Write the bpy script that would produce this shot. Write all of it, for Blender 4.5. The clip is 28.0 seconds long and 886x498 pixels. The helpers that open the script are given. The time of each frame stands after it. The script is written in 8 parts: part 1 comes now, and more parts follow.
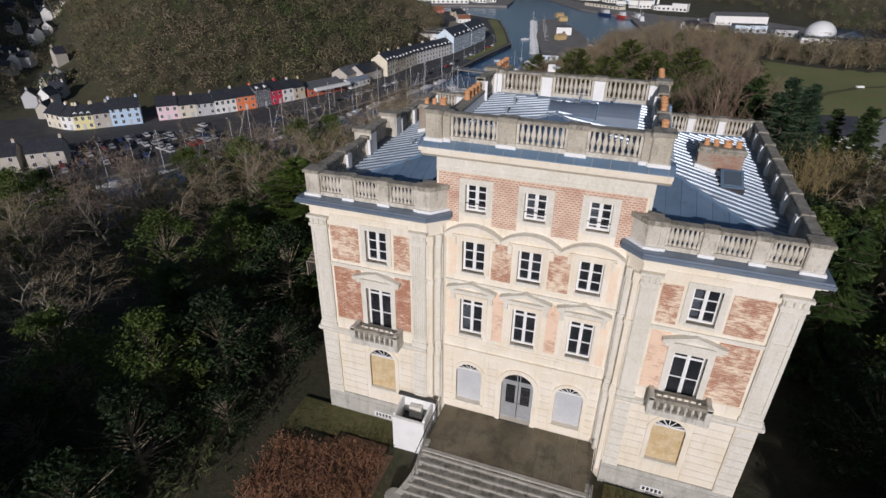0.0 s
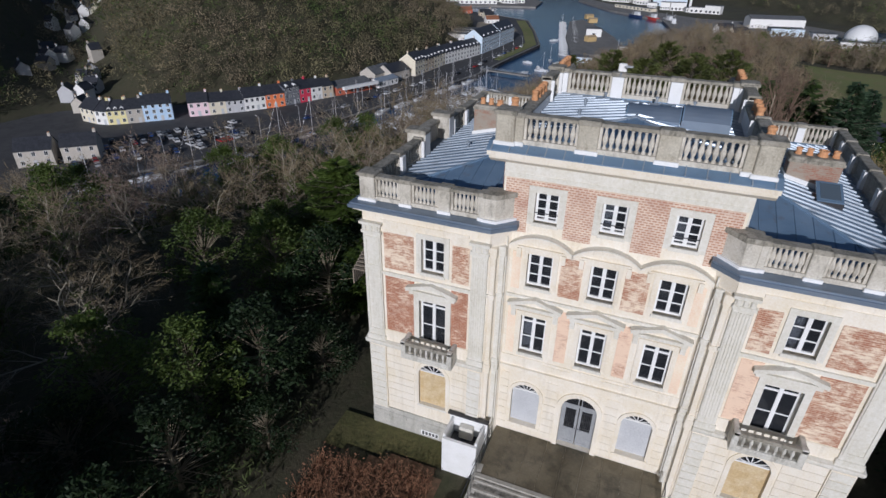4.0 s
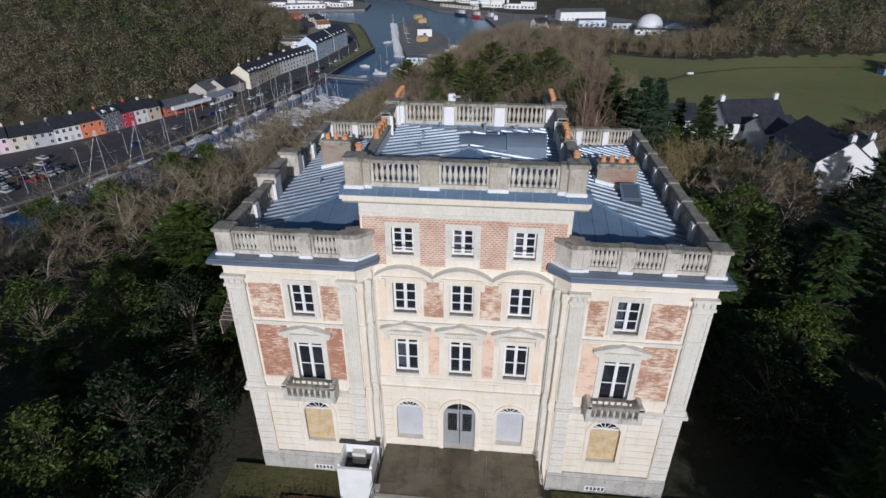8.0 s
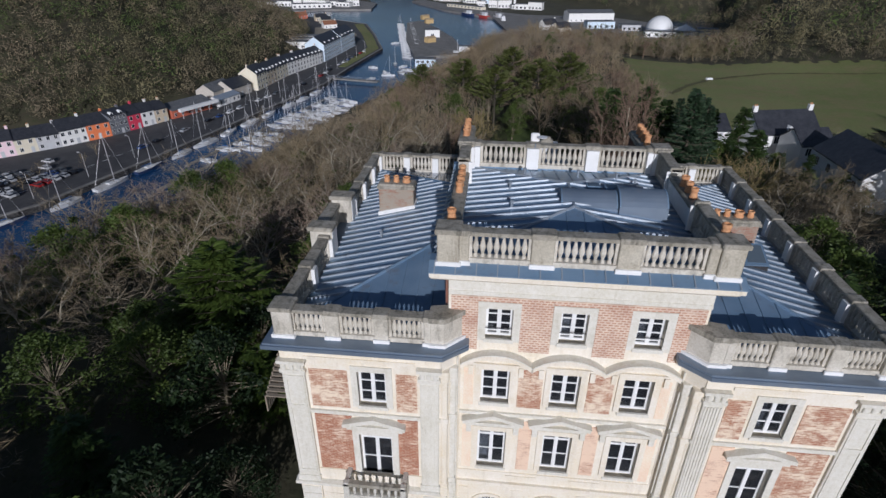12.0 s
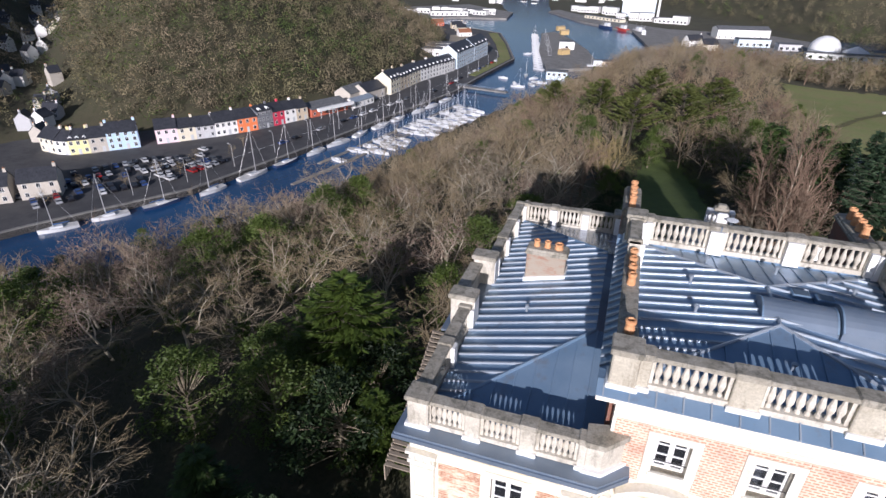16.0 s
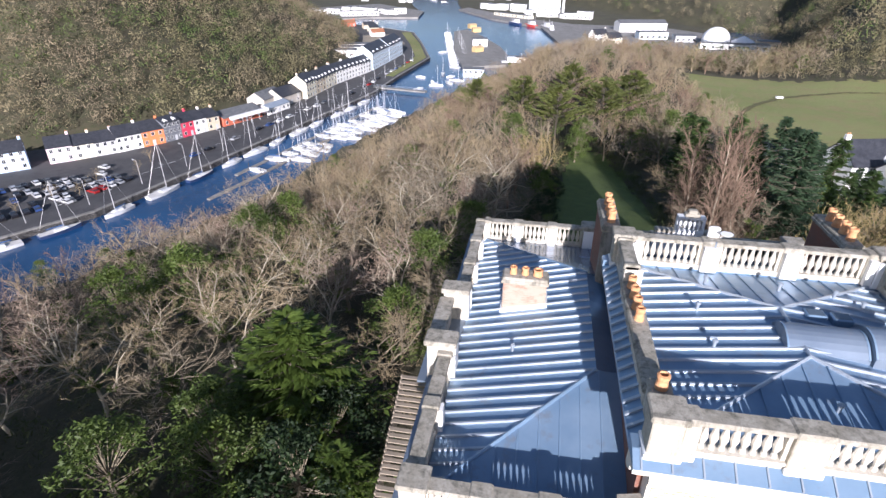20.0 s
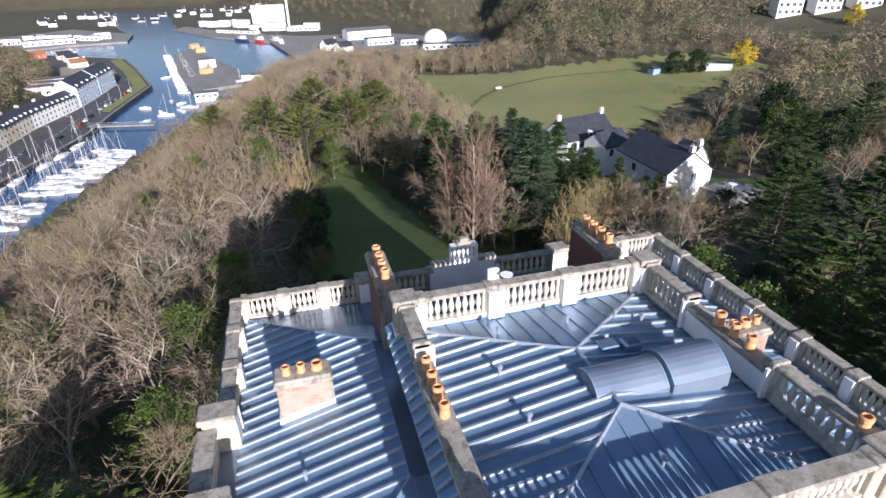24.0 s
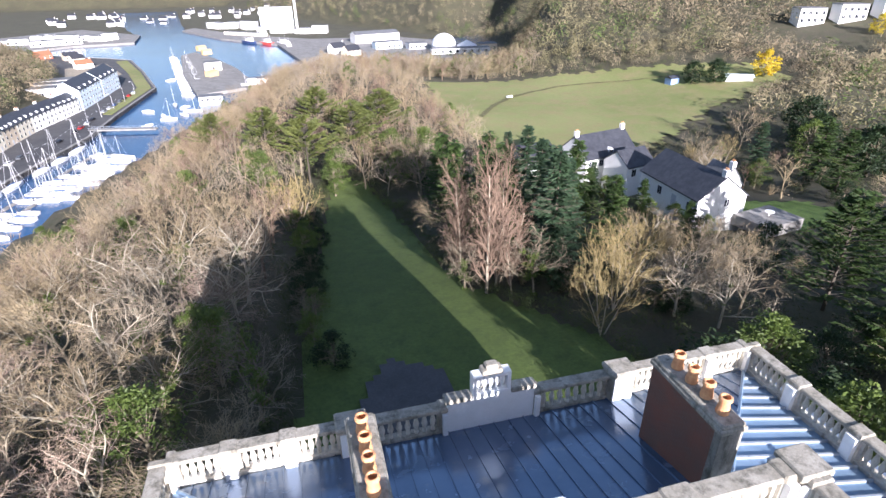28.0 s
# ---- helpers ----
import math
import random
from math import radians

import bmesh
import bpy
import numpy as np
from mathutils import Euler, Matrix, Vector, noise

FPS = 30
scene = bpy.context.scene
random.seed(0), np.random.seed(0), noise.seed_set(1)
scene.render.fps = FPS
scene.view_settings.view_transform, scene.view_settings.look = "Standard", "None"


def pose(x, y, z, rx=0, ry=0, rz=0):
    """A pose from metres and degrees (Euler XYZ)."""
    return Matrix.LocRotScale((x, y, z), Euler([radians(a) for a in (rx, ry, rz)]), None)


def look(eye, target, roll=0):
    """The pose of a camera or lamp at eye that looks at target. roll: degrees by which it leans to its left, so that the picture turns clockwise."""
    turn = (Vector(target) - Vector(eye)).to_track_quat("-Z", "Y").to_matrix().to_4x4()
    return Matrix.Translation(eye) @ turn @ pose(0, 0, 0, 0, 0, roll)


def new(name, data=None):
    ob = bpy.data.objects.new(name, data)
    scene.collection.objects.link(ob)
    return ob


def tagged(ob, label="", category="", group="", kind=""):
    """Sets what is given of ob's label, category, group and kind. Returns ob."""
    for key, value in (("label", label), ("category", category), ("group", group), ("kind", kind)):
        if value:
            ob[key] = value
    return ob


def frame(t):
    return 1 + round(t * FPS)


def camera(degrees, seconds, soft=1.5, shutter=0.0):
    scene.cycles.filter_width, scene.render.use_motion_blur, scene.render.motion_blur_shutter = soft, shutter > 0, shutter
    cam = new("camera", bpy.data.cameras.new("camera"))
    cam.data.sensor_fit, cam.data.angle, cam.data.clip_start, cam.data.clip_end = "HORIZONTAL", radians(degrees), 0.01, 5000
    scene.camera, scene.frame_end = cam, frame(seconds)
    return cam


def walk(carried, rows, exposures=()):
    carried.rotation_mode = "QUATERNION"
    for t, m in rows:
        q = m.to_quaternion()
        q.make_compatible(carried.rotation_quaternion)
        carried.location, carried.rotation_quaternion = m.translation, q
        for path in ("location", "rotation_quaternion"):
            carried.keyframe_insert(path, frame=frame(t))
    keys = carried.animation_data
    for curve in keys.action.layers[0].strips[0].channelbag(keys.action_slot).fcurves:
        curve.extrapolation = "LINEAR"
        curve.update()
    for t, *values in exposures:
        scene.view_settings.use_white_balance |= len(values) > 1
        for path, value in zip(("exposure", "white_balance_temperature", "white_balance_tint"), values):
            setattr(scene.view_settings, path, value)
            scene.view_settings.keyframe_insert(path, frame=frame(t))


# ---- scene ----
cam = camera(77.8, 28.0)
PATH = [
    (0, (3.266, -20.866, 22.879), (2.697, -19.214, 21.906), 0.6),
    (0.5, (3.175, -20.85, 22.807), (2.602, -19.203, 21.828), 0.6),
    (1, (2.758, -20.637, 22.681), (2.184, -18.989, 21.703), 0.5),
    (1.5, (2.012, -20.267, 22.615), (1.444, -18.616, 21.64), 0.5),
    (2, (1.295, -19.898, 22.592), (0.739, -18.243, 21.616), 0.6),
    (2.5, (1.079, -19.723, 22.523), (0.515, -18.074, 21.541), 0.8),
    (4.5, (0.955, -19.728, 22.344), (0.305, -18.103, 21.375), 0.8),
    (5, (0.99, -19.839, 22.531), (0.792, -18.095, 21.572), 0.0),
    (5.5, (1.064, -20.013, 22.749), (1.145, -18.259, 21.791), -0.6),
    (6, (1.103, -20.181, 22.846), (1.182, -18.427, 21.887), -0.6),
    (6.5, (1.148, -20.278, 22.98), (1.212, -18.525, 22.019), -0.6),
    (7, (1.133, -20.326, 23.885), (0.968, -18.579, 22.925), -0.1),
    (7.5, (1.157, -20.34, 24.283), (0.99, -18.594, 23.321), -0.1),
    (8, (1.247, -20.325, 24.266), (1.078, -18.582, 23.3), -0.0),
    (8.5, (1.087, -20.369, 24.125), (0.918, -18.628, 23.156), -0.1),
    (9, (0.784, -20.444, 24.016), (0.626, -18.7, 23.05), -0.3),
    (9.5, (0.564, -20.263, 24.079), (0.405, -18.517, 23.117), -0.2),
    (10, (0.132, -19.686, 24.232), (-0.026, -17.941, 23.269), -0.0),
    (10.5, (-0.509, -18.872, 24.398), (-0.665, -17.127, 23.432), 0.0),
    (11, (-1.378, -17.733, 24.536), (-1.53, -15.988, 23.57), 0.1),
    (11.5, (-2.32, -16.443, 24.792), (-2.457, -14.694, 23.833), 0.3),
    (12, (-2.851, -15.682, 24.885), (-3.027, -13.941, 23.917), 0.3),
    (12.5, (-2.955, -15.381, 24.764), (-3.47, -13.713, 23.788), 0.7),
    (14.5, (-3.026, -15.026, 25.924), (-3.576, -13.353, 24.976), 0.6),
    (15, (-3.471, -14.58, 26.017), (-4.027, -12.908, 25.072), 0.6),
    (15.5, (-4.222, -13.842, 26.125), (-4.78, -12.171, 25.179), 0.6),
    (16, (-5.249, -12.721, 26.176), (-5.807, -11.052, 25.226), 0.7),
    (16.5, (-6.443, -11.44, 26.2), (-6.996, -9.768, 25.252), 0.7),
    (17, (-7.362, -10.359, 26.208), (-7.904, -8.683, 25.26), 1.0),
    (17.5, (-7.628, -9.949, 26.163), (-8.174, -8.28, 25.207), 1.0),
    (18, (-7.674, -9.848, 26.142), (-8.229, -8.179, 25.189), 0.9),
    (18.5, (-7.685, -9.86, 26.151), (-8.244, -8.191, 25.201), 1.0),
    (19, (-7.672, -9.909, 26.16), (-8.237, -8.241, 25.211), 0.9),
    (19.5, (-7.655, -9.961, 26.135), (-8.222, -8.296, 25.182), 0.9),
    (20, (-7.64, -9.936, 25.978), (-7.945, -8.203, 25.028), 0.3),
    (20.5, (-7.662, -9.957, 25.818), (-7.556, -8.202, 24.864), -0.5),
    (21, (-7.678, -9.958, 25.562), (-7.183, -8.276, 24.6), -1.2),
    (21.5, (-7.67, -10.046, 25.368), (-7.173, -8.364, 24.407), -1.2),
    (23.5, (-7.095, -7.168, 26.394), (-6.618, -5.461, 25.467), -1.2),
    (24, (-6.863, -5.557, 26.346), (-6.393, -3.848, 25.42), -1.2),
    (24.5, (-6.536, -3.797, 26.129), (-6.071, -2.086, 25.203), -1.1),
    (25, (-6.163, -1.697, 25.839), (-5.704, 0.016, 24.915), -1.1),
    (25.5, (-5.772, 0.346, 25.706), (-5.318, 2.06, 24.78), -0.9),
    (26, (-5.339, 2.359, 25.62), (-4.882, 4.071, 24.693), -0.6),
    (26.5, (-5.052, 3.177, 25.504), (-4.593, 4.884, 24.567), -0.5),
    (27, (-4.923, 3.18, 25.611), (-4.466, 4.887, 24.674), -0.6),
    (27.5, (-4.914, 3.001, 26.067), (-4.458, 4.716, 25.144), -0.7),
    (28, (-4.979, 2.811, 26.47), (-4.527, 4.53, 25.553), -0.7),
]
EXPOSURES = [(0, -0.6, 6050, 17), (2, -0.6, 5700, 15), (5, -0.6, 5650, 15), (12.5, -0.54, 5650, 15), (14.5, -0.14, 5700, 16), (16, 0.32, 5900, 20), (17.5, 0.92, 5900, 20), (19.5, 1.24, 5900, 20), (20.5, 0.86, 5900, 20), (21.5, 0.46, 5900, 20), (23.5, 0.9, 5900, 20), (25, 1.18, 5900, 21), (26, 1.42, 5900, 21), (28, 1.82, 5900, 21)]
walk(cam, [(t, look(eye, target, roll)) for t, eye, target, roll in PATH], EXPOSURES)

# ---- daylight: a low winter sun in front of the house, a little to its right ----
SUN_EL, SUN_AZ = 17.6, 6.6
world = bpy.data.worlds.new("sky")
scene.world = world
world.use_nodes = True
wn = world.node_tree.nodes
sky = wn.new("ShaderNodeTexSky")
sky.sky_type, sky.sun_disc = "NISHITA", False
sky.sun_elevation, sky.sun_rotation = radians(SUN_EL), radians(180 - SUN_AZ)
sky.air_density, sky.dust_density = 1.0, 1.0
wn["Background"].inputs["Strength"].default_value = 0.062
world.node_tree.links.new(sky.outputs[0], wn["Background"].inputs["Color"])
sun = bpy.data.lights.new("sun", "SUN")
sun.energy, sun.angle, sun.color = 4.3, radians(0.5), (1.0, 0.95, 0.88)
sun_dir = Vector((math.sin(radians(SUN_AZ)) * math.cos(radians(SUN_EL)), -math.cos(radians(SUN_AZ)) * math.cos(radians(SUN_EL)), math.sin(radians(SUN_EL))))
new("sun", sun).matrix_basis = look(sun_dir * 300, (0, 0, 0))


# ---- small tools for building ----
def link_part(name, mesh, parent=None, label="", loc=None):
    ob = new(name, mesh)
    if parent is not None:
        ob.parent = parent
    if loc is not None:
        ob.matrix_basis = loc if isinstance(loc, Matrix) else Matrix.Translation(loc)
    if label:
        ob["label"] = label
    return ob


def thing(name, label, category, loc=(0, 0, 0), turn=0.0, group="", kind=""):
    ob = new(name)
    ob.matrix_basis = pose(loc[0], loc[1], loc[2], 0, 0, turn)
    return tagged(ob, label, category, group, kind)


LIFT_OFF = {"coping", "bracket", "crest_frame", "pediment_flashing", "pane", "spandrel", "crest_top"}


class Geo:
    """Collects faces and turns them into one mesh."""

    def __init__(self):
        self.v, self.f, self.m, self.cut = [], [], [], []

    def add(self, verts, faces, m=0):
        n = len(self.v)
        self.cut.append((n, len(self.f)))
        self.v.extend([tuple(p) for p in verts])
        self.f.extend([tuple(i + n for i in q) for q in faces])
        self.m.extend([m] * len(faces))
        return self

    def box(self, x0, x1, y0, y1, z0, z1, m=0):
        p = [(x0, y0, z0), (x1, y0, z0), (x1, y1, z0), (x0, y1, z0), (x0, y0, z1), (x1, y0, z1), (x1, y1, z1), (x0, y1, z1)]
        return self.add(p, [(0, 3, 2, 1), (4, 5, 6, 7), (0, 1, 5, 4), (1, 2, 6, 5), (2, 3, 7, 6), (3, 0, 4, 7)], m)

    def cbox(self, x0, x1, y0, y1, z0, z1, c=0.02, m=0):
        """A box whose upright and upper edges are worn off."""
        ring = lambda d, z: [(x0 + d, y0 + c, z), (x0 + c, y0 + d, z), (x1 - c, y0 + d, z), (x1 - d, y0 + c, z),
                             (x1 - d, y1 - c, z), (x1 - c, y1 - d, z), (x0 + c, y1 - d, z), (x0 + d, y1 - c, z)]
        top = [(x0 + c, y0 + 1.6 * c, z1), (x0 + 1.6 * c, y0 + c, z1), (x1 - 1.6 * c, y0 + c, z1), (x1 - c, y0 + 1.6 * c, z1),
               (x1 - c, y1 - 1.6 * c, z1), (x1 - 1.6 * c, y1 - c, z1), (x0 + 1.6 * c, y1 - c, z1), (x0 + c, y1 - 1.6 * c, z1)]
        p = ring(0, z0) + ring(0, z1 - c) + top
        f = [tuple(range(7, -1, -1)), tuple(range(16, 24))]
        for k in (0, 8):
            f += [(k + i, k + (i + 1) % 8, k + 8 + (i + 1) % 8, k + 8 + i) for i in range(8)]
        return self.add(p, f, m)

    def prism(self, poly, axis, a0, a1, m=0):
        """A flat outline pushed along an axis: 'x' takes (y, z), 'y' takes (x, z), 'z' takes (x, y)."""
        put = {"x": lambda a, p: (a, p[0], p[1]), "y": lambda a, p: (p[0], a, p[1]), "z": lambda a, p: (p[0], p[1], a)}[axis]
        n = len(poly)
        p = [put(a0, q) for q in poly] + [put(a1, q) for q in poly]
        f = [tuple(range(n)), tuple(range(2 * n - 1, n - 1, -1))] + [(i, n + i, n + (i + 1) % n, (i + 1) % n) for i in range(n)]
        return self.add(p, f, m)

    def lathe(self, prof, n=10, at=(0, 0, 0), m=0):
        p, f = [], []
        for r, z in prof:
            p += [(at[0] + r * math.cos(2 * math.pi * i / n), at[1] + r * math.sin(2 * math.pi * i / n), at[2] + z) for i in range(n)]
        for k in range(len(prof) - 1):
            f += [(k * n + i, k * n + (i + 1) % n, (k + 1) * n + (i + 1) % n, (k + 1) * n + i) for i in range(n)]
        f += [tuple(range(n - 1, -1, -1)), tuple((len(prof) - 1) * n + i for i in range(n))]
        return self.add(p, f, m)

    def tube(self, a, b, r0, r1, n=5, m=0, cap=False):
        a, b = Vector(a), Vector(b)
        d = (b - a)
        if d.length < 1e-5:
            return self
        d.normalize()
        s = d.orthogonal().normalized()
        t = d.cross(s)
        if r1 <= 0:
            p = [a + (s * math.cos(2 * math.pi * i / n) + t * math.sin(2 * math.pi * i / n)) * r0 for i in range(n)] + [b]
            f = [(i, (i + 1) % n, n) for i in range(n)]
        else:
            p = [o + (s * math.cos(2 * math.pi * i / n) + t * math.sin(2 * math.pi * i / n)) * r for o, r in ((a, r0), (b, r1)) for i in range(n)]
            f = [(i, (i + 1) % n, n + (i + 1) % n, n + i) for i in range(n)]
            if cap:
                f += [tuple(range(n, 2 * n)), tuple(range(n - 1, -1, -1))]
        return self.add(p, f, m)

    def mesh(self, name, *mats, smooth=False):
        me = bpy.data.meshes.new(name)
        me.from_pydata(self.v, [], self.f)
        for mat in mats:
            me.materials.append(mat)
        if len(mats) > 1:
            me.polygons.foreach_set("material_index", self.m)
        if smooth:
            me.polygons.foreach_set("use_smooth", [True] * len(self.f))
        me.update()
        bm = bmesh.new()
        bm.from_mesh(me)
        bmesh.ops.recalc_face_normals(bm, faces=bm.faces)
        bm.to_mesh(me)
        bm.free()
        return me

    def part(self, name, mat, parent=None, label="", loc=None, smooth=False):
        if name in LIFT_OFF and len(self.cut) > 1:
            ends = self.cut[1:] + [(len(self.v), len(self.f))]
            for (v0, f0), (v1, f1) in zip(self.cut, ends):
                one = Geo().add(self.v[v0:v1], [tuple(i - v0 for i in q) for q in self.f[f0:f1]]).part(name, mat, parent, label, loc)
            return one
        return link_part(name, self.mesh(name, *(mat if isinstance(mat, (list, tuple)) else (mat,)), smooth=smooth), parent, label, loc)


def quick_mesh(name, verts, faces, mat, smooth=False):
    me = bpy.data.meshes.new(name)
    me.from_pydata(verts, [], faces)
    for one in (mat if isinstance(mat, (list, tuple)) else (mat,)):
        me.materials.append(one)
    if smooth:
        me.polygons.foreach_set("use_smooth", [True] * len(faces))
    me.update()
    return me


# ---- materials ----
class Nodes:
    def __init__(self, name):
        self.mat = bpy.data.materials.new(name)
        self.mat.use_nodes = True
        self.n, self.l = self.mat.node_tree.nodes, self.mat.node_tree.links
        self.b = self.n["Principled BSDF"]
        self.co = self.n.new("ShaderNodeNewGeometry").outputs["Position"]

    def obj(self):
        self.co = self.n.new("ShaderNodeTexCoord").outputs["Object"]
        return self

    def noise(self, scale, detail=4.0, rough=0.6, stretch=None, seed=0.0):
        t = self.n.new("ShaderNodeTexNoise")
        t.inputs["Scale"].default_value, t.inputs["Detail"].default_value, t.inputs["Roughness"].default_value = scale, detail, rough
        m = self.n.new("ShaderNodeMapping")
        m.inputs["Location"].default_value = (seed, seed * 1.7, seed * 0.3)
        if stretch:
            m.inputs["Scale"].default_value = stretch
        self.l.new(self.co, m.inputs["Vector"])
        self.l.new(m.outputs[0], t.inputs["Vector"])
        return t.outputs["Fac"]

    def ramp(self, fac, *stops):
        r = self.n.new("ShaderNodeValToRGB")
        e = r.color_ramp.elements
        while len(e) < len(stops):
            e.new(0.5)
        for k, (at, col) in zip(e, stops):
            k.position, k.color = at, (*col, 1) if isinstance(col, tuple) else (col, col, col, 1)
        self.l.new(fac, r.inputs["Fac"])
        return r.outputs["Color"]

    def mix(self, fac, a, b, kind="MIX"):
        m = self.n.new("ShaderNodeMix")
        m.data_type, m.blend_type = "RGBA", kind
        for value, slot in ((fac, m.inputs[0]), (a, m.inputs[6]), (b, m.inputs[7])):
            if hasattr(value, "is_output"):
                self.l.new(value, slot)
            else:
                slot.default_value = (*value, 1) if isinstance(value, tuple) else value
        return m.outputs[2]

    def rand(self, island=False):
        if island:
            return self.n["Geometry"].outputs["Random Per Island"] if "Geometry" in self.n else self.n.new("ShaderNodeNewGeometry").outputs["Random Per Island"]
        return self.n.new("ShaderNodeObjectInfo").outputs["Random"]

    def bump(self, fac, strength=0.3, dist=0.02):
        u = self.n.new("ShaderNodeBump")
        u.inputs["Strength"].default_value, u.inputs["Distance"].default_value = strength, dist
        self.l.new(fac, u.inputs["Height"])
        self.l.new(u.outputs[0], self.b.inputs["Normal"])
        return self

    def done(self, color, rough=0.8, metal=0.0):
        for value, key in ((color, "Base Color"), (rough, "Roughness"), (metal, "Metallic")):
            if hasattr(value, "is_output"):
                self.l.new(value, self.b.inputs[key])
            elif isinstance(value, tuple):
                self.b.inputs[key].default_value = (*value, 1)
            else:
                self.b.inputs[key].default_value = value
        return self.mat


def weathered(name, c0, c1, c2, scale=0.8, rough=0.85, fine=14.0, stain=0.5, metal=0.0, bump=0.25, streak=0.0):
    """A surface of two close tones, with darker stains and a fine grain."""
    k = Nodes(name)
    a = k.mix(k.ramp(k.noise(scale, 5), (0.38, 0.0), (0.62, 1.0)), c0, c1)
    b = k.mix(k.ramp(k.noise(scale * 2.3, 6, 0.7, (1, 1, 0.35), 7.0), (1 - stain, 0.0), (1.0 - stain + 0.22, 1.0)), a, c2)
    if streak:
        run = k.ramp(k.noise(3.2, 6, 0.7, (1, 1, 0.10), 9.0), (0.52, 0.0), (0.74, streak))
        b = k.mix(run, b, c2)
    g = k.noise(fine, 3, 0.7, None, 3.0)
    c = k.mix(0.18, b, k.ramp(g, (0.3, 0.0), (0.7, 1.0)), "OVERLAY")
    k.bump(g, bump)
    return k.done(c, rough, metal)


def brickwork(name, brick0, brick1, joint, plaster, cover, soft=0.05, size=(0.23, 0.085, 0.011)):
    """Red brick with pale joints under what is left of a wash of render."""
    k = Nodes(name)
    sep = k.n.new("ShaderNodeSeparateXYZ")
    k.l.new(k.co, sep.inputs[0])
    sx, com = k.n.new("ShaderNodeMath"), k.n.new("ShaderNodeCombineXYZ")
    k.l.new(sep.outputs[0], sx.inputs[0])
    k.l.new(sep.outputs[1], sx.inputs[1])
    k.l.new(sx.outputs[0], com.inputs[0])
    k.l.new(sep.outputs[2], com.inputs[1])
    t = k.n.new("ShaderNodeTexBrick")
    k.l.new(com.outputs[0], t.inputs["Vector"])
    for key, value in (("Color1", (*brick0, 1)), ("Color2", (*brick1, 1)), ("Mortar", (*joint, 1)), ("Scale", 1.0), ("Mortar Size", size[2]), ("Brick Width", size[0]), ("Row Height", size[1]), ("Bias", -0.1)):
        t.inputs[key].default_value = value
    tone = k.mix(k.ramp(k.noise(1.3, 4), (0.35, 0.0), (0.7, 1.0)), t.outputs["Color"], k.mix(0.5, t.outputs["Color"], (0.30, 0.10, 0.06)))
    mask = k.ramp(k.mix(0.45, k.noise(1.0, 9, 0.74, (1, 1, 1.4), 11.0), k.noise(2.6, 7, 0.75, (1, 1, 4.5), 17.0)), (cover - soft, 0.0), (cover + soft, 1.0))
    k.bump(t.outputs["Fac"], -0.4, 0.012)
    return k.done(k.mix(mask, tone, plaster), 0.9)


STONE = weathered("cream_stone", (0.79, 0.71, 0.565), (0.84, 0.78, 0.67), (0.58, 0.51, 0.40), 0.7, stain=0.36, streak=0.5)
STONE_GREY = weathered("grey_stone", (0.68, 0.65, 0.56), (0.745, 0.715, 0.635), (0.54, 0.50, 0.41), 0.9, fine=9.0, stain=0.40, streak=0.5)
PLASTER = weathered("old_plaster", (0.84, 0.66, 0.50), (0.86, 0.74, 0.58), (0.74, 0.52, 0.38), 1.0, stain=0.38)
PARAPET = weathered("lichen_stone", (0.52, 0.48, 0.40), (0.64, 0.60, 0.52), (0.22, 0.20, 0.16), 1.1, stain=0.48)
COPING = weathered("mossy_coping", (0.29, 0.265, 0.21), (0.40, 0.37, 0.31), (0.10, 0.095, 0.07), 1.6, stain=0.52)
LICHEN = weathered("lichen_posts", (0.42, 0.38, 0.30), (0.52, 0.48, 0.39), (0.22, 0.19, 0.14), 1.3, stain=0.45, streak=0.6)
DOOR_GREY = weathered("grey_door_paint", (0.30, 0.31, 0.32), (0.34, 0.35, 0.36), (0.22, 0.23, 0.24), 1.4, 0.5, stain=0.3, bump=0.05)
WHITE = weathered("white_paint", (0.80, 0.80, 0.78), (0.86, 0.86, 0.85), (0.62, 0.62, 0.60), 1.2, 0.6, stain=0.30, bump=0.1)
BRICK = brickwork("red_brick", (0.58, 0.335, 0.225), (0.50, 0.275, 0.18), (0.78, 0.64, 0.51), (0.80, 0.68, 0.56), 0.61, 0.08, (0.20, 0.10, 0.027))
BRICK_WORN = brickwork("worn_brick", (0.48, 0.23, 0.135), (0.38, 0.17, 0.095), (0.66, 0.50, 0.37), (0.82, 0.68, 0.52), 0.51, 0.05)
BRICK_RED = brickwork("bared_brick", (0.44, 0.185, 0.105), (0.35, 0.14, 0.08), (0.58, 0.40, 0.28), (0.80, 0.64, 0.49), 0.555, 0.05)
PLINTH = weathered("plinth_stone", (0.42, 0.41, 0.365), (0.52, 0.50, 0.45), (0.24, 0.23, 0.185), 1.1, stain=0.45, streak=0.5)
BALCONY = weathered("balcony_stone", (0.56, 0.54, 0.475), (0.65, 0.63, 0.565), (0.24, 0.22, 0.175), 1.4, stain=0.46, streak=0.6)
BRICK_FAINT = brickwork("washed_brick", (0.60, 0.34, 0.24), (0.55, 0.30, 0.20), (0.76, 0.60, 0.46), (0.83, 0.62, 0.46), 0.445, 0.05)
BRICK_STACK = brickwork("rendered_stack", (0.36, 0.17, 0.11), (0.30, 0.14, 0.09), (0.34, 0.29, 0.23), (0.35, 0.30, 0.24), 0.48)
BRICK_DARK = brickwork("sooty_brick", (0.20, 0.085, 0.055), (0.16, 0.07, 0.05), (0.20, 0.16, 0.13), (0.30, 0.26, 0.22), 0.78)
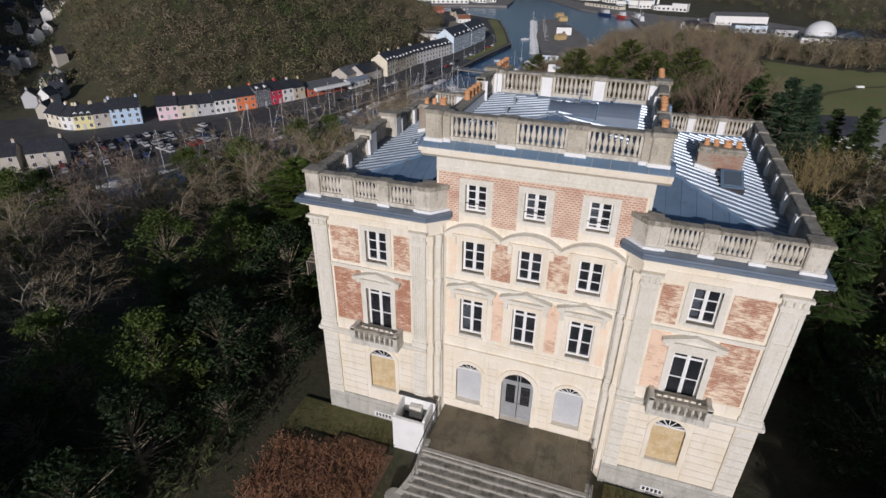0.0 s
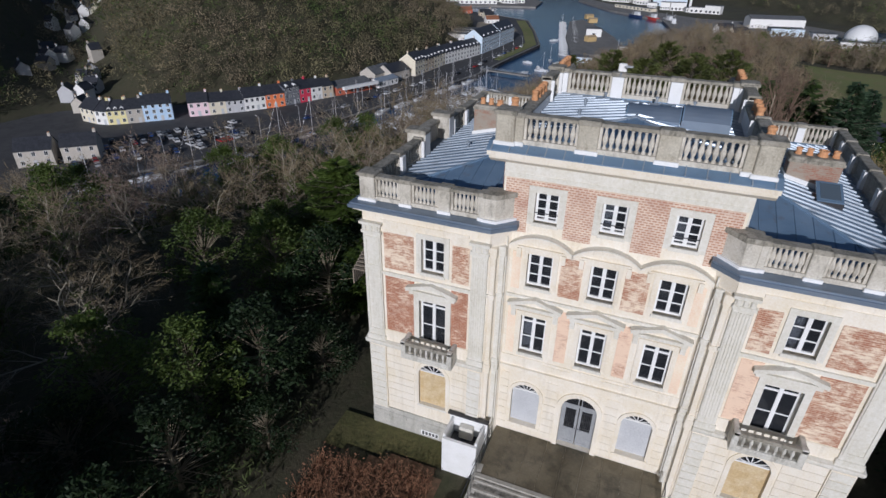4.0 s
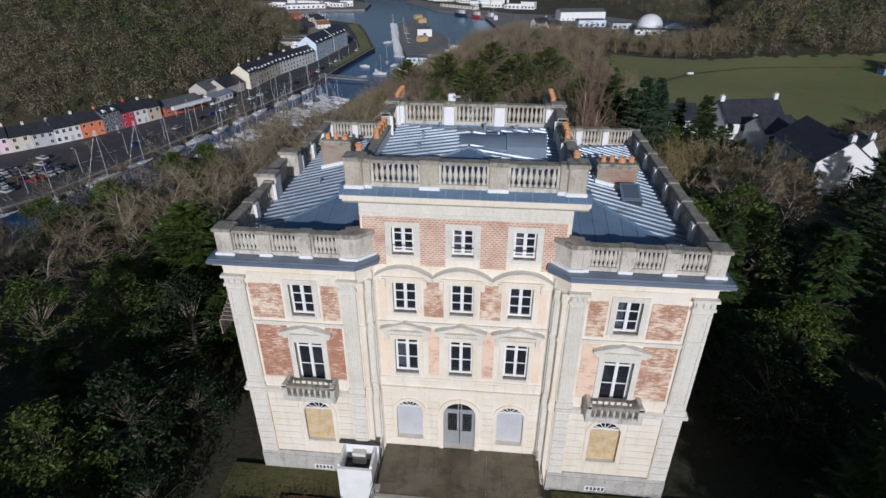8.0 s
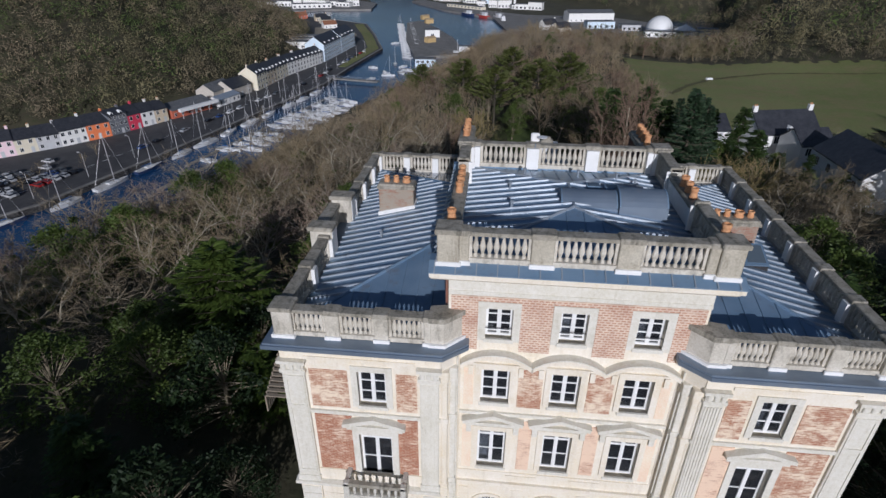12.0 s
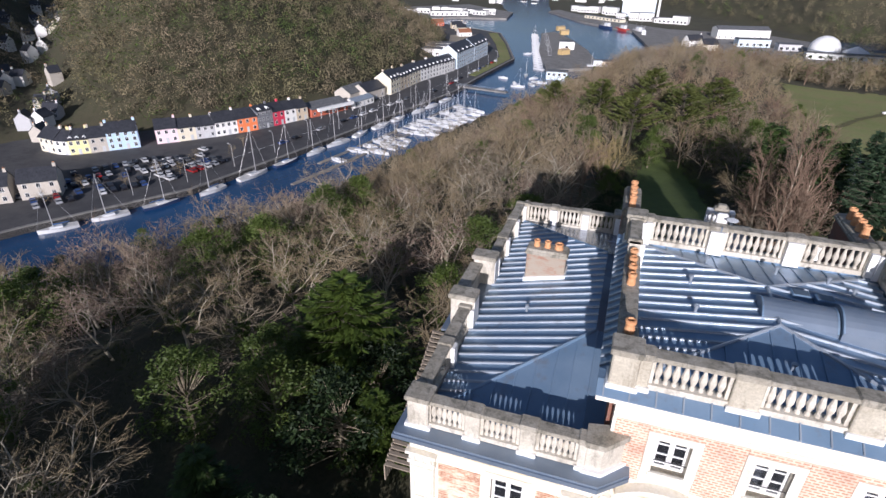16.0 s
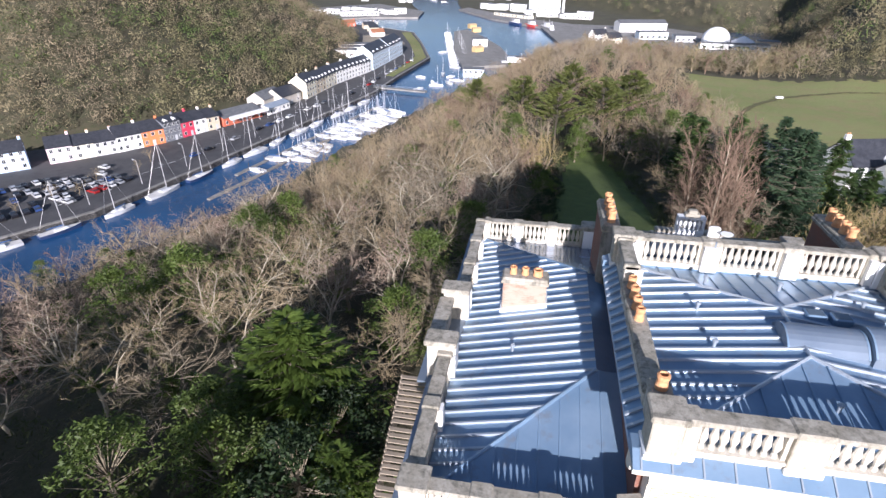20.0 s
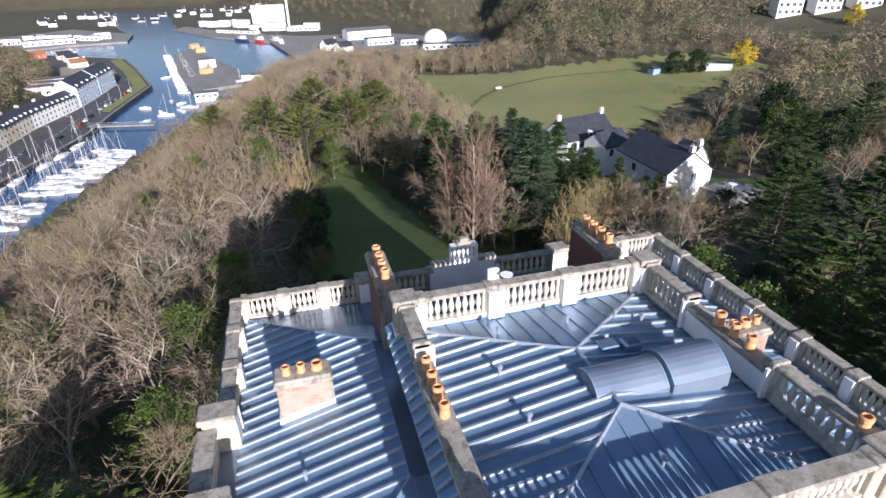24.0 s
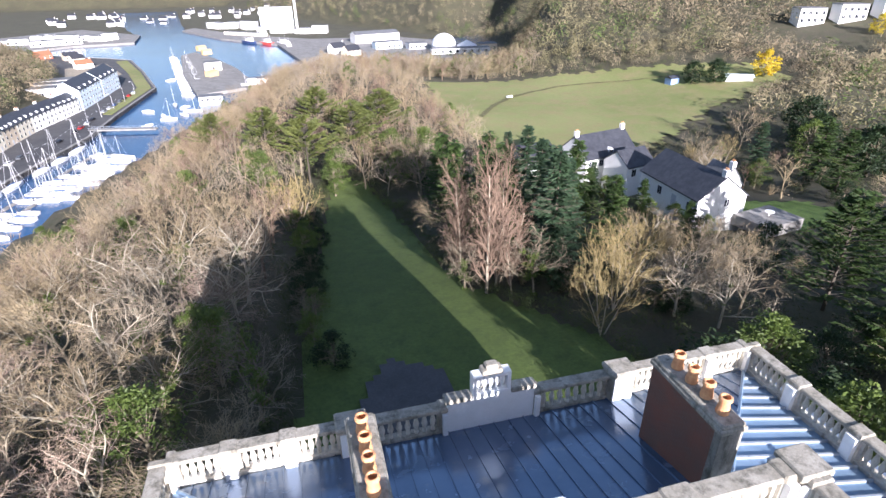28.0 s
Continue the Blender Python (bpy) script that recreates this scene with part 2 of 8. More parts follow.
SHUTTER = weathered("grey_panel", (0.52, 0.53, 0.545), (0.56, 0.57, 0.585), (0.45, 0.46, 0.47), 1.4, 0.5, stain=0.25, bump=0.05)
PLYWOOD = weathered("plywood", (0.57, 0.42, 0.22), (0.66, 0.53, 0.33), (0.44, 0.31, 0.16), 2.5, 0.7, stain=0.4, streak=0.5)
IRON = weathered("dark_iron", (0.035, 0.035, 0.04), (0.05, 0.05, 0.05), (0.09, 0.05, 0.03), 3, 0.5, stain=0.3)
TERRACOTTA = weathered("terracotta", (0.58, 0.27, 0.12), (0.66, 0.36, 0.18), (0.38, 0.18, 0.09), 5, 0.8, stain=0.35)
PAVING = weathered("damp_paving", (0.12, 0.098, 0.06), (0.19, 0.162, 0.108), (0.06, 0.052, 0.032), 0.6, 0.45, stain=0.52)
STEP = weathered("mossy_steps", (0.24, 0.225, 0.19), (0.34, 0.32, 0.28), (0.07, 0.065, 0.045), 1.3, 0.8, stain=0.55)
STEP_EDGE = weathered("worn_step_edge", (0.36, 0.34, 0.29), (0.46, 0.44, 0.39), (0.16, 0.145, 0.11), 1.6, 0.8, stain=0.45)
SLATE = weathered("roof_slate", (0.032, 0.034, 0.042), (0.052, 0.055, 0.064), (0.022, 0.022, 0.026), 0.9, 0.5, 6.0)
ASPHALT = weathered("asphalt", (0.062, 0.061, 0.063), (0.085, 0.083, 0.083), (0.045, 0.044, 0.046), 0.12, 0.85, 5)
CONCRETE = weathered("quay_concrete", (0.20, 0.19, 0.175), (0.27, 0.26, 0.24), (0.12, 0.115, 0.105), 0.2, 0.85, 5)


def zinc_sheet(name, c0, c1, rough):
    k = Nodes(name)
    a = k.mix(k.ramp(k.noise(0.45, 5), (0.35, 0.0), (0.65, 1.0)), c0, c1)
    shade = k.mix(k.rand(), (0.0, 0.0, 0.0), (1.0, 1.0, 1.0))
    b = k.mix(0.12, a, shade, "SOFT_LIGHT")
    c = k.mix(k.ramp(k.noise(1.7, 8, 0.7, (1, 1, 1), 5.0), (0.56, 0.0), (0.72, 1.0)), b, (0.22, 0.25, 0.29))
    k.bump(k.noise(2.2, 2, 0.5), 0.12, 0.03)
    r = k.ramp(k.noise(1.1, 5, 0.6, None, 2.0), (0.3, rough - 0.09), (0.7, rough + 0.12))
    return k.done(c, r, 0.4)


ZINC = zinc_sheet("zinc", (0.19, 0.295, 0.42), (0.265, 0.37, 0.495), 0.38)
ZINC_PALE = zinc_sheet("pale_zinc", (0.36, 0.41, 0.465), (0.42, 0.47, 0.52), 0.36)
ZINC_GLOSSY = zinc_sheet("wet_zinc", (0.10, 0.15, 0.23), (0.145, 0.20, 0.29), 0.2)
LEAD = zinc_sheet("gutter_lead", (0.165, 0.215, 0.285), (0.22, 0.27, 0.335), 0.5)
glass = Nodes("window_glass")
glass.b.inputs["Transmission Weight"].default_value = 0.85
GLASS = glass.done((0.10, 0.11, 0.13), 0.04)
frosted = Nodes("skylight_glass")
GLASS_SKY = frosted.done((0.10, 0.13, 0.16), 0.08)


def plain(name, col, rough=0.6, metal=0.0, vary=0.12):
    k = Nodes(name)
    dark = tuple(c * (1 - 2 * vary) for c in col)
    return k.done(k.mix(k.ramp(k.noise(0.9, 6, 0.65), (0.42, 0.0), (0.68, 1.0)), col, dark), rough, metal)


def bark(name, c0, c1):
    k = Nodes(name)
    a = k.mix(k.ramp(k.noise(1.3, 4), (0.35, 0.0), (0.65, 1.0)), c0, c1)
    c = k.mix(0.4, a, k.mix(k.rand(), c0, c1))
    low, high = tuple(0.62 * v for v in c0), tuple(1.12 * v for v in c1)
    c = k.mix(0.55, c, k.mix(k.ramp(k.noise(0.13, 3, 0.55, None, 13.0), (0.36, 0.0), (0.64, 1.0)), low, high))
    return k.done(c, 0.9)


def foliage(name, c0, c1, c2, gloss=0.6, thin=0.42, patch=None):
    k = Nodes(name)
    a = k.mix(k.rand(True), c0, c1)
    b = k.mix(k.ramp(k.noise(0.35, 3), (0.4, 0.0), (0.68, 1.0)), a, c2)
    c = k.mix(k.ramp(k.rand(), (0.0, 0.0), (1.0, 0.55)), b, c2)
    if patch:
        c = k.mix(k.ramp(k.noise(0.011, 3, 0.6, None, 21.0), (0.44, 0.0), (0.6, 0.75)), c, patch)
        cell = k.n.new("ShaderNodeTexVoronoi")
        cell.inputs["Scale"].default_value = 0.13
        k.l.new(k.co, cell.inputs["Vector"])
        tone = k.n.new("ShaderNodeSeparateColor")
        k.l.new(cell.outputs["Color"], tone.inputs[0])
        c = k.mix(k.ramp(tone.outputs[0], (0.55, 0.0), (0.95, 0.6)), c, patch)
        c = k.mix(0.5, c, k.ramp(tone.outputs[1], (0.0, 0.16), (1.0, 0.74)), "OVERLAY")
    k.done(c, gloss)
    t, m = k.n.new("ShaderNodeBsdfTranslucent"), k.n.new("ShaderNodeMixShader")
    k.l.new(c, t.inputs["Color"])
    m.inputs[0].default_value = thin
    k.l.new(k.b.outputs[0], m.inputs[1])
    k.l.new(t.outputs[0], m.inputs[2])
    k.l.new(m.outputs[0], k.n["Material Output"].inputs["Surface"])
    return k.mat


BARK_GREY = bark("grey_bark", (0.15, 0.122, 0.08), (0.26, 0.22, 0.15))
BARK_PALE = bark("pale_bark", (0.30, 0.265, 0.195), (0.42, 0.375, 0.28))
BARK_DARK = bark("conifer_bark", (0.05, 0.042, 0.03), (0.085, 0.07, 0.05))
TWIG_MAUVE = bark("mauve_twigs", (0.235, 0.165, 0.122), (0.31, 0.23, 0.17))
TWIG_TAN = bark("tan_twigs", (0.215, 0.162, 0.09), (0.31, 0.245, 0.145))
TWIG_GREY = bark("grey_twigs", (0.20, 0.157, 0.105), (0.29, 0.238, 0.165))
TWIG_RED = bark("red_twigs", (0.165, 0.108, 0.073), (0.23, 0.16, 0.112))
TWIG_GOLD = bark("golden_twigs", (0.22, 0.165, 0.07), (0.30, 0.235, 0.10))
BARK_BIRCH = bark("birch_bark", (0.30, 0.25, 0.18), (0.43, 0.37, 0.275))
LEAF_IVY = foliage("ivy_leaves", (0.10, 0.155, 0.026), (0.19, 0.25, 0.05), (0.07, 0.105, 0.022), 0.6)
LEAF_CONIFER = foliage("conifer_needles", (0.055, 0.10, 0.024), (0.10, 0.16, 0.038), (0.038, 0.068, 0.02))
LEAF_BRIGHT = foliage("cypress_needles", (0.10, 0.155, 0.024), (0.165, 0.225, 0.04), (0.07, 0.115, 0.022))
LEAF_BLUE = foliage("fir_needles", (0.055, 0.10, 0.048), (0.09, 0.15, 0.075), (0.04, 0.075, 0.038))
LEAF_DARK = foliage("laurel_leaves", (0.02, 0.045, 0.014), (0.045, 0.08, 0.02), (0.015, 0.03, 0.01), 0.65)
LEAF_YELLOW = foliage("mimosa_blossom", (0.75, 0.52, 0.02), (0.85, 0.64, 0.04), (0.45, 0.38, 0.03))
LEAF_PINE = foliage("pine_needles", (0.15, 0.18, 0.045), (0.23, 0.25, 0.07), (0.12, 0.145, 0.042))


def ground_mat(name, c0, c1, c2, s=0.05):
    k = Nodes(name)
    a = k.mix(k.ramp(k.noise(s, 6), (0.38, 0.0), (0.62, 1.0)), c0, c1)
    b = k.mix(k.ramp(k.noise(s * 7, 8, 0.7, None, 4.0), (0.45, 0.0), (0.7, 1.0)), a, c2)
    g = k.noise(3.0, 5, 0.75)
    k.bump(g, 0.6, 0.12)
    return k.done(k.mix(0.25, b, k.ramp(g, (0.3, 0.0), (0.7, 1.0)), "OVERLAY"), 0.95)


GROUND = ground_mat("woodland_floor", (0.058, 0.05, 0.03), (0.078, 0.07, 0.038), (0.045, 0.052, 0.02))
GRASS = ground_mat("lawn_grass", (0.08, 0.118, 0.022), (0.10, 0.142, 0.028), (0.065, 0.095, 0.02), 0.09)
FIELD = ground_mat("field_grass", (0.165, 0.188, 0.052), (0.215, 0.23, 0.078), (0.235, 0.192, 0.086), 0.02)
VERGE = ground_mat("rough_verge", (0.105, 0.10, 0.034), (0.135, 0.118, 0.045), (0.065, 0.075, 0.022), 0.8)
BED = ground_mat("flower_bed_litter", (0.13, 0.075, 0.045), (0.17, 0.10, 0.055), (0.08, 0.06, 0.03), 0.6)
GRAVEL = ground_mat("drive_gravel", (0.10, 0.085, 0.07), (0.13, 0.115, 0.095), (0.07, 0.06, 0.05), 0.3)
BEIGE = ground_mat("pale_gravel", (0.30, 0.255, 0.19), (0.36, 0.31, 0.24), (0.24, 0.22, 0.15), 0.1)
wat = Nodes("harbour_water")
wat.bump(wat.noise(0.5, 5, 0.65, (1, 0.45, 1)), 0.25, 0.4)
WATER = wat.done(wat.mix(wat.ramp(wat.noise(0.012, 4), (0.35, 0.0), (0.65, 1.0)), (0.008, 0.04, 0.11), (0.018, 0.085, 0.21)), 0.16)
wat.b.inputs["Specular IOR Level"].default_value = 0.34


# ---- the land: one sheet from the hilltop to the harbour and the far hills ----
SEA = -44.0
FLAT = [(-236, 66), (-246, 100), (-240, 130), (-228, 150), (-205, 160), (-184, 180), (-166, 206), (-150, 240), (-143, 268), (-146, 300), (-150, 340), (-148, 400), (-165, 470), (-205, 545),
        (-260, 600), (-360, 700), (-430, 900), (-520, 1300), (-120, 1300), (-20, 1000), (70, 800), (150, 650), (215, 540), (190, 470), (130, 440), (60, 420), (14, 396), (-8, 372), (-26, 335), (-36, 300), (-44, 262), (-52, 220), (-60, 180), (-67, 140), (-76, 98), (-92, 60), (-118, 20), (-170, -30), (-215, 10)]
BASIN = [(-172, 50), (-159, 79), (-135, 118), (-124, 163), (-112, 221), (-99, 285), (-97, 330), (-91, 405), (-112, 476), (-135, 545), (-196, 591), (-240, 650), (-216, 672), (-161, 683), (-170, 760), (-215, 900),
         (-300, 1200), (-200, 1200), (-150, 900), (-130, 800), (-75, 690), (-15, 616), (16, 420), (9, 405), (-35, 392), (-46, 352), (-60, 305), (-70, 266), (-82, 224), (-92, 183), (-98, 142), (-113, 102), (-130, 66), (-150, 36)]
PIER = [(-62, 372), (-82, 456), (-98, 560), (-88, 580), (-66, 530), (-45, 470), (-27, 391)]


def gap_to(poly, x, y):
    """Distance to an outline, below zero inside it; x and y are arrays."""
    best, inside = np.full(x.shape, 1e9), np.zeros(x.shape, bool)
    for (ax, ay), (bx, by) in zip(poly, poly[1:] + poly[:1]):
        dx, dy = bx - ax, by - ay
        t = np.clip(((x - ax) * dx + (y - ay) * dy) / (dx * dx + dy * dy), 0, 1)
        best = np.minimum(best, np.hypot(x - ax - t * dx, y - ay - t * dy))
        if dy:
            inside ^= ((ay > y) != (by > y)) & (x < dx * (y - ay) / dy + ax)
    return np.where(inside, -best, best)


VALE = [(-215, 140), (-262, 160), (-318, 198), (-394, 278), (-450, 350), (-560, 467), (-700, 560)]


def gap_along(line, x, y):
    best = np.full(np.shape(x), 1e9)
    for (ax, ay), (bx, by) in zip(line, line[1:]):
        dx, dy = bx - ax, by - ay
        t = np.clip(((x - ax) * dx + (y - ay) * dy) / (dx * dx + dy * dy), 0, 1)
        best = np.minimum(best, np.hypot(x - ax - t * dx, y - ay - t * dy))
    return best


def smooth(a, b, v):
    t = np.clip((v - a) / (b - a), 0, 1)
    return t * t * (3 - 2 * t)


def hilltop(x, y):
    """The plateau of the house: level in front, falling gently behind, and rising again to the far woods."""
    z = -0.6 - 0.9 * smooth(10, 22, y) - 11.5 * smooth(18, 112, y) - 4.0 * smooth(14, 70, x) * smooth(-40, 40, y)
    z = z + 5.0 * smooth(80, 170, x) * smooth(90, 170, y) - 4.0 * smooth(0, -40, y) * smooth(5, -40, x)
    far = smooth(0.34, 0.50, x / np.maximum(y, 60.0))
    z = z + far * 60 * smooth(205, 560, np.hypot(x, y)) + 14 * smooth(150, 420, x)
    return z - (1 - far) * 34 * smooth(225, 420, y)


def land(x, y):
    x, y = np.asarray(x, float), np.asarray(y, float)
    d = gap_to(FLAT, x, y)
    ours = smooth(-20, 20, x + 130 + 0.05 * y) * smooth(760, 500, y - 0.6 * np.maximum(x, 0))
    cap = ours * hilltop(x, y) + (1 - ours) * (46 + 12 * np.sin(x * 0.006 + 1) + 10 * np.sin(y * 0.008))
    rise = 0.52 + 0.10 * ours
    up = -42.4 + rise * np.maximum(d, 0)
    k = 5.0
    m = np.clip(0.5 + 0.5 * (cap - up) / k, 0, 1)
    z = cap * (1 - m) + up * m - k * m * (1 - m)
    z = z + 32 * np.exp(-((x + 300) / 50) ** 2 - ((y - 62) / 46) ** 2) * smooth(0, 40, d)
    gully = np.exp(-(gap_along(VALE, x, y) / 42.0) ** 2) * smooth(-205, -250, x)
    z = np.where(d > 0, z - gully * np.maximum(z + 41, 0) * 0.8, np.minimum(z, -42.4))
    w = gap_to(BASIN, x, y)
    p = gap_to(PIER, x, y)
    return np.where((w < 5) & (p > -5), np.where((w < 0) & (p > 0), -47.5, np.minimum(z, -45.5)), z)


def ground_z(x, y):
    return float(land(np.array([x]), np.array([y]))[0])


def axis(stops):
    out = []
    for (a, step), (b, _) in zip(stops, stops[1:]):
        out += list(np.arange(a, b - 1e-6, step))
    return np.array(out + [stops[-1][0]])


gx = axis([(-4000, 400), (-1000, 40), (-500, 10), (-260, 4), (160, 8), (400, 30), (1000, 400), (4000, 0)])
gy = axis([(-3000, 400), (-600, 40), (-120, 6), (-40, 4), (420, 6), (720, 15), (1400, 100), (2400, 400), (4400, 0)])
GX, GY = np.meshgrid(gx, gy)
GZ = land(GX, GY)
GZ = np.where((np.abs(GX - 0.1) < 9) & (GY > 1) & (GY < 15), -1.6, GZ)
nx, ny = len(gx), len(gy)
faces = [(j * nx + i, j * nx + i + 1, (j + 1) * nx + i + 1, (j + 1) * nx + i) for j in range(ny - 1) for i in range(nx - 1)]
tagged(new("ground", quick_mesh("ground", np.stack([GX, GY, GZ], -1).reshape(-1, 3).tolist(), faces, GROUND, True)),
       "wooded hillside ground falling to the harbour", "ground", kind="structure")
wg = Geo().add([(-900, -400, SEA), (700, -400, SEA), (700, 1900, SEA), (-900, 1900, SEA)], [(0, 1, 2, 3)])
tagged(wg.part("water", WATER), "blue harbour water with small ripples", "water", kind="structure")


def sheet(name, poly, mat, label, category, lift=0.06, step=3.0, jag=1.5):
    """A patch of ground cover that follows the land, with an uneven edge."""
    xs, ys = [p[0] for p in poly], [p[1] for p in poly]
    ax, ay = np.arange(min(xs), max(xs) + step, step), np.arange(min(ys), max(ys) + step, step)
    X, Y = np.meshgrid(ax, ay)
    keep = gap_to(poly, X, Y) + jag * np.sin(X * 0.9 + 1.3 * np.sin(Y * 0.7)) < 0
    Z = land(X, Y) + lift
    n = len(ax)
    f = [(j * n + i, j * n + i + 1, (j + 1) * n + i + 1, (j + 1) * n + i) for j in range(len(ay) - 1) for i in range(n - 1) if keep[j, i]]
    used = sorted({i for q in f for i in q})
    at = {i: k for k, i in enumerate(used)}
    V = np.stack([X, Y, Z], -1).reshape(-1, 3)[used].tolist()
    return tagged(new(name, quick_mesh(name, V, [tuple(at[i] for i in q) for q in f], mat, True)), label, category, kind="structure")


LAWN = [(-6, 18), (24, 18), (20, 30), (16.5, 40), (13, 46), (10.4, 52), (9.6, 58), (9.2, 72), (8.8, 88), (6.5, 110), (0, 113), (-2.5, 93), (-4.7, 74), (-6.8, 51), (-8, 30)]
MEADOW = [(44, 122), (60, 116), (84, 124), (104, 138), (122, 150), (164, 164), (172, 180), (160, 192), (142, 203), (120, 211), (104, 216), (70, 226), (46, 226), (40, 190), (38, 150)]
sheet("lawn", LAWN, GRASS, "shaded mown lawn behind the house", "lawn", 0.14, 0.8, 0.25)
sheet("meadow", MEADOW, FIELD, "sunlit green meadow on the plateau", "meadow", 0.35, 2.0, 1.5)

TRACK = [(50, 164.5), (60, 181), (70.4, 192.8), (82, 199.5), (94, 202.6), (107, 200), (119.8, 194.7), (138.5, 190)]
sheet("field_track", [(x - 0.5, y + 0.7) for x, y in TRACK] + [(x + 0.5, y - 0.7) for x, y in TRACK[::-1]], VERGE, "worn brown track across the meadow", "track", 0.46, 0.6, 0.15)


def slab(name, poly, z0, z1, mat, label, category):
    return tagged(Geo().prism(poly, "z", z0, z1).part(name, mat), label, category, kind="structure")


QUAY_EDGE = [(-172, 50), (-159, 79), (-135, 118), (-124, 163), (-112, 221), (-99, 285), (-97, 330), (-91, 405), (-112, 476), (-135, 545), (-196, 591)]
QUAY_BACK = [(-240, 610), (-190, 520), (-160, 455), (-146, 400), (-148, 340), (-142, 268), (-150, 240), (-166, 206), (-184, 180), (-205, 160), (-228, 150), (-300, 118), (-330, 60)]
slab("quay", QUAY_EDGE + QUAY_BACK, -48, -42.25, ASPHALT, "dark asphalt quay along the marina", "quay")
for a, b in zip(QUAY_EDGE, QUAY_EDGE[1:]):
    d = (Vector(b) - Vector(a)).normalized()
    nrm = Vector((-d.y, d.x)) * 1.2
    slab("quay_kerb", [a, b, (b[0] + nrm.x, b[1] + nrm.y), (a[0] + nrm.x, a[1] + nrm.y)], -48, -41.95, CONCRETE, "pale concrete edge of the quay", "kerb")
slab("pier", PIER, -48, -42.15, CONCRETE, "concrete pier between marina and basin", "pier")
slab("basin_quay", [(16, 420), (-15, 616), (-75, 690), (-130, 800), (-120, 830), (-55, 720), (20, 650), (110, 640), (170, 560), (150, 470), (60, 425)], -48, -42.2, CONCRETE, "concrete quay of the fishing basin", "quay")
slab("shore_path", [(-35, 392), (9, 405), (16, 420), (60, 425), (20, 396), (-10, 376), (-30, 362)], -48, -42.0, CONCRETE, "concrete shore behind the basin", "quay")
slab("far_quay", [(-240, 650), (-216, 672), (-161, 683), (-170, 760), (-260, 860), (-340, 760), (-300, 660)], -48, -42.15, CONCRETE, "concrete quay across the water", "quay")
slab("grass_bank", [(-100, 332), (-94, 405), (-114, 474), (-138, 543), (-146, 540), (-122, 472), (-103, 408), (-105, 334)], -42.6, -42.05, FIELD, "grass strip along the bend of the quay", "grass")
slab("gravel_yard", [(-136, 432), (-126, 470), (-150, 528), (-176, 512), (-158, 452)], -42.6, -42.1, BEIGE, "pale gravel yard behind the flats", "yard")


# ---- the house on the hilltop ----
house = thing("chateau", "cream stone and red brick villa with zinc roofs", "chateau", (0.12, 0, 0))
MESHES = {}


def shared(key, make):
    if key not in MESHES:
        MESHES[key] = make()
    return MESHES[key]


def holed_wall(name, u0, u1, z0, z1, y0, y1, holes, mat, label=""):
    """A wall from y0 (outside) to y1 with openings (u0, u1, z0, z1)."""
    us = sorted({u0, u1, *[h[0] for h in holes], *[h[1] for h in holes]})
    zs = sorted({z0, z1, *[h[2] for h in holes], *[h[3] for h in holes]})
    us, zs = [u for u in us if u0 <= u <= u1], [z for z in zs if z0 <= z <= z1]
    solid = [[not any(h[0] <= (a + b) / 2 <= h[1] and h[2] <= (c + d) / 2 <= h[3] for h in holes) for a, b in zip(us, us[1:])] for c, d in zip(zs, zs[1:])]
    g, nu = Geo(), len(us)
    idx = lambda side, j, i: side * nu * len(zs) + j * nu + i
    v = [(u, y, z) for y in (y0, y1) for z in zs for u in us]
    f = []
    for j in range(len(zs) - 1):
        for i in range(nu - 1):
            if not solid[j][i]:
                continue
            a, b, c, d = (j, i), (j, i + 1), (j + 1, i + 1), (j + 1, i)
            f += [tuple(idx(0, *q) for q in (a, b, c, d)), tuple(idx(1, *q) for q in (d, c, b, a))]
            for p, q, jj, ii in ((a, b, j - 1, i), (b, c, j, i + 1), (c, d, j + 1, i), (d, a, j, i - 1)):
                if not (0 <= jj < len(zs) - 1 and 0 <= ii < nu - 1 and solid[jj][ii]):
                    f.append((idx(0, *p), idx(1, *p), idx(1, *q), idx(0, *q)))
    return g.add(v, f).part(name, mat, house, label)


def arch_points(w, spring, top, n=10):
    """Points of a segmental head, from right to left."""
    rise = top - spring
    r = (w * w / 4 + rise * rise) / (2 * rise)
    a = math.asin(min(1, w / 2 / r))
    if rise > w / 2 - 1e-6:
        a = math.pi / 2
    return [(r * math.sin(a - 2 * a * i / n), top - r + r * math.cos(a - 2 * a * i / n)) for i in range(n + 1)]


def spandrel(u, w, spring, top, y0, y1, mat):
    """Fills the corners over an arch in a square opening."""
    pts = arch_points(w, spring, top)
    g = Geo()
    for side in (1, -1):
        half = [(u + side * p[0], p[1]) for p in pts[:6]]
        g.prism([(u + side * w / 2, top)] + half[::1] + [(u, top + 0.001)], "y", y0, y1)
    g.part("spandrel", mat, house)


def surround(u, w, z0, z1, y, mat, arch=None, t=0.22, out=0.07):
    g = Geo()
    if arch:
        a, b = arch_points(w, arch, z1, 12), arch_points(w + 2 * t, arch, z1 + t, 12)
        for i in range(12):
            g.prism([(u + a[i][0], a[i][1]), (u + b[i][0], b[i][1]), (u + b[i + 1][0], b[i + 1][1]), (u + a[i + 1][0], a[i + 1][1])], "y", y - out, y + 0.05)
        top = arch
    else:
        g.box(u - w / 2 - t, u + w / 2 + t, y - out, y + 0.05, z1, z1 + t)
        top = z1
    for s in (-1, 1):
        g.box(min(u + s * w / 2, u + s * (w / 2 + t)), max(u + s * w / 2, u + s * (w / 2 + t)), y - out, y + 0.05, z0, top)
    g.part("surround", mat, house)


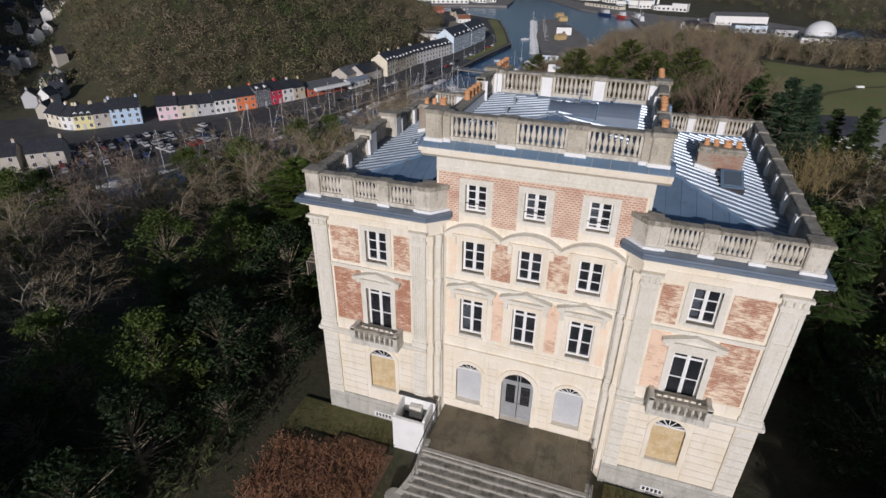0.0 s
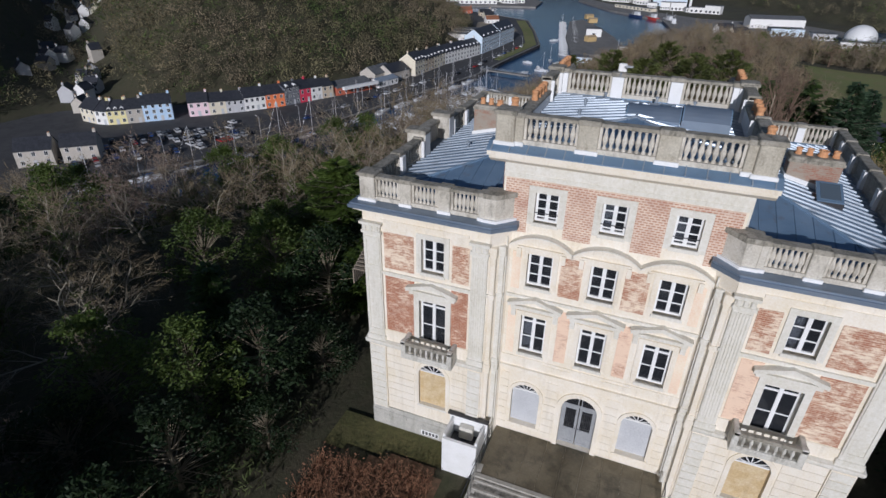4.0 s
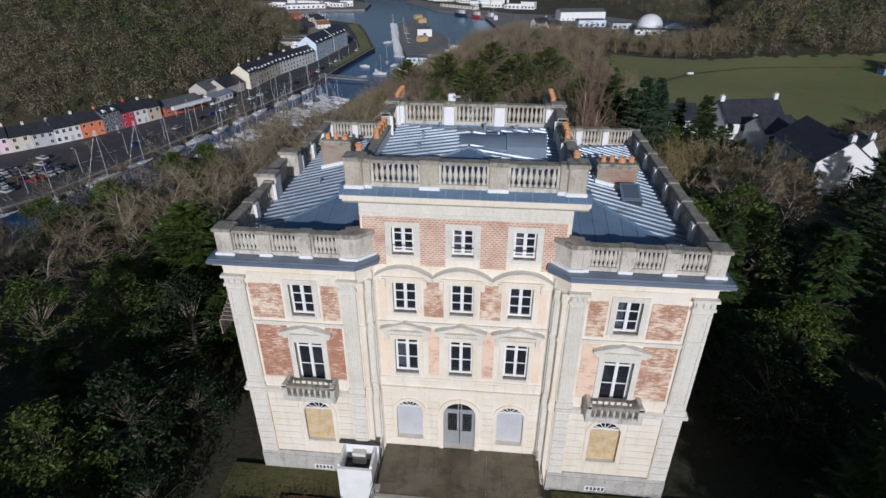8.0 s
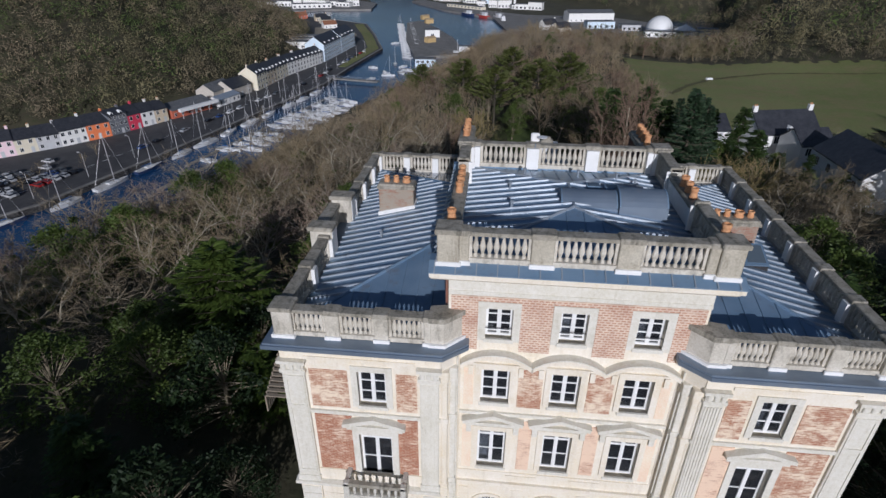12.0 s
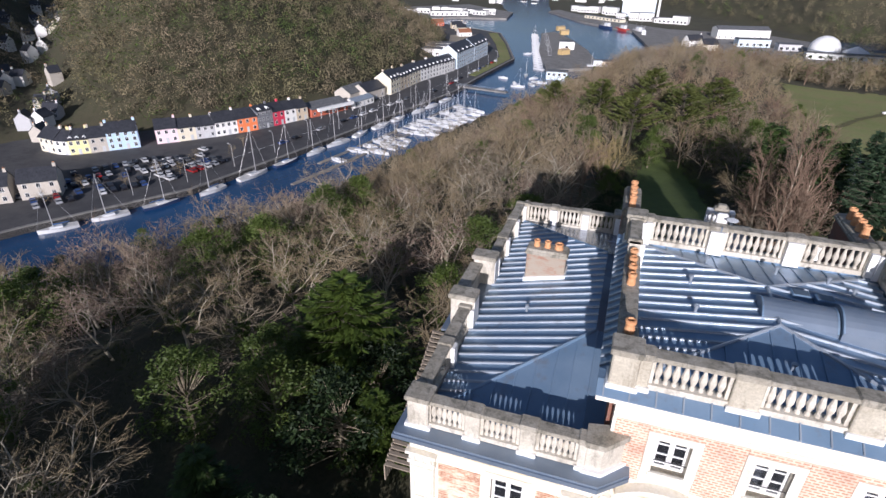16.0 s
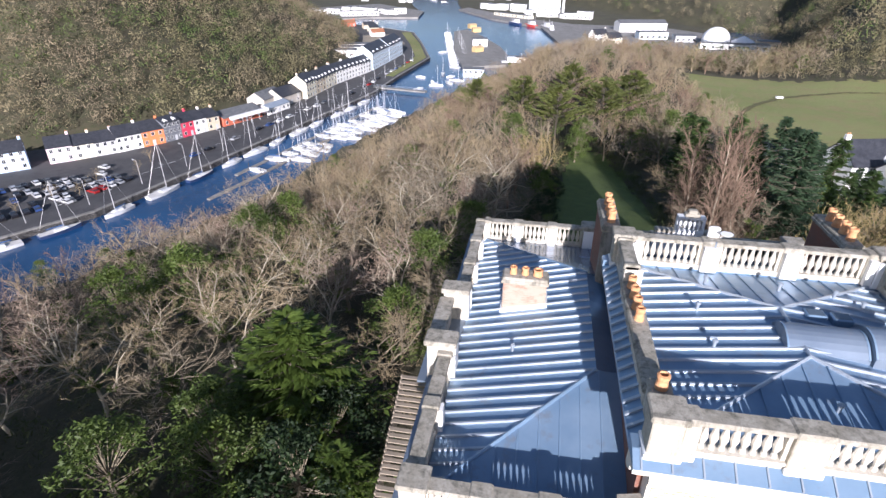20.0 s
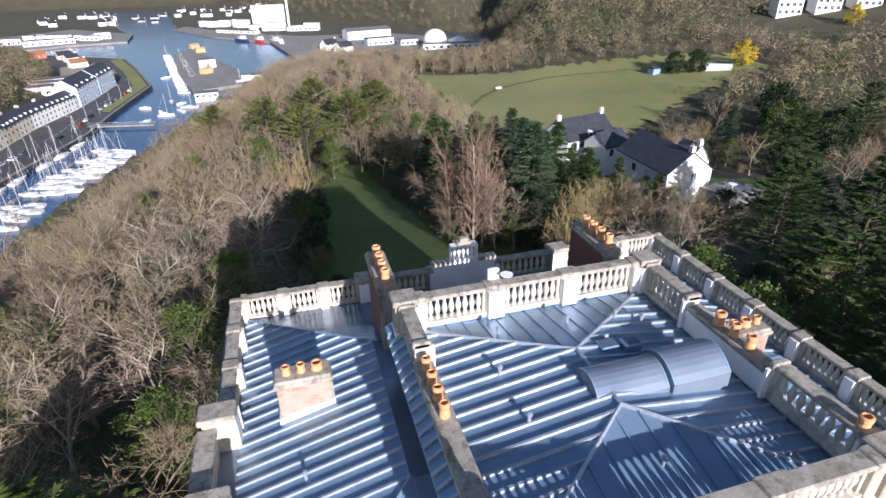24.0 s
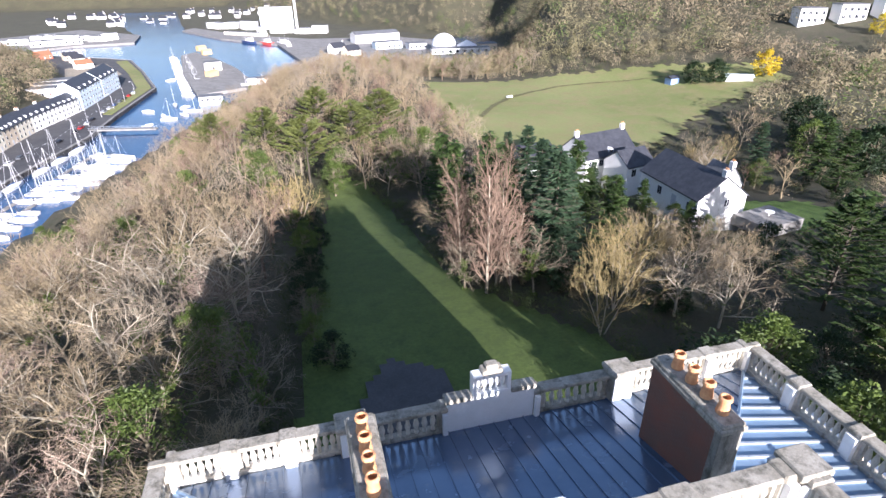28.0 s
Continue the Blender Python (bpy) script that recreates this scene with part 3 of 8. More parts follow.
def window(u, w, z0, z1, y, rows, curtain=False):
    """A white double casement set back in its opening; rows are heights of the glazing bars as shares."""
    h, yb = z1 - z0, y + 0.20
    at = (u, yb, z0)
    key = ("wf", round(w, 2), round(h, 2), rows)

    def make():
        g = Geo()
        e, s = 0.09, 0.11
        g.box(-w / 2, -w / 2 + e, 0, 0.08, 0, h).box(w / 2 - e, w / 2, 0, 0.08, 0, h).box(-w / 2 + e, w / 2 - e, 0, 0.08, 0, 0.09).box(-w / 2 + e, w / 2 - e, 0, 0.08, h - e, h)
        g.box(-s / 2 - 0.02, s / 2 + 0.02, -0.02, 0.07, 0.09, h - e)
        for k, q in enumerate(rows):
            t = 0.10 if (k == len(rows) - 1 and q > 0.75) else 0.05
            for a, b in ((-w / 2 + e, -s / 2 - 0.02), (s / 2 + 0.02, w / 2 - e)):
                g.box(a, b, 0.005, 0.06, q * h - t / 2, q * h + t / 2)
        return g.mesh("frame", WHITE)

    win = link_part("window", shared(key, make), house, "white double casement with dark panes", at)
    edges = [0.09] + [q * h for q in rows] + [h - 0.06]
    for s in (-1, 1):
        for k, (a, b) in enumerate(zip(edges, edges[1:])):
            pane = shared(("pane", round(w, 2), round(b - a, 2)), lambda: Geo().box(-w / 4 + 0.045, w / 4 - 0.045, 0, 0.008, 0.02, b - a - 0.02).mesh("pane", GLASS))
            o = link_part("pane", pane, win, "", (s * w / 4, 0.03, a))
            o.visible_shadow = False
    sill = shared(("sill", round(w, 2)), lambda: Geo().cbox(-w / 2 - 0.06, w / 2 + 0.06, -0.30, 0.0, -0.14, 0.0, 0.015).mesh("sill", STONE_GREY))
    link_part("sill", sill, win, "", (0, 0, 0))
    if curtain:
        g = Geo()
        n = 14
        pts = [(-w * 0.46 + w * 0.4 * i / n, 0.03 * math.sin(i * 1.9)) for i in range(n + 1)]
        g.prism(pts + [(p[0], p[1] + 0.01) for p in pts[::-1]], "z", 0.1, h * 0.8)
        g.part("curtain", WHITE, win, "pale net curtain", (0, 0.22, 0))
    return win


# turned balusters
BAL = Geo().lathe([(0.075, 0), (0.075, 0.05), (0.045, 0.08), (0.098, 0.22), (0.104, 0.27), (0.06, 0.42), (0.045, 0.50), (0.075, 0.55), (0.075, 0.60)], 8).mesh("baluster", PARAPET)
BALUSTER_SMALL = Geo().lathe([(0.05, 0), (0.05, 0.04), (0.032, 0.07), (0.068, 0.18), (0.07, 0.22), (0.04, 0.36), (0.05, 0.42), (0.05, 0.46)], 8).mesh("baluster", BALCONY)
COLS = (-2.57, 0.0, 2.60)
R3 = (0.26, 0.52)
# central front
holes = [(u - 0.56, u + 0.56, 6.05, 8.10) for u in COLS] + [(u - 0.53, u + 0.53, 9.62, 11.22) for u in COLS] + [(u - 0.47, u + 0.47, 12.66, 13.94) for u in COLS]
holes += [(-0.81, 0.81, 1.0, 4.27), (-3.22, -1.88, 1.62, 4.17), (1.88, 3.22, 1.62, 4.17)]
holed_wall("wall", -4.35, 4.35, -0.8, 15.3, 0.0, 0.45, holes, STONE)
for u in COLS:
    window(u, 1.12, 6.05, 8.10, 0.0, (0.40, 0.80), u < -1)
    window(u, 1.06, 9.62, 11.22, 0.0, (0.33, 0.64))
    window(u, 0.94, 12.66, 13.94, 0.0, (0.16, 0.42, 0.72), u > -1)
    surround(u, 1.12, 6.05, 8.10, 0.0, STONE)
    surround(u, 1.06, 9.62, 11.22, 0.0, STONE)
    surround(u, 0.94, 12.56, 13.94, 0.0, STONE_GREY, None, 0.27, 0.05)
    rail = Geo()
    rail.tube((u - 0.47, 0.06, 13.06), (u + 0.47, 0.06, 13.06), 0.018, 0.018, 6)
    rail.part("guard_rail", IRON, house)
    # pointed hood over the first-floor window
    g = Geo()
    for s in (-1, 1):
        g.prism([(u, 9.14), (u + s * 1.16, 8.78), (u + s * 1.16, 8.62), (u, 8.98)], "y", -0.30, 0.02)
    g.box(u - 1.05, u + 1.05, -0.16, 0.02, 8.44, 8.60)
    g.part("pediment", STONE_GREY, house)
    g = Geo()
    for s in (-1, 1):
        g.prism([(u, 9.17), (u + s * 1.20, 8.80), (u + s * 1.20, 8.775), (u, 9.145)], "y", -0.33, 0.02)
        g.box(u + s * 0.92 - 0.1, u + s * 0.92 + 0.1, -0.13, 0.02, 8.05, 8.44)
    g.part("pediment_flashing", STONE_GREY, house)
    # bowed hood over the second-floor window, running into the next
    a, b = arch_points(2.60, 11.60, 12.10, 16), arch_points(2.60, 11.42, 11.92, 16)
    g, gl = Geo(), Geo()
    g.prism([(u + p[0], p[1]) for p in a] + [(u + p[0], p[1]) for p in b[::-1]], "y", -0.32, 0.02)
    gl.prism([(u + p[0], p[1] + 0.05) for p in a] + [(u + p[0], p[1] + 0.003) for p in a[::-1]], "y", -0.36, 0.02)
    g.part("curved_hood", STONE, house)
    gl.part("hood_flashing", STONE_GREY, house)
    g = Geo()
    for s in (-1, 1):
        g.box(u + s * 0.92 - 0.09, u + s * 0.92 + 0.09, -0.12, 0.02, 11.0, 11.42)
    g.box(u - 1.0, u + 1.0, -0.1, 0.02, 11.44, 11.52)
    g.part("bracket", STONE, house)


def panel(u0, u1, z0, z1, y, mat, name="brick_panel", out=0.035):
    Geo().box(u0, u1, y - out, y + 0.03, z0, z1).part(name, mat, house)


for a, b in ((-4.25, -3.32), (-1.83, -0.75), (0.75, 1.86), (3.35, 4.25)):
    panel(a, b, 12.14, 14.42, 0.0, BRICK)
for u in COLS:
    panel(u - 0.74, u + 0.74, 14.22, 14.42, 0.0, BRICK)
for a, b in ((-1.72, -0.82), (0.82, 1.75)):
    panel(a, b, 9.45, 11.3, 0.0, BRICK_WORN)
    panel(a + 0.2, b - 0.2, 6.0, 8.7, 0.0, BRICK_FAINT)
for a, b in ((-3.75, -3.38), (3.40, 3.75)):
    panel(a, b, 5.9, 8.5, 0.0, PLASTER, "plaster_panel", 0.02)
    panel(a, b, 9.4, 11.2, 0.0, PLASTER, "plaster_panel", 0.02)
# courses and mouldings of the central front
Geo().box(-3.9, 3.9, -0.10, 0.02, 8.98, 9.12).part("string_course", STONE_GREY, house)
Geo().box(-3.9, 3.9, -0.10, 0.02, 4.92, 5.06).box(-3.9, 3.9, -0.17, 0.02, 5.06, 5.20).part("string_course", STONE, house)
Geo().box(-3.9, 3.9, -0.05, 0.02, 5.20, 5.75).part("apron", STONE, house)
for u in (-1.28, 1.30):
    Geo().box(u - 0.62, u + 0.62, -0.09, 0.02, 5.40, 5.62).part("apron_block", STONE, house)
Geo().box(-4.35, 4.35, -0.06, 0.02, 14.46, 14.62).box(-4.35, 4.35, -0.03, 0.02, 14.62, 15.02).part("frieze", STONE_GREY, house)
Geo().prism([(-0.06, 15.02), (-0.30, 15.20), (-0.32, 15.36), (-0.62, 15.42), (-0.62, 15.60), (0.1, 15.60), (0.1, 15.02)], "x", -4.95, 4.95).part("cornice", STONE, house)
for k in range(8):
    z0 = 1.06 + 0.452 * k
    for a, b in ((-3.84, -3.44), (-1.66, -1.1), (1.1, 1.66), (3.44, 3.84)):
        Geo().box(a, b, -0.032, 0.01, z0, z0 + 0.428).part("stone_course", STONE, house)
# boarded side arches and the door
for u in (-2.55, 2.55):
    spandrel(u, 1.34, 3.62, 4.17, 0.0, 0.45, STONE)
    surround(u, 1.34, 1.62, 4.17, 0.0, STONE, 3.62, 0.17)
    Geo().box(u - 0.67, u + 0.67, 0.18, 0.24, 1.58, 3.60).part("shutter_panel", SHUTTER, house, "light grey closing panel")
    fan = Geo()
    for k in range(5):
        a = math.pi * (0.12 + 0.19 * k)
        fan.tube((u, 0.2, 3.60), (u + 0.62 * math.cos(a), 0.2, 3.60 + 0.54 * math.sin(a)), 0.025, 0.025, 4)
    fan.box(u - 0.66, u + 0.66, 0.17, 0.23, 3.60, 3.66)
    fan.part("fanlight", WHITE, house)
    Geo().box(u - 0.67, u + 0.67, 0.25, 0.26, 3.6, 4.17).part("fanlight_pane", GLASS, house)
    Geo().cbox(u - 0.80, u + 0.80, -0.14, 0.2, 1.50, 1.635, 0.02).part("window_ledge", STONE, house)
spandrel(0.0, 1.62, 3.48, 4.27, 0.0, 0.45, STONE)
surround(0.0, 1.62, 1.0, 4.27, 0.0, STONE, 3.48, 0.24, 0.09)
door = link_part("door", Geo().box(-0.81, 0.81, 0.26, 0.30, 3.38, 3.46).box(-0.81, -0.74, 0.24, 0.32, 1.0, 4.27).box(0.74, 0.81, 0.24, 0.32, 1.0, 4.27).mesh("door", DOOR_GREY), house, "grey double door with iron grilles")
for s in (-1, 1):
    g = Geo()
    for a, b, c, d in ((0.02, 0.14, 1.0, 3.38), (0.62, 0.74, 1.0, 3.38), (0.14, 0.62, 1.0, 1.16), (0.14, 0.62, 1.82, 2.0), (0.14, 0.62, 3.24, 3.38), (0.0, 0.74, 3.46, 3.52), (0.05, 0.10, 3.52, 4.2)):
        g.box(min(s * a, s * b), max(s * a, s * b), 0.27, 0.32, c, d)
    g.box(min(s * 0.14, s * 0.62), max(s * 0.14, s * 0.62), 0.29, 0.31, 1.16, 1.82)
    g.part("leaf", DOOR_GREY, door)
    g = Geo()
    for k in range(5):
        g.tube((s * (0.19 + 0.095 * k), 0.28, 2.0), (s * (0.19 + 0.095 * k), 0.28, 3.24), 0.014, 0.014, 5)
    for z in (2.15, 2.62, 3.09):
        g.tube((s * 0.14, 0.275, z), (s * 0.62, 0.275, z), 0.014, 0.014, 5)
    for k in range(12):
        a = 2 * math.pi * k / 12
        g.tube((s * 0.38 + 0.17 * math.cos(a), 0.27, 2.62 + 0.3 * math.sin(a)), (s * 0.38 + 0.17 * math.cos(a + 0.524), 0.27, 2.62 + 0.3 * math.sin(a + 0.524)), 0.016, 0.016, 5)
    g.part("grille", IRON, door, "black wrought-iron grille")
    Geo().box(min(s * 0.14, s * 0.62), max(s * 0.14, s * 0.62), 0.30, 0.31, 2.0, 3.24).box(min(s * 0.1, s * 0.74), max(s * 0.1, s * 0.74), 0.29, 0.30, 3.52, 4.25).part("pane", GLASS, door)
    Geo().lathe([(0.0, 0.0), (0.035, 0.01), (0.035, 0.03), (0.0, 0.045)], 8, (s * 0.08, 0.25, 2.05)).part("knob", IRON, door)
# pavilions
YP = -0.7
for s in (-1, 1):
    U = 7.1 * s
    lo, hi = (min(4.55 * s, 10.45 * s), max(4.55 * s, 10.45 * s))
    ph = [(U - 0.72, U + 0.72, 1.66, 4.36), (U - 0.65, U + 0.65, 5.40, 8.10), (U - 0.53, U + 0.53, 9.62, 11.28)]
    holed_wall("wall", lo, hi, -1.2, 12.15, YP, -0.25, ph, STONE)
    # slanted inner corner of the pavilion
    Geo().prism([(4.552 * s, YP + 0.004), (3.85 * s, 0.02), (3.85 * s, 0.4), (4.545 * s, 0.4), (4.545 * s, YP + 0.01)], "z", -1.2, 12.15).part("canted_corner", STONE, house)
    for k, (d, w) in enumerate(((0.22, 0.20), (0.62, 0.22))):
        cx, cy = 4.55 * s - 0.70 * s * d, YP + 0.72 * d
        for z0, z1, e in ((5.2, 11.05, 0.0), (0.0, 4.9, 0.0), (4.9, 5.35, 0.07), (5.35, 5.6, 0.04), (11.05, 11.5, 0.05), (9.0, 9.2, 0.05)):
            Geo().cbox(cx - w / 2 - e, cx + w / 2 + e, cy - 0.14 - e, cy + 0.1, z0, z1, 0.02).part("colonnette", STONE_GREY if k else STONE, house)
    window(U, 1.30, 5.40, 8.10, YP, (0.46, 0.86), False)
    window(U, 1.06, 9.62, 11.28, YP, (0.33, 0.64), s > 0)
    surround(U, 1.30, 5.40, 8.10, YP, STONE_GREY, None, 0.26, 0.09)
    surround(U, 1.06, 9.55, 11.28, YP, STONE_GREY, None, 0.24, 0.06)
    spandrel(U, 1.44, 3.72, 4.36, YP, -0.25, STONE)
    surround(U, 1.44, 1.66, 4.36, YP, STONE, 3.72, 0.20, 0.05)
    Geo().box(U - 0.72, U + 0.72, YP + 0.16, YP + 0.20, 1.62, 3.70).part("boarding", PLYWOOD, house, "weathered plywood board")
    fan = Geo()
    for k in range(5):
        a = math.pi * (0.12 + 0.19 * k)
        fan.tube((U, YP + 0.2, 3.70), (U + 0.66 * math.cos(a), YP + 0.2, 3.70 + 0.60 * math.sin(a)), 0.025, 0.025, 4)
    fan.box(U - 0.72, U + 0.72, YP + 0.16, YP + 0.24, 3.70, 3.77)
    fan.part("fanlight", WHITE, house)
    Geo().box(U - 0.72, U + 0.72, YP + 0.25, YP + 0.26, 3.7, 4.36).part("fanlight_pane", GLASS, house)
    Geo().cbox(U - 0.8, U + 0.8, YP - 0.08, YP + 0.2, 1.56, 1.675, 0.02).part("window_ledge", STONE_GREY, house)
    # balcony
    balc = link_part("balcony", Geo().cbox(U - 1.28, U + 1.28, YP - 0.86, YP, 5.16, 5.34, 0.03).mesh("balcony", BALCONY), house, "stone balcony with turned balusters")
    for q in (-0.85, 0.85):
        Geo().prism([(YP, 5.16), (YP - 0.6, 5.16), (YP - 0.5, 4.95), (YP, 4.6)], "x", U + q - 0.12, U + q + 0.12).part("corbel", BALCONY, balc)
    Geo().cbox(U - 1.26, U + 1.26, YP - 0.84, YP - 0.66, 5.34, 5.44, 0.02).part("base_rail", BALCONY, balc)
    Geo().cbox(U - 1.28, U + 1.28, YP - 0.87, YP - 0.63, 5.98, 6.12, 0.03).part("top_rail", COPING, balc)
    for q in (-1, 1):
        Geo().cbox(U + q * 1.15 - 0.12, U + q * 1.15 + 0.12, YP - 0.87, YP - 0.63, 5.34, 6.14, 0.03).part("post", BALCONY, balc)
        Geo().cbox(U + q * 1.15 - 0.1, U + q * 1.15 + 0.1, YP - 0.66, YP, 5.34, 6.10, 0.03).part("side_wall", BALCONY, balc)
    for k in range(7):
        link_part("baluster", BALUSTER_SMALL, balc, "", pose(U - 0.84 + 0.28 * k, YP - 0.75, 5.44) @ Matrix.Diagonal((1, 1, 1.17, 1)))
    # hood over the balcony window
    g = Geo()
    for q in (-1, 1):
        g.prism([(U, 9.16), (U + q * 1.22, 8.80), (U + q * 1.22, 8.62), (U, 8.98)], "y", YP - 0.32, YP + 0.02)
    g.box(U - 1.1, U + 1.1, YP - 0.18, YP + 0.02, 8.42, 8.62)
    g.prism([(U - 0.98, 8.62), (U + 0.98, 8.62), (U, 8.95)], "y", YP - 0.06, YP + 0.02)
    g.part("pediment", STONE_GREY, house)
    # brick fields between the pilasters and the windows
    for (a, b), m in (((5.42, 6.20), BRICK_WORN), ((8.00, 9.45), BRICK)):
        a, b = sorted((a * s, b * s))
        panel(a, b, 9.42, 11.25, YP, BRICK_WORN)
        mat = BRICK_FAINT if (s > 0 and m is BRICK_WORN) else (BRICK_RED if s < 0 else BRICK_WORN)
        panel(a, b, 5.95, 8.98, YP, mat)
    # pilasters
    for a, b in ((9.58, 10.45), (4.60, 5.30)):
        a, b = sorted((a * s, b * s))
        shaft = Geo().cbox(a, b, YP - 0.12, YP + 0.02, 5.5, 11.1, 0.02)
        if b - a < 0.8:
            for k in range(6):
                Geo().box(a + 0.06 + 0.105 * k, a + 0.115 + 0.105 * k, YP - 0.155, YP - 0.11, 5.75, 10.95).part("flute", STONE_GREY, house)
        else:
            for p, q, z0, z1 in ((a + 0.06, a + 0.17, 5.75, 10.95), (b - 0.17, b - 0.06, 5.75, 10.95), (a + 0.17, b - 0.17, 5.75, 5.9), (a + 0.17, b - 0.17, 9.35, 9.5), (a + 0.17, b - 0.17, 10.8, 10.95)):
                Geo().box(p, q, YP - 0.155, YP - 0.11, z0, z1).part("panel_moulding", STONE_GREY, house)
        shaft.part("pilaster", STONE_GREY, house)
        for k in range(3):
            m = a + (b - a) * (k + 0.5) / 3
            Geo().cbox(m - 0.085, m + 0.085, YP - 0.22, YP - 0.14, 11.28, 11.52, 0.03).part("carving", STONE_GREY, house)
        Geo().cbox(a - 0.06, b + 0.06, YP - 0.20, YP + 0.02, 11.1, 11.25, 0.02).box(a, b, YP - 0.15, YP + 0.02, 11.25, 11.55).box(a - 0.1, b + 0.1, YP - 0.25, YP + 0.02, 11.55, 11.68).part("capital", STONE_GREY, house)
        Geo().cbox(a - 0.05, b + 0.05, YP - 0.17, YP + 0.02, 5.22, 5.52, 0.02).part("pilaster_base", STONE_GREY, house)
        Geo().box(a, b, YP - 0.10, YP + 0.02, 0.7, 4.9).part("pier", STONE, house)
    # belts
    Geo().box(lo, hi, YP - 0.09, YP + 0.02, 9.08, 9.24).part("string_course", STONE_GREY, house)
    Geo().prism([(YP + 0.02, 4.86), (YP - 0.14, 4.92), (YP - 0.24, 5.06), (YP - 0.24, 5.20), (YP + 0.02, 5.26)], "x", lo - 0.16 * (s < 0), hi + 0.16 * (s > 0)).part("string_course", STONE_GREY, house)
    Geo().box(lo, hi, YP - 0.04, YP + 0.02, 5.26, 5.90).part("apron", STONE, house)
    Geo().box(lo, hi, YP - 0.16, YP + 0.02, -1.2, 0.58).prism([(YP + 0.02, 0.58), (YP - 0.18, 0.58), (YP - 0.08, 0.74), (YP + 0.02, 0.74)], "x", lo, hi).part("plinth", PLINTH, house)
    for row in range(2):
        n = 5 + row
        for i in range(n):
            a, b = lo + (hi - lo) * i / n, lo + (hi - lo) * (i + 1) / n
            Geo().cbox(a + 0.008, b - 0.008, YP - 0.195, YP - 0.15, 0.03 + 0.27 * row, 0.285 + 0.27 * row, 0.01).part("plinth_block", PLINTH, house)
    vent = link_part("cellar_vent", Geo().box(U - 0.55, U + 0.45, YP - 0.22, YP - 0.14, -0.30, 0.02).mesh("cellar_vent", WHITE), house, "white slotted cellar vent")
    for k in range(5):
        Geo().box(U - 0.47 + 0.19 * k, U - 0.35 + 0.19 * k, YP - 0.23, YP - 0.215, -0.24, -0.04).part("slot", IRON, vent)
    # rusticated courses of the ground floor
    for k in range(9):
        z0 = 0.78 + 0.452 * k
        for a, b in ((5.32, 6.1), (8.08, 9.56)):
            a, b = sorted((a * s, b * s))
            if z0 + 0.43 < 4.86:
                Geo().box(a, b, YP - 0.035, YP + 0.01, z0, z0 + 0.425).part("stone_course", STONE, house)
        for a, b in ((9.62, 10.41), (4.64, 5.26)):
            a, b = sorted((a * s, b * s))
            if z0 + 0.43 < 4.86:
                Geo().box(a, b, YP - 0.135, YP - 0.09, z0, z0 + 0.41).part("stone_course", STONE_GREY, house)
    # entablature and gutter
    Geo().box(lo, hi, YP - 0.05, YP + 0.02, 11.70, 12.12).box(lo + 0.9, hi - 0.9, YP - 0.10, YP + 0.02, 11.74, 11.88).part("frieze", STONE, house)
    x1, x0 = 10.45 * s, 4.45 * s
    outline = lambda d: [(x0, YP - d), (x1 + s * d, YP - d), (x1 + s * d, 16.1 + d), (x1 - s * 0.4, 16.1 + d), (x1 - s * 0.4, 0.5), (3.6 * s, 0.5), (3.72 * s - 0.3 * s * d, 0.0 - d * 0.9)]
    for d, z0, z1, m, nm in ((0.12, 12.12, 12.24, STONE, "cornice"), (0.30, 12.24, 12.36, STONE, "cornice"), (0.46, 12.36, 12.52, LEAD, "gutter"), (0.40, 12.52, 12.60, LEAD, "gutter")):
        Geo().prism(outline(d), "z", z0, z1).part(nm, m, house)
# side and rear walls, floors that close the rooms
Geo().box(-10.45, -10.0, -0.25, 16.1, -1.8, 12.5).part("wall", STONE_GREY, house)
Geo().box(10.0, 10.45, -0.25, 16.1, -1.8, 12.5).part("wall", STONE_GREY, house)
Geo().box(-10.0, 10.0, 15.7, 16.1, -2.6, 12.5).part("wall", STONE_GREY, house)
for z in (0.9, 5.3, 9.0):
    Geo().box(-10.0, 10.0, 0.46, 15.7, z - 0.2, z).part("floor_slab", STONE_GREY, house)
Geo().box(-10.0, 10.0, 5.2, 5.35, 1.0, 12.3).part("inner_wall", STONE_GREY, house)
for s in (-1, 1):
    for k in range(2):
        Geo().cbox(10.4 * s - 0.14, 10.4 * s + 0.14, -0.6 + 15.6 * k, 0.3 + 15.6 * k, 5.5, 11.6, 0.03).part("pilaster", STONE_GREY, house)
    Geo().box(10.45 * s - 0.16, 10.45 * s + 0.16, -0.5, 16.0, 4.9, 5.2).part("string_course", STONE_GREY, house)

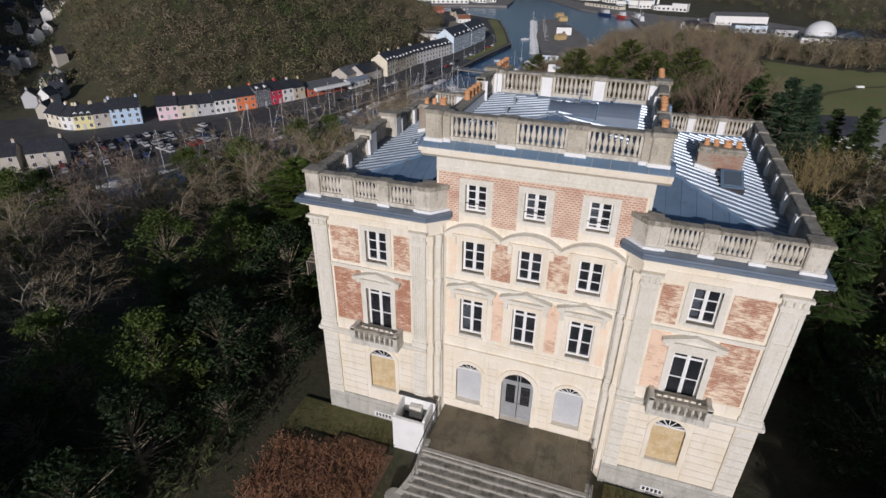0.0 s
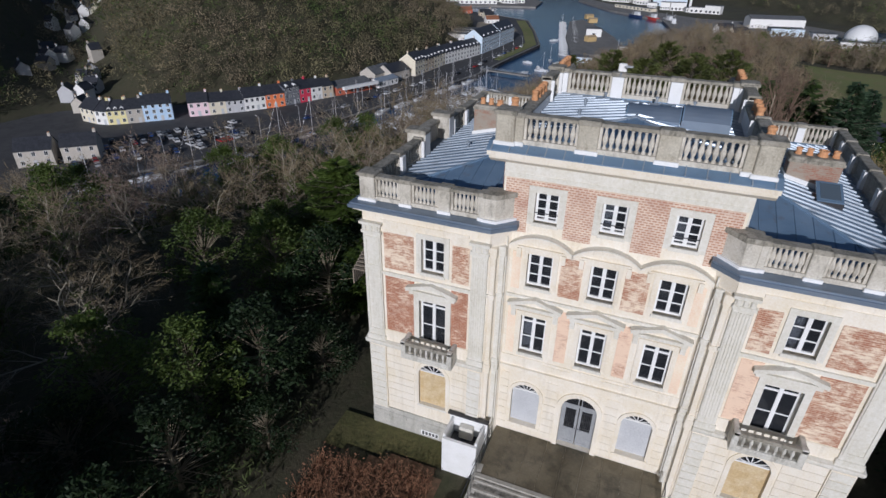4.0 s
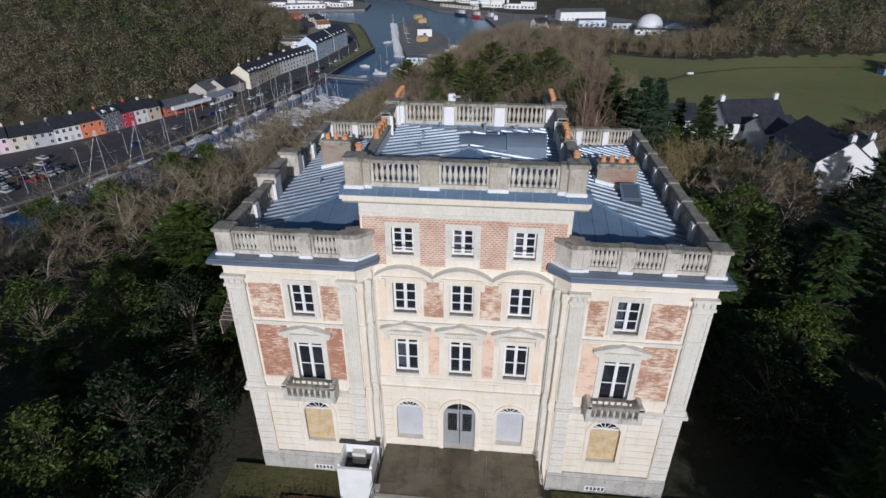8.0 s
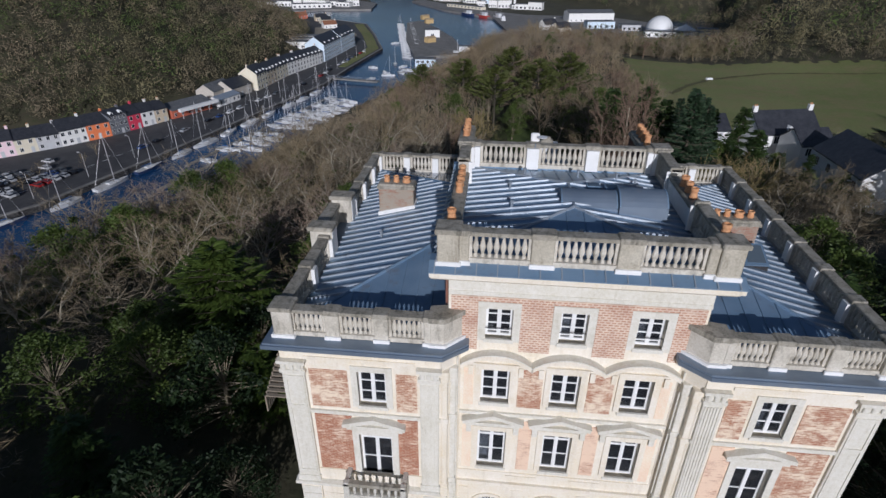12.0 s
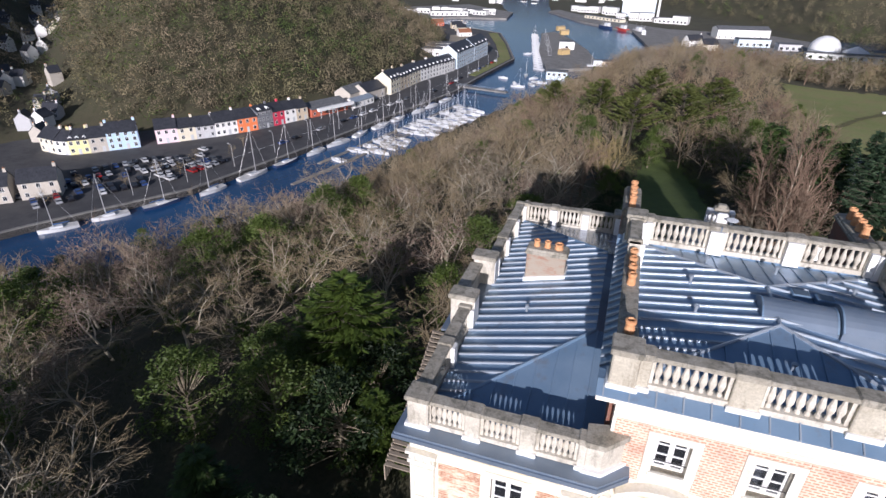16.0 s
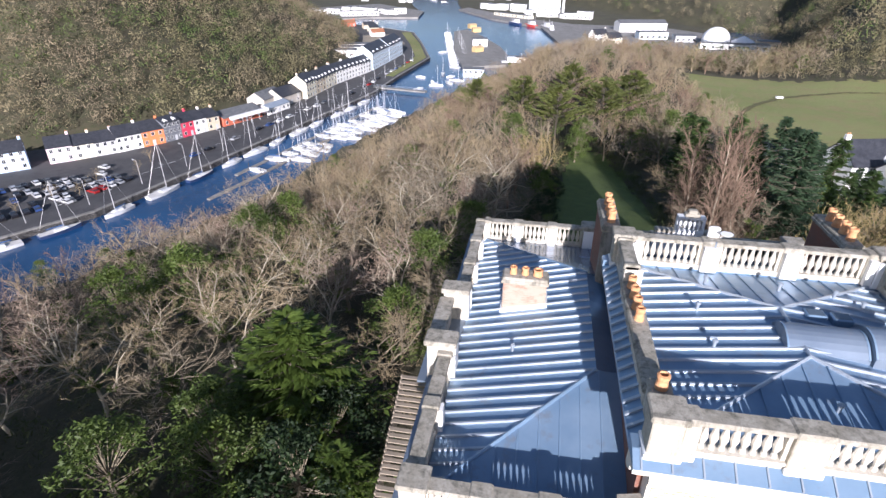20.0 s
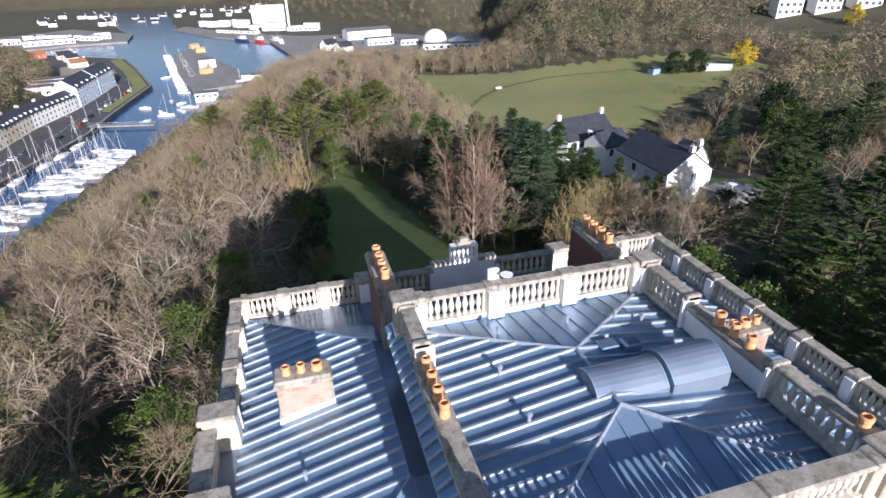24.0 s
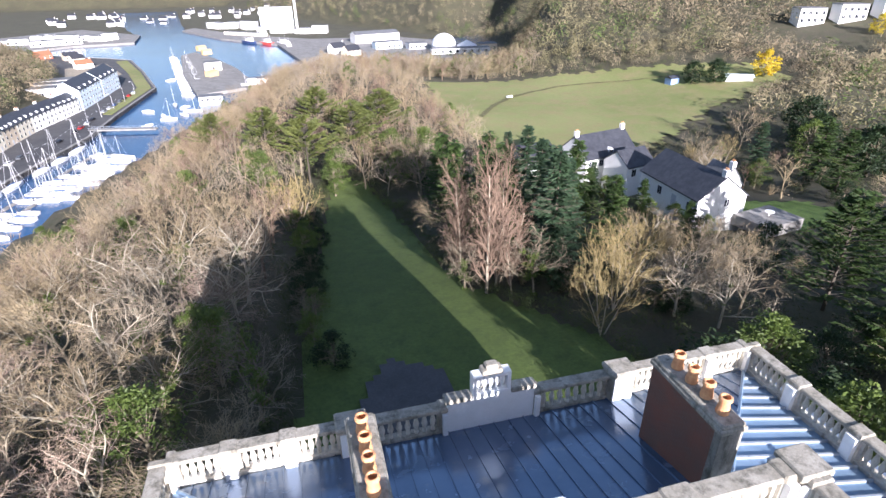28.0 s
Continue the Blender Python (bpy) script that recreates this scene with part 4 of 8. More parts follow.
# ---- parapets ----
def balustrade(p0, p1, z, bays, posts=None, mat=PARAPET, thick=0.34, h=1.15, per=6, wid=0.42, inner=WHITE, tall=0.0, blind=(), flash=False, posts_of=None):
    """A run of balusters between posts from p0 to p1 in plan; posts come at both ends and between bays."""
    a, b = Vector((*p0, 0)), Vector((*p1, 0))
    L = (b - a).length
    turn = math.degrees(math.atan2(b.y - a.y, b.x - a.x))
    base = link_part("balustrade", Geo().box(0, L, -thick / 2, thick / 2, 0, 0.18).mesh("balustrade", mat), house, "weathered stone balustrade", pose(a.x, a.y, z, 0, 0, turn))
    Geo().cbox(0, L, -thick / 2 - 0.06, thick / 2 + 0.06, h - 0.14, h - 0.02, 0.03).part("coping", COPING, base, "lichen-stained coping")
    step = L / bays
    for k in range(bays + 1):
        c = k * step
        w = wid / 2
        x0, x1 = max(0, c - w), min(L, c + w)
        Geo().cbox(x0, x1, -thick / 2 - 0.05, thick / 2 + 0.05, 0, h - 0.14, 0.03).part("post", posts_of or mat, base)
        Geo().box(x0 + 0.03, x1 - 0.03, thick / 2 + 0.05, thick / 2 + (0.20 if inner is WHITE else 0.065), 0.02, h - 0.16).part("post_face", inner, base)
        if flash:
            Geo().cbox(max(0, x0 - 0.05), min(L, x1 + 0.05), -thick / 2 - 0.13, -thick / 2 - 0.03, -0.04, 0.11, 0.02).part("post_flashing", WHITE, base)
        Geo().cbox(max(0, x0 - 0.05), min(L, x1 + 0.05), -thick / 2 - 0.10, thick / 2 + 0.10, h - 0.14, h + 0.03 + tall, 0.04).part("post_cap", COPING, base)
        if k < bays:
            if k in blind:
                Geo().box(c + w, c + step - w, -0.1, 0.1, 0.2, h - 0.2).part("blind_panel", mat, base)
                continue
            run = step - 2 * w
            for side in (c + w, c + step - w - 0.10):
                Geo().box(side, side + 0.10, -0.1, 0.1, 0.18, h - 0.14).part("half_post", mat, base)
            for i in range(per):
                link_part("baluster", BAL, base, "", pose(c + w + 0.10 + (run - 0.2) * (i + 0.5) / per, 0, 0.18, 0, 0, 0) @ Matrix.Diagonal((1, 1, (h - 0.32) / 0.6, 1)))
    return base


ZP, ZA = 12.62, 15.86
for s in (-1, 1):
    a, b = ((-10.15, -4.9) if s < 0 else (4.9, 10.15))
    balustrade((a, -0.40), (b, -0.40), ZP, 3, per=6, wid=0.5, inner=PARAPET, flash=True)
    # faceted end at the inner corner, heavy corner block outside
    Geo().prism([(4.9 * s, -0.62), (4.45 * s, -0.62), (3.85 * s, -0.02), (3.95 * s, 0.25), (4.9 * s, 0.0)], "z", ZP, ZP + 1.12).part("canted_block", PARAPET, house)
    Geo().prism([(4.98 * s, -0.70), (4.40 * s, -0.70), (3.75 * s, -0.04), (3.88 * s, 0.33), (4.98 * s, 0.08)], "z", ZP + 1.0, ZP + 1.2).part("coping", COPING, house)
    Geo().prism([(5.0 * s, -0.74), (4.40 * s, -0.74), (3.72 * s, -0.04), (3.9 * s, 0.3), (5.0 * s, 0.1)], "z", ZP - 0.02, ZP + 0.10).part("flashing", WHITE, house)
    g = Geo().cbox(10.2 * s - 0.36, 10.2 * s + 0.36, -0.68, 0.02, ZP, ZP + 1.12, 0.05)
    g.part("corner_block", PARAPET, house)
    Geo().cbox(10.2 * s - 0.43, 10.2 * s + 0.43, -0.75, 0.09, ZP + 1.1, ZP + 1.24, 0.04).part("coping", COPING, house)
    Geo().cbox(10.2 * s - 0.44, 10.2 * s + 0.44, -0.76, 0.0, ZP - 0.02, ZP + 0.10, 0.03).part("flashing", WHITE, house)
balustrade((10.28, 0.0), (10.28, 16.0), ZP, 7, per=7, wid=0.42)
balustrade((-10.28, 5.0), (-10.28, 0.0), ZP, 2, per=6, wid=0.42)
balustrade((-10.28, 16.0), (-10.28, 9.2), ZP, 3, per=7, wid=0.42)
# break in the side parapet with two heavy blocks
for y in (5.35, 8.75):
    Geo().cbox(-10.95, -9.95, y - 0.35, y + 0.35, ZP - 0.3, ZP + 1.32, 0.05).part("parapet_block", PARAPET, house)
    Geo().cbox(-11.05, -9.9, y - 0.42, y + 0.42, ZP + 1.32, ZP + 1.50, 0.05).part("coping", COPING, house)
    Geo().box(-9.95, -9.93, y - 0.33, y + 0.33, ZP + 0.1, ZP + 1.25).part("post_face", WHITE, house)
Geo().cbox(-11.0, -10.6, 5.7, 8.4, ZP - 0.3, ZP + 1.0, 0.05).part("parapet_wall", PARAPET, house)
Geo().cbox(-11.08, -10.5, 5.7, 8.4, ZP + 1.0, ZP + 1.16, 0.04).part("coping", COPING, house)
Geo().box(-11.3, -10.4, 4.9, 9.2, ZP - 0.35, ZP - 0.25).part("gutter", LEAD, house)
Geo().box(-10.6, -9.98, 5.7, 8.4, ZP - 0.3, ZP + 0.09).part("gutter", LEAD, house)
# rear parapet
balustrade((-4.9, 16.0), (-10.1, 16.0), ZP, 3, per=5, wid=0.42)
balustrade((10.1, 16.0), (4.9, 16.0), ZP, 3, per=5, wid=0.42)
balustrade((-1.6, 15.95), (-4.5, 15.95), ZP, 1, per=8, wid=0.45, mat=COPING)
balustrade((4.5, 15.95), (1.4, 15.95), ZP, 1, per=8, wid=0.45, mat=COPING)
for u in (-4.7, 4.7):
    Geo().cbox(u - 0.42, u + 0.42, 15.55, 16.25, ZP, ZP + 1.2, 0.05).part("parapet_block", COPING, house)
    Geo().cbox(u - 0.5, u + 0.5, 15.48, 16.32, ZP + 1.2, ZP + 1.36, 0.05).part("coping", COPING, house)
    Geo().box(u - 0.38, u + 0.38, 15.53, 15.55, ZP + 0.1, ZP + 1.1).part("post_face", WHITE, house)
crest = link_part("crest", Geo().box(-1.62, 1.42, 15.75, 16.1, ZP, ZP + 1.31).mesh("crest", WHITE), house, "white ornamental crest of the rear parapet")
Geo().cbox(-1.68, -0.78, 15.7, 16.15, ZP + 1.31, ZP + 1.46, 0.04).cbox(0.58, 1.48, 15.7, 16.15, ZP + 1.31, ZP + 1.46, 0.04).part("coping", COPING, crest)
Geo().cbox(-0.75, 0.55, 15.72, 16.12, ZP + 1.31, ZP + 1.51, 0.03).cbox(-0.75, 0.55, 15.72, 16.12, ZP + 2.08, ZP + 2.22, 0.03).box(-0.75, -0.62, 15.75, 16.1, ZP + 1.51, ZP + 2.08).box(0.42, 0.55, 15.75, 16.1, ZP + 1.51, ZP + 2.08).part("crest_frame", WHITE, crest)
for k in range(5):
    link_part("baluster", shared("crest_bal", lambda: Geo().lathe([(0.06, 0), (0.05, 0.06), (0.1, 0.22), (0.1, 0.32), (0.05, 0.48), (0.06, 0.57)], 8).mesh("baluster", WHITE)), crest, "", (-0.5 + 0.2 * k, 15.92, ZP + 1.51))
Geo().box(-0.62, 0.42, 16.02, 16.06, ZP + 1.51, ZP + 2.08).part("crest_back", PARAPET, crest)
Geo().cbox(-0.45, 0.25, 15.7, 16.14, ZP + 2.22, ZP + 2.38, 0.04).cbox(-0.32, 0.12, 15.75, 16.1, ZP + 2.38, ZP + 2.54, 0.05).part("crest_top", COPING, crest)
# attic parapet
balustrade((-4.05, -0.10), (4.05, -0.10), ZA, 3, per=8, wid=0.72, inner=PARAPET, thick=0.36, flash=True, posts_of=LICHEN)
balustrade((4.0, 8.85), (-4.0, 8.85), ZA, 3, per=8, wid=0.60, thick=0.34)
for s in (-1, 1):
    for y, w in ((-0.1, 0.36), (8.85, 0.34)):
        Geo().cbox(4.35 * s - w, 4.35 * s + w, y - w, y + w, ZA, ZA + 1.1, 0.04).part("corner_block", LICHEN, house)
        Geo().cbox(4.35 * s - w - 0.07, 4.35 * s + w + 0.07, y - w - 0.07, y + w + 0.07, ZA + 1.1, ZA + 1.25, 0.04).part("coping", COPING, house)
        Geo().cbox(4.35 * s - w - 0.06, 4.35 * s + w + 0.06, y - w - 0.06, y + w + 0.02, ZA - 0.04, ZA + 0.10, 0.03).part("flashing", WHITE, house)
    p, q = ((4.35, 0.3), (4.35, 3.0)) if s > 0 else ((-4.35, 3.0), (-4.35, 0.3))
    if s > 0:
        balustrade(p, q, ZA, 1, per=8, wid=0.3)
        balustrade((4.35, 6.2), (4.35, 8.5), ZA, 1, per=7, wid=0.3)
    else:
        balustrade((-4.35, 8.5), (-4.35, 6.4), ZA, 1, per=6, wid=0.3)
    for a, b, top in (((0.25, 1.15, 0.87), (1.15, 6.4, 0.44)) if s < 0 else ((3.0, 6.2, 0.72),)):
        Geo().cbox(4.35 * s - 0.22, 4.35 * s + 0.22, a, b, ZA, ZA + top, 0.04).part("parapet_wall", PARAPET, house)
        Geo().cbox(4.35 * s - 0.28, 4.35 * s + 0.28, a, b, ZA + top, ZA + top + 0.14, 0.05).part("coping", COPING, house)
        Geo().box(min(4.12 * s, 4.10 * s), max(4.12 * s, 4.10 * s), a, b, ZA, ZA + top - 0.04).part("wall_face", WHITE, house)
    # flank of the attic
    # left flank in dark brick, right flank in grey stone
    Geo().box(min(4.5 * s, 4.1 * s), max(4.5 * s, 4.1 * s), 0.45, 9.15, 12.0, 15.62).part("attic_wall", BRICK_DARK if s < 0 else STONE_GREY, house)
    Geo().prism([(4.95 * s, 15.45), (4.95 * s, 15.60), (4.55 * s, 15.90), (4.2 * s, 15.90), (4.2 * s, 15.45)], "y", 0.0, 9.45).part("eave", ZINC, house)
    for k in range(22):
        y = 0.15 + 0.43 * k
        Geo().prism([(4.97 * s, 15.60), (4.97 * s, 15.68), (4.55 * s, 15.98), (4.55 * s, 15.90)], "y", y, y + 0.09).part("batten", ZINC_PALE, house)
Geo().box(-4.1, 4.1, 8.75, 9.15, 12.0, 15.62).part("attic_wall", STONE_GREY, house)
Geo().prism([(9.45, 15.45), (9.45, 15.60), (9.1, 15.90), (8.7, 15.90), (8.7, 15.45)], "x", -4.95, 4.95).part("eave", ZINC, house)
Geo().prism([(-0.66, 15.60), (-0.66, 15.64), (-0.25, 15.88), (0.2, 15.88), (0.2, 15.60)], "x", -4.97, 4.97).part("eave", ZINC, house)
for k in range(15):
    u = -4.8 + 0.68 * k
    Geo().prism([(-0.67, 15.64), (-0.67, 15.68), (-0.25, 15.92), (-0.25, 15.88)], "x", u, u + 0.04).part("seam", ZINC_PALE, house)


# ---- zinc roofs: sheets between raised battens ----
def sheet_roof(corners, along, count, batten=True, bw=0.07, bh=0.06, mat=ZINC, trim=ZINC_PALE):
    """Splits a flat sloping outline into strips and lays battens over the joints. along: the way that battens run, in plan."""
    P = [Vector(c) for c in corners]
    n = (P[1] - P[0]).cross(P[2] - P[0]).normalized()
    if n.z < 0:
        n = -n
    d = Vector((along[0], along[1], 0))
    d.z = -(n.x * d.x + n.y * d.y) / n.z
    d.normalize()
    w = n.cross(d).normalized()
    us = [(p - P[0]).dot(w) for p in P]
    lo, hi = min(us), max(us)

    def cut(c):
        hits = []
        for i in range(len(P)):
            a, b = us[i], us[(i + 1) % len(P)]
            if (a - c) * (b - c) <= 0 and abs(a - b) > 1e-6:
                t = (c - a) / (b - a)
                hits.append((P[i] + (P[(i + 1) % len(P)] - P[i]) * t - P[0]).dot(d))
        return (min(hits), max(hits)) if hits else (0, 0)

    at = lambda u, v, lift: P[0] + w * u + d * v + n * lift
    for k in range(count):
        a, b = lo + (hi - lo) * k / count, lo + (hi - lo) * (k + 1) / count
        mids = sorted({a + 1e-4, b - 1e-4, *[u for u in us if a < u < b]})
        ends = [cut(m) for m in mids]
        top = [at(m, e[0], 0.0) for m, e in zip(mids, ends)] + [at(m, e[1], 0.0) for m, e in list(zip(mids, ends))[::-1]]
        low = [p - Vector((0, 0, 0.12)) for p in top]
        q = len(top)
        Geo().add(top + low, [tuple(range(q)), tuple(range(2 * q - 1, q - 1, -1))] + [(i, (i + 1) % q, q + (i + 1) % q, q + i) for i in range(q)]).part("roof_sheet", mat, house)
        if k and batten:
            e = cut(a)
            if e[1] - e[0] > 0.15:
                g = Geo()
                p = [at(a - bw / 2, e[0], 0.0), at(a + bw / 2, e[0], 0.0), at(a + bw / 2, e[1], 0.0), at(a - bw / 2, e[1], 0.0)]
                t = [at(a - bw / 2.8, e[0], bh), at(a + bw / 2.8, e[0], bh), at(a + bw / 2.8, e[1], bh), at(a - bw / 2.8, e[1], bh)]
                g.add(p + t, [(4, 5, 6, 7), (0, 1, 5, 4), (1, 2, 6, 5), (2, 3, 7, 6), (3, 0, 4, 7)]).part("batten", trim, house)


E0, E1, XR, XE = 12.70, 13.95, 5.2, 10.05
for s in (-1, 1):
    sheet_roof([(XE * s, 0.0, E0), (XE * s, 15.75, E0), (XR * s, 11.0, E1), (XR * s, 4.7, E1)], (1, 0), 30, bw=0.10, bh=0.07)
    sheet_roof([(XE * s, -0.05, E0), (XR * s, 4.68, E1), (4.5 * s, 4.68, E1), (4.5 * s, -0.05, E0)], (0, 1), 9, bw=0.05, bh=0.04, trim=ZINC)
    sheet_roof([(XR * s, 4.7, E1), (XR * s, 11.0, E1), (4.5 * s, 11.0, E1 - 0.25), (4.5 * s, 4.7, E1 - 0.25)], (1, 0), 6, batten=False)
    for a, b in (((XE, 0.0, E0), (XR, 4.7, E1)), ((XE, 15.75, E0), (XR, 11.0, E1))):
        Geo().tube((a[0] * s, a[1], a[2] + 0.03), (b[0] * s, b[1], b[2] + 0.03), 0.06, 0.06, 6, cap=True).part("hip_roll", ZINC, house)
# the rear slopes take a darker, smoother zinc than the sides
sheet_roof([(-XE, 15.78, E0), (XE, 15.78, E0), (XR, 11.0, E1), (-XR, 11.0, E1)], (0, 1), 38, bw=0.04, bh=0.045, mat=ZINC_GLOSSY, trim=ZINC_GLOSSY)
sheet_roof([(-4.5, 11.0, E1), (4.5, 11.0, E1), (4.5, 9.1, E1), (-4.5, 9.1, E1)], (0, 1), 17, bw=0.04, bh=0.045, mat=ZINC_GLOSSY, trim=ZINC_GLOSSY)
# attic roof
AE, AR = 15.80, 16.40
sheet_roof([(-4.12, 0.15, AE), (0, 3.3, AR), (0, 5.6, AR), (-4.12, 8.65, AE)], (1, 0), 17, bw=0.10, bh=0.07)
sheet_roof([(4.12, 0.15, AE), (0, 3.3, AR), (0, 5.6, AR), (4.12, 8.65, AE)], (1, 0), 17, bw=0.10, bh=0.07)
sheet_roof([(-4.12, 0.13, AE), (4.12, 0.13, AE), (0, 3.28, AR)], (0, 1), 13, bw=0.05, bh=0.05, trim=ZINC)
sheet_roof([(-4.12, 8.67, AE), (4.12, 8.67, AE), (0, 5.62, AR)], (0, 1), 15, bw=0.04, bh=0.045, trim=ZINC)
for a, b in (((-4.12, 0.15, AE), (0, 3.3, AR)), ((4.12, 0.15, AE), (0, 3.3, AR)), ((-4.12, 8.65, AE), (0, 5.6, AR)), ((4.12, 8.65, AE), (0, 5.6, AR)), ((0, 3.3, AR), (0, 5.6, AR))):
    Geo().tube((a[0], a[1], a[2] + 0.03), (b[0], b[1], b[2] + 0.03), 0.055, 0.055, 6, cap=True).part("hip_roll", ZINC_PALE, house)
# vaulted lantern on the attic roof, its two lengths slipped a little
for u0, u1, z, y0, y1 in ((-0.45, 1.65, 16.72, 3.55, 4.95), (1.68, 3.45, 16.86, 3.45, 4.95)):
    arc = [(y0 + (y1 - y0) * i / 10, z - 0.42 * ((i - 5) / 5) ** 2) for i in range(11)]
    lantern = link_part("roof_lantern", Geo().prism(arc + [(y1, z - 0.45), (y1, 15.85), (y0, 15.85), (y0, z - 0.45)], "x", u0, u1).mesh("roof_lantern", LEAD), house, "vaulted zinc lantern")
    arc2 = [(p[0], p[1] + 0.015) for p in arc]
    for e in (u0, u1 - 0.05):
        Geo().prism(arc2 + [(p[0], p[1] - 0.02) for p in arc[::-1]], "x", e, e + 0.05).part("seam", ZINC, lantern)
    Geo().box(u0 + 0.1, u1 - 0.1, y1, y1 + 0.015, z - 0.75, z - 0.5).part("lantern_pane", GLASS_SKY, lantern)
for u, y in ((1.0, 5.6), (1.7, 5.5)):
    Geo().cbox(u - 0.28, u + 0.28, y - 0.22, y + 0.22, 16.1, 16.42, 0.03).part("skylight_frame", ZINC, house)
    Geo().box(u - 0.23, u + 0.23, y - 0.17, y + 0.17, 16.42, 16.43).part("skylight_pane", GLASS_SKY, house)
sk = link_part("roof_skylight", Geo().cbox(7.35, 8.45, 5.05, 5.95, 12.9, 13.42, 0.03).mesh("roof_skylight", IRON), house, "propped skylight")
Geo().prism([(4.92, 13.42), (6.02, 13.86), (6.00, 13.92), (4.90, 13.48)], "x", 7.42, 8.38).part("lid", ZINC, sk)
Geo().prism([(5.02, 13.525), (5.90, 13.877), (5.895, 13.89), (5.015, 13.54)], "x", 7.55, 8.28).part("pane", GLASS_SKY, sk)
# vent pipes
PIPE = Geo().lathe([(0.05, 0), (0.05, 0.26), (0.085, 0.27), (0.085, 0.33), (0.02, 0.36)], 10).mesh("vent_pipe", ZINC_PALE)
for x, y, z in ((-2.3, 3.7, 16.05), (-2.35, 5.6, 16.05), (-1.7, 7.4, 16.0), (0.6, 7.3, 16.05), (2.2, 7.1, 16.05), (-8.0, 6.1, 13.2), (0.1, 1.6, 16.0), (2.9, 6.7, 15.95)):
    link_part("vent_pipe", PIPE, house, "", (x, y, z))


def chimney(x0, x1, y0, y1, z0, z1, pots, mat, cap=0.22, flash=True):
    """pots: places, height and radius of the terracotta pots."""
    stack = link_part("chimney", Geo().cbox(x0, x1, y0, y1, z0, z1, 0.03).mesh("chimney", mat), house, "brick chimney with terracotta pots")
    Geo().cbox(x0 - 0.07, x1 + 0.07, y0 - 0.07, y1 + 0.07, z1 - 0.02, z1 + cap * 0.5, 0.03).cbox(x0 - 0.02, x1 + 0.02, y0 - 0.02, y1 + 0.02, z1 + cap * 0.5, z1 + cap, 0.04).part("cap", COPING, stack)
    if flash and abs(x1) > 5:
        top = lambda x: E1 - (abs(x) - XR) / (XE - XR) * (E1 - E0)
        Geo().prism([(x0 - 0.06, top(x0) - 0.1), (x1 + 0.06, top(x1) - 0.1), (x1 + 0.06, top(x1) + 0.20), (x0 - 0.06, top(x0) + 0.20)], "y", y0 - 0.06, y1 + 0.06).part("flashing", WHITE, stack)
    else:
        Geo().cbox(x0 - 0.015, x1 + 0.015, y0 - 0.02, y0 + 0.22, z0, z1 - 0.05, 0.02).part("end_stone", STEP, stack)
    for x, y, h, r in pots:
        prof = [(r * 0.95, 0), (r, 0.05), (r * 0.8, h * 0.55), (r * 0.78, h * 0.75), (r * 0.98, h * 0.8), (r * 0.98, h * 0.95), (r * 0.82, h), (r * 0.66, h), (r * 0.6, h - 0.22)]
        link_part("chimney_pot", shared(("pot", h, r), lambda: Geo().lathe(prof, 14).mesh("chimney_pot", TERRACOTTA)), stack, "orange terracotta pot", (x, y, z1 + cap - 0.01))


chimney(-8.62, -6.9, 8.72, 9.48, 12.9, 14.52, [(-8.25, 9.1, 0.32, 0.15), (-7.78, 9.1, 0.32, 0.15), (-7.28, 9.1, 0.28, 0.2)], BRICK_STACK)
chimney(-4.86, -4.22, 10.6, 13.45, 12.9, 16.2, [(-4.54, 11.05 + 0.6 * k, 0.52, 0.17) for k in range(4)], BRICK_DARK)
chimney(3.95, 4.60, 10.6, 13.45, 12.9, 16.2, [(4.27, 11.05 + 0.6 * k, 0.52, 0.17) for k in range(4)], BRICK_DARK)
chimney(6.4, 8.4, 6.65, 7.5, 12.9, 14.42, [(6.7, 7.08, 0.30, 0.14), (7.12, 7.08, 0.30, 0.14), (7.62, 7.08, 0.28, 0.21), (8.1, 7.08, 0.30, 0.15)], BRICK_STACK)
# pots that stand on the attic parapets
for x, y, r in ((-4.35, 0.78, 0.16), (-4.35, 4.2, 0.15), (-4.35, 4.8, 0.15), (-4.35, 5.4, 0.15), (-4.35, 6.0, 0.15), (4.35, 0.6, 0.16), (4.35, 3.9, 0.15), (4.35, 4.5, 0.15), (4.35, 5.1, 0.17)):
    prof = [(r * 0.95, 0), (r, 0.05), (r * 0.8, 0.25), (r * 0.98, 0.34), (r * 0.98, 0.42), (r * 0.66, 0.44), (r * 0.6, 0.25)]
    link_part("chimney_pot", shared(("ppot", r), lambda: Geo().lathe(prof, 14).mesh("chimney_pot", TERRACOTTA)), house, "orange terracotta pot", (x, y, ZA + (0.85 if x > 0 and y > 3 else (1.0 if x > 0 else (1.0 if y < 1 else 0.57)))))
# aerial box on the rear attic parapet
Geo().cbox(-1.45, -1.05, 9.02, 9.22, ZA + 0.8, ZA + 1.55, 0.05).lathe([(0.0, 0), (0.2, 0.02), (0.22, 0.05)], 14, (-0.95, 8.7, ZA + 1.45)).part("antenna", WHITE, house, "white aerial unit")
Geo().tube((-1.25, 8.6, ZA - 0.1), (-1.25, 8.6, ZA + 1.2), 0.03, 0.03, 8).part("drain_pipe", LEAD, house)
for s in (-1, 1):
    Geo().tube((3.98 * s, -0.22, 1.2), (3.98 * s, -0.22, 11.9), 0.038, 0.038, 8).part("downpipe", STONE_GREY, house)

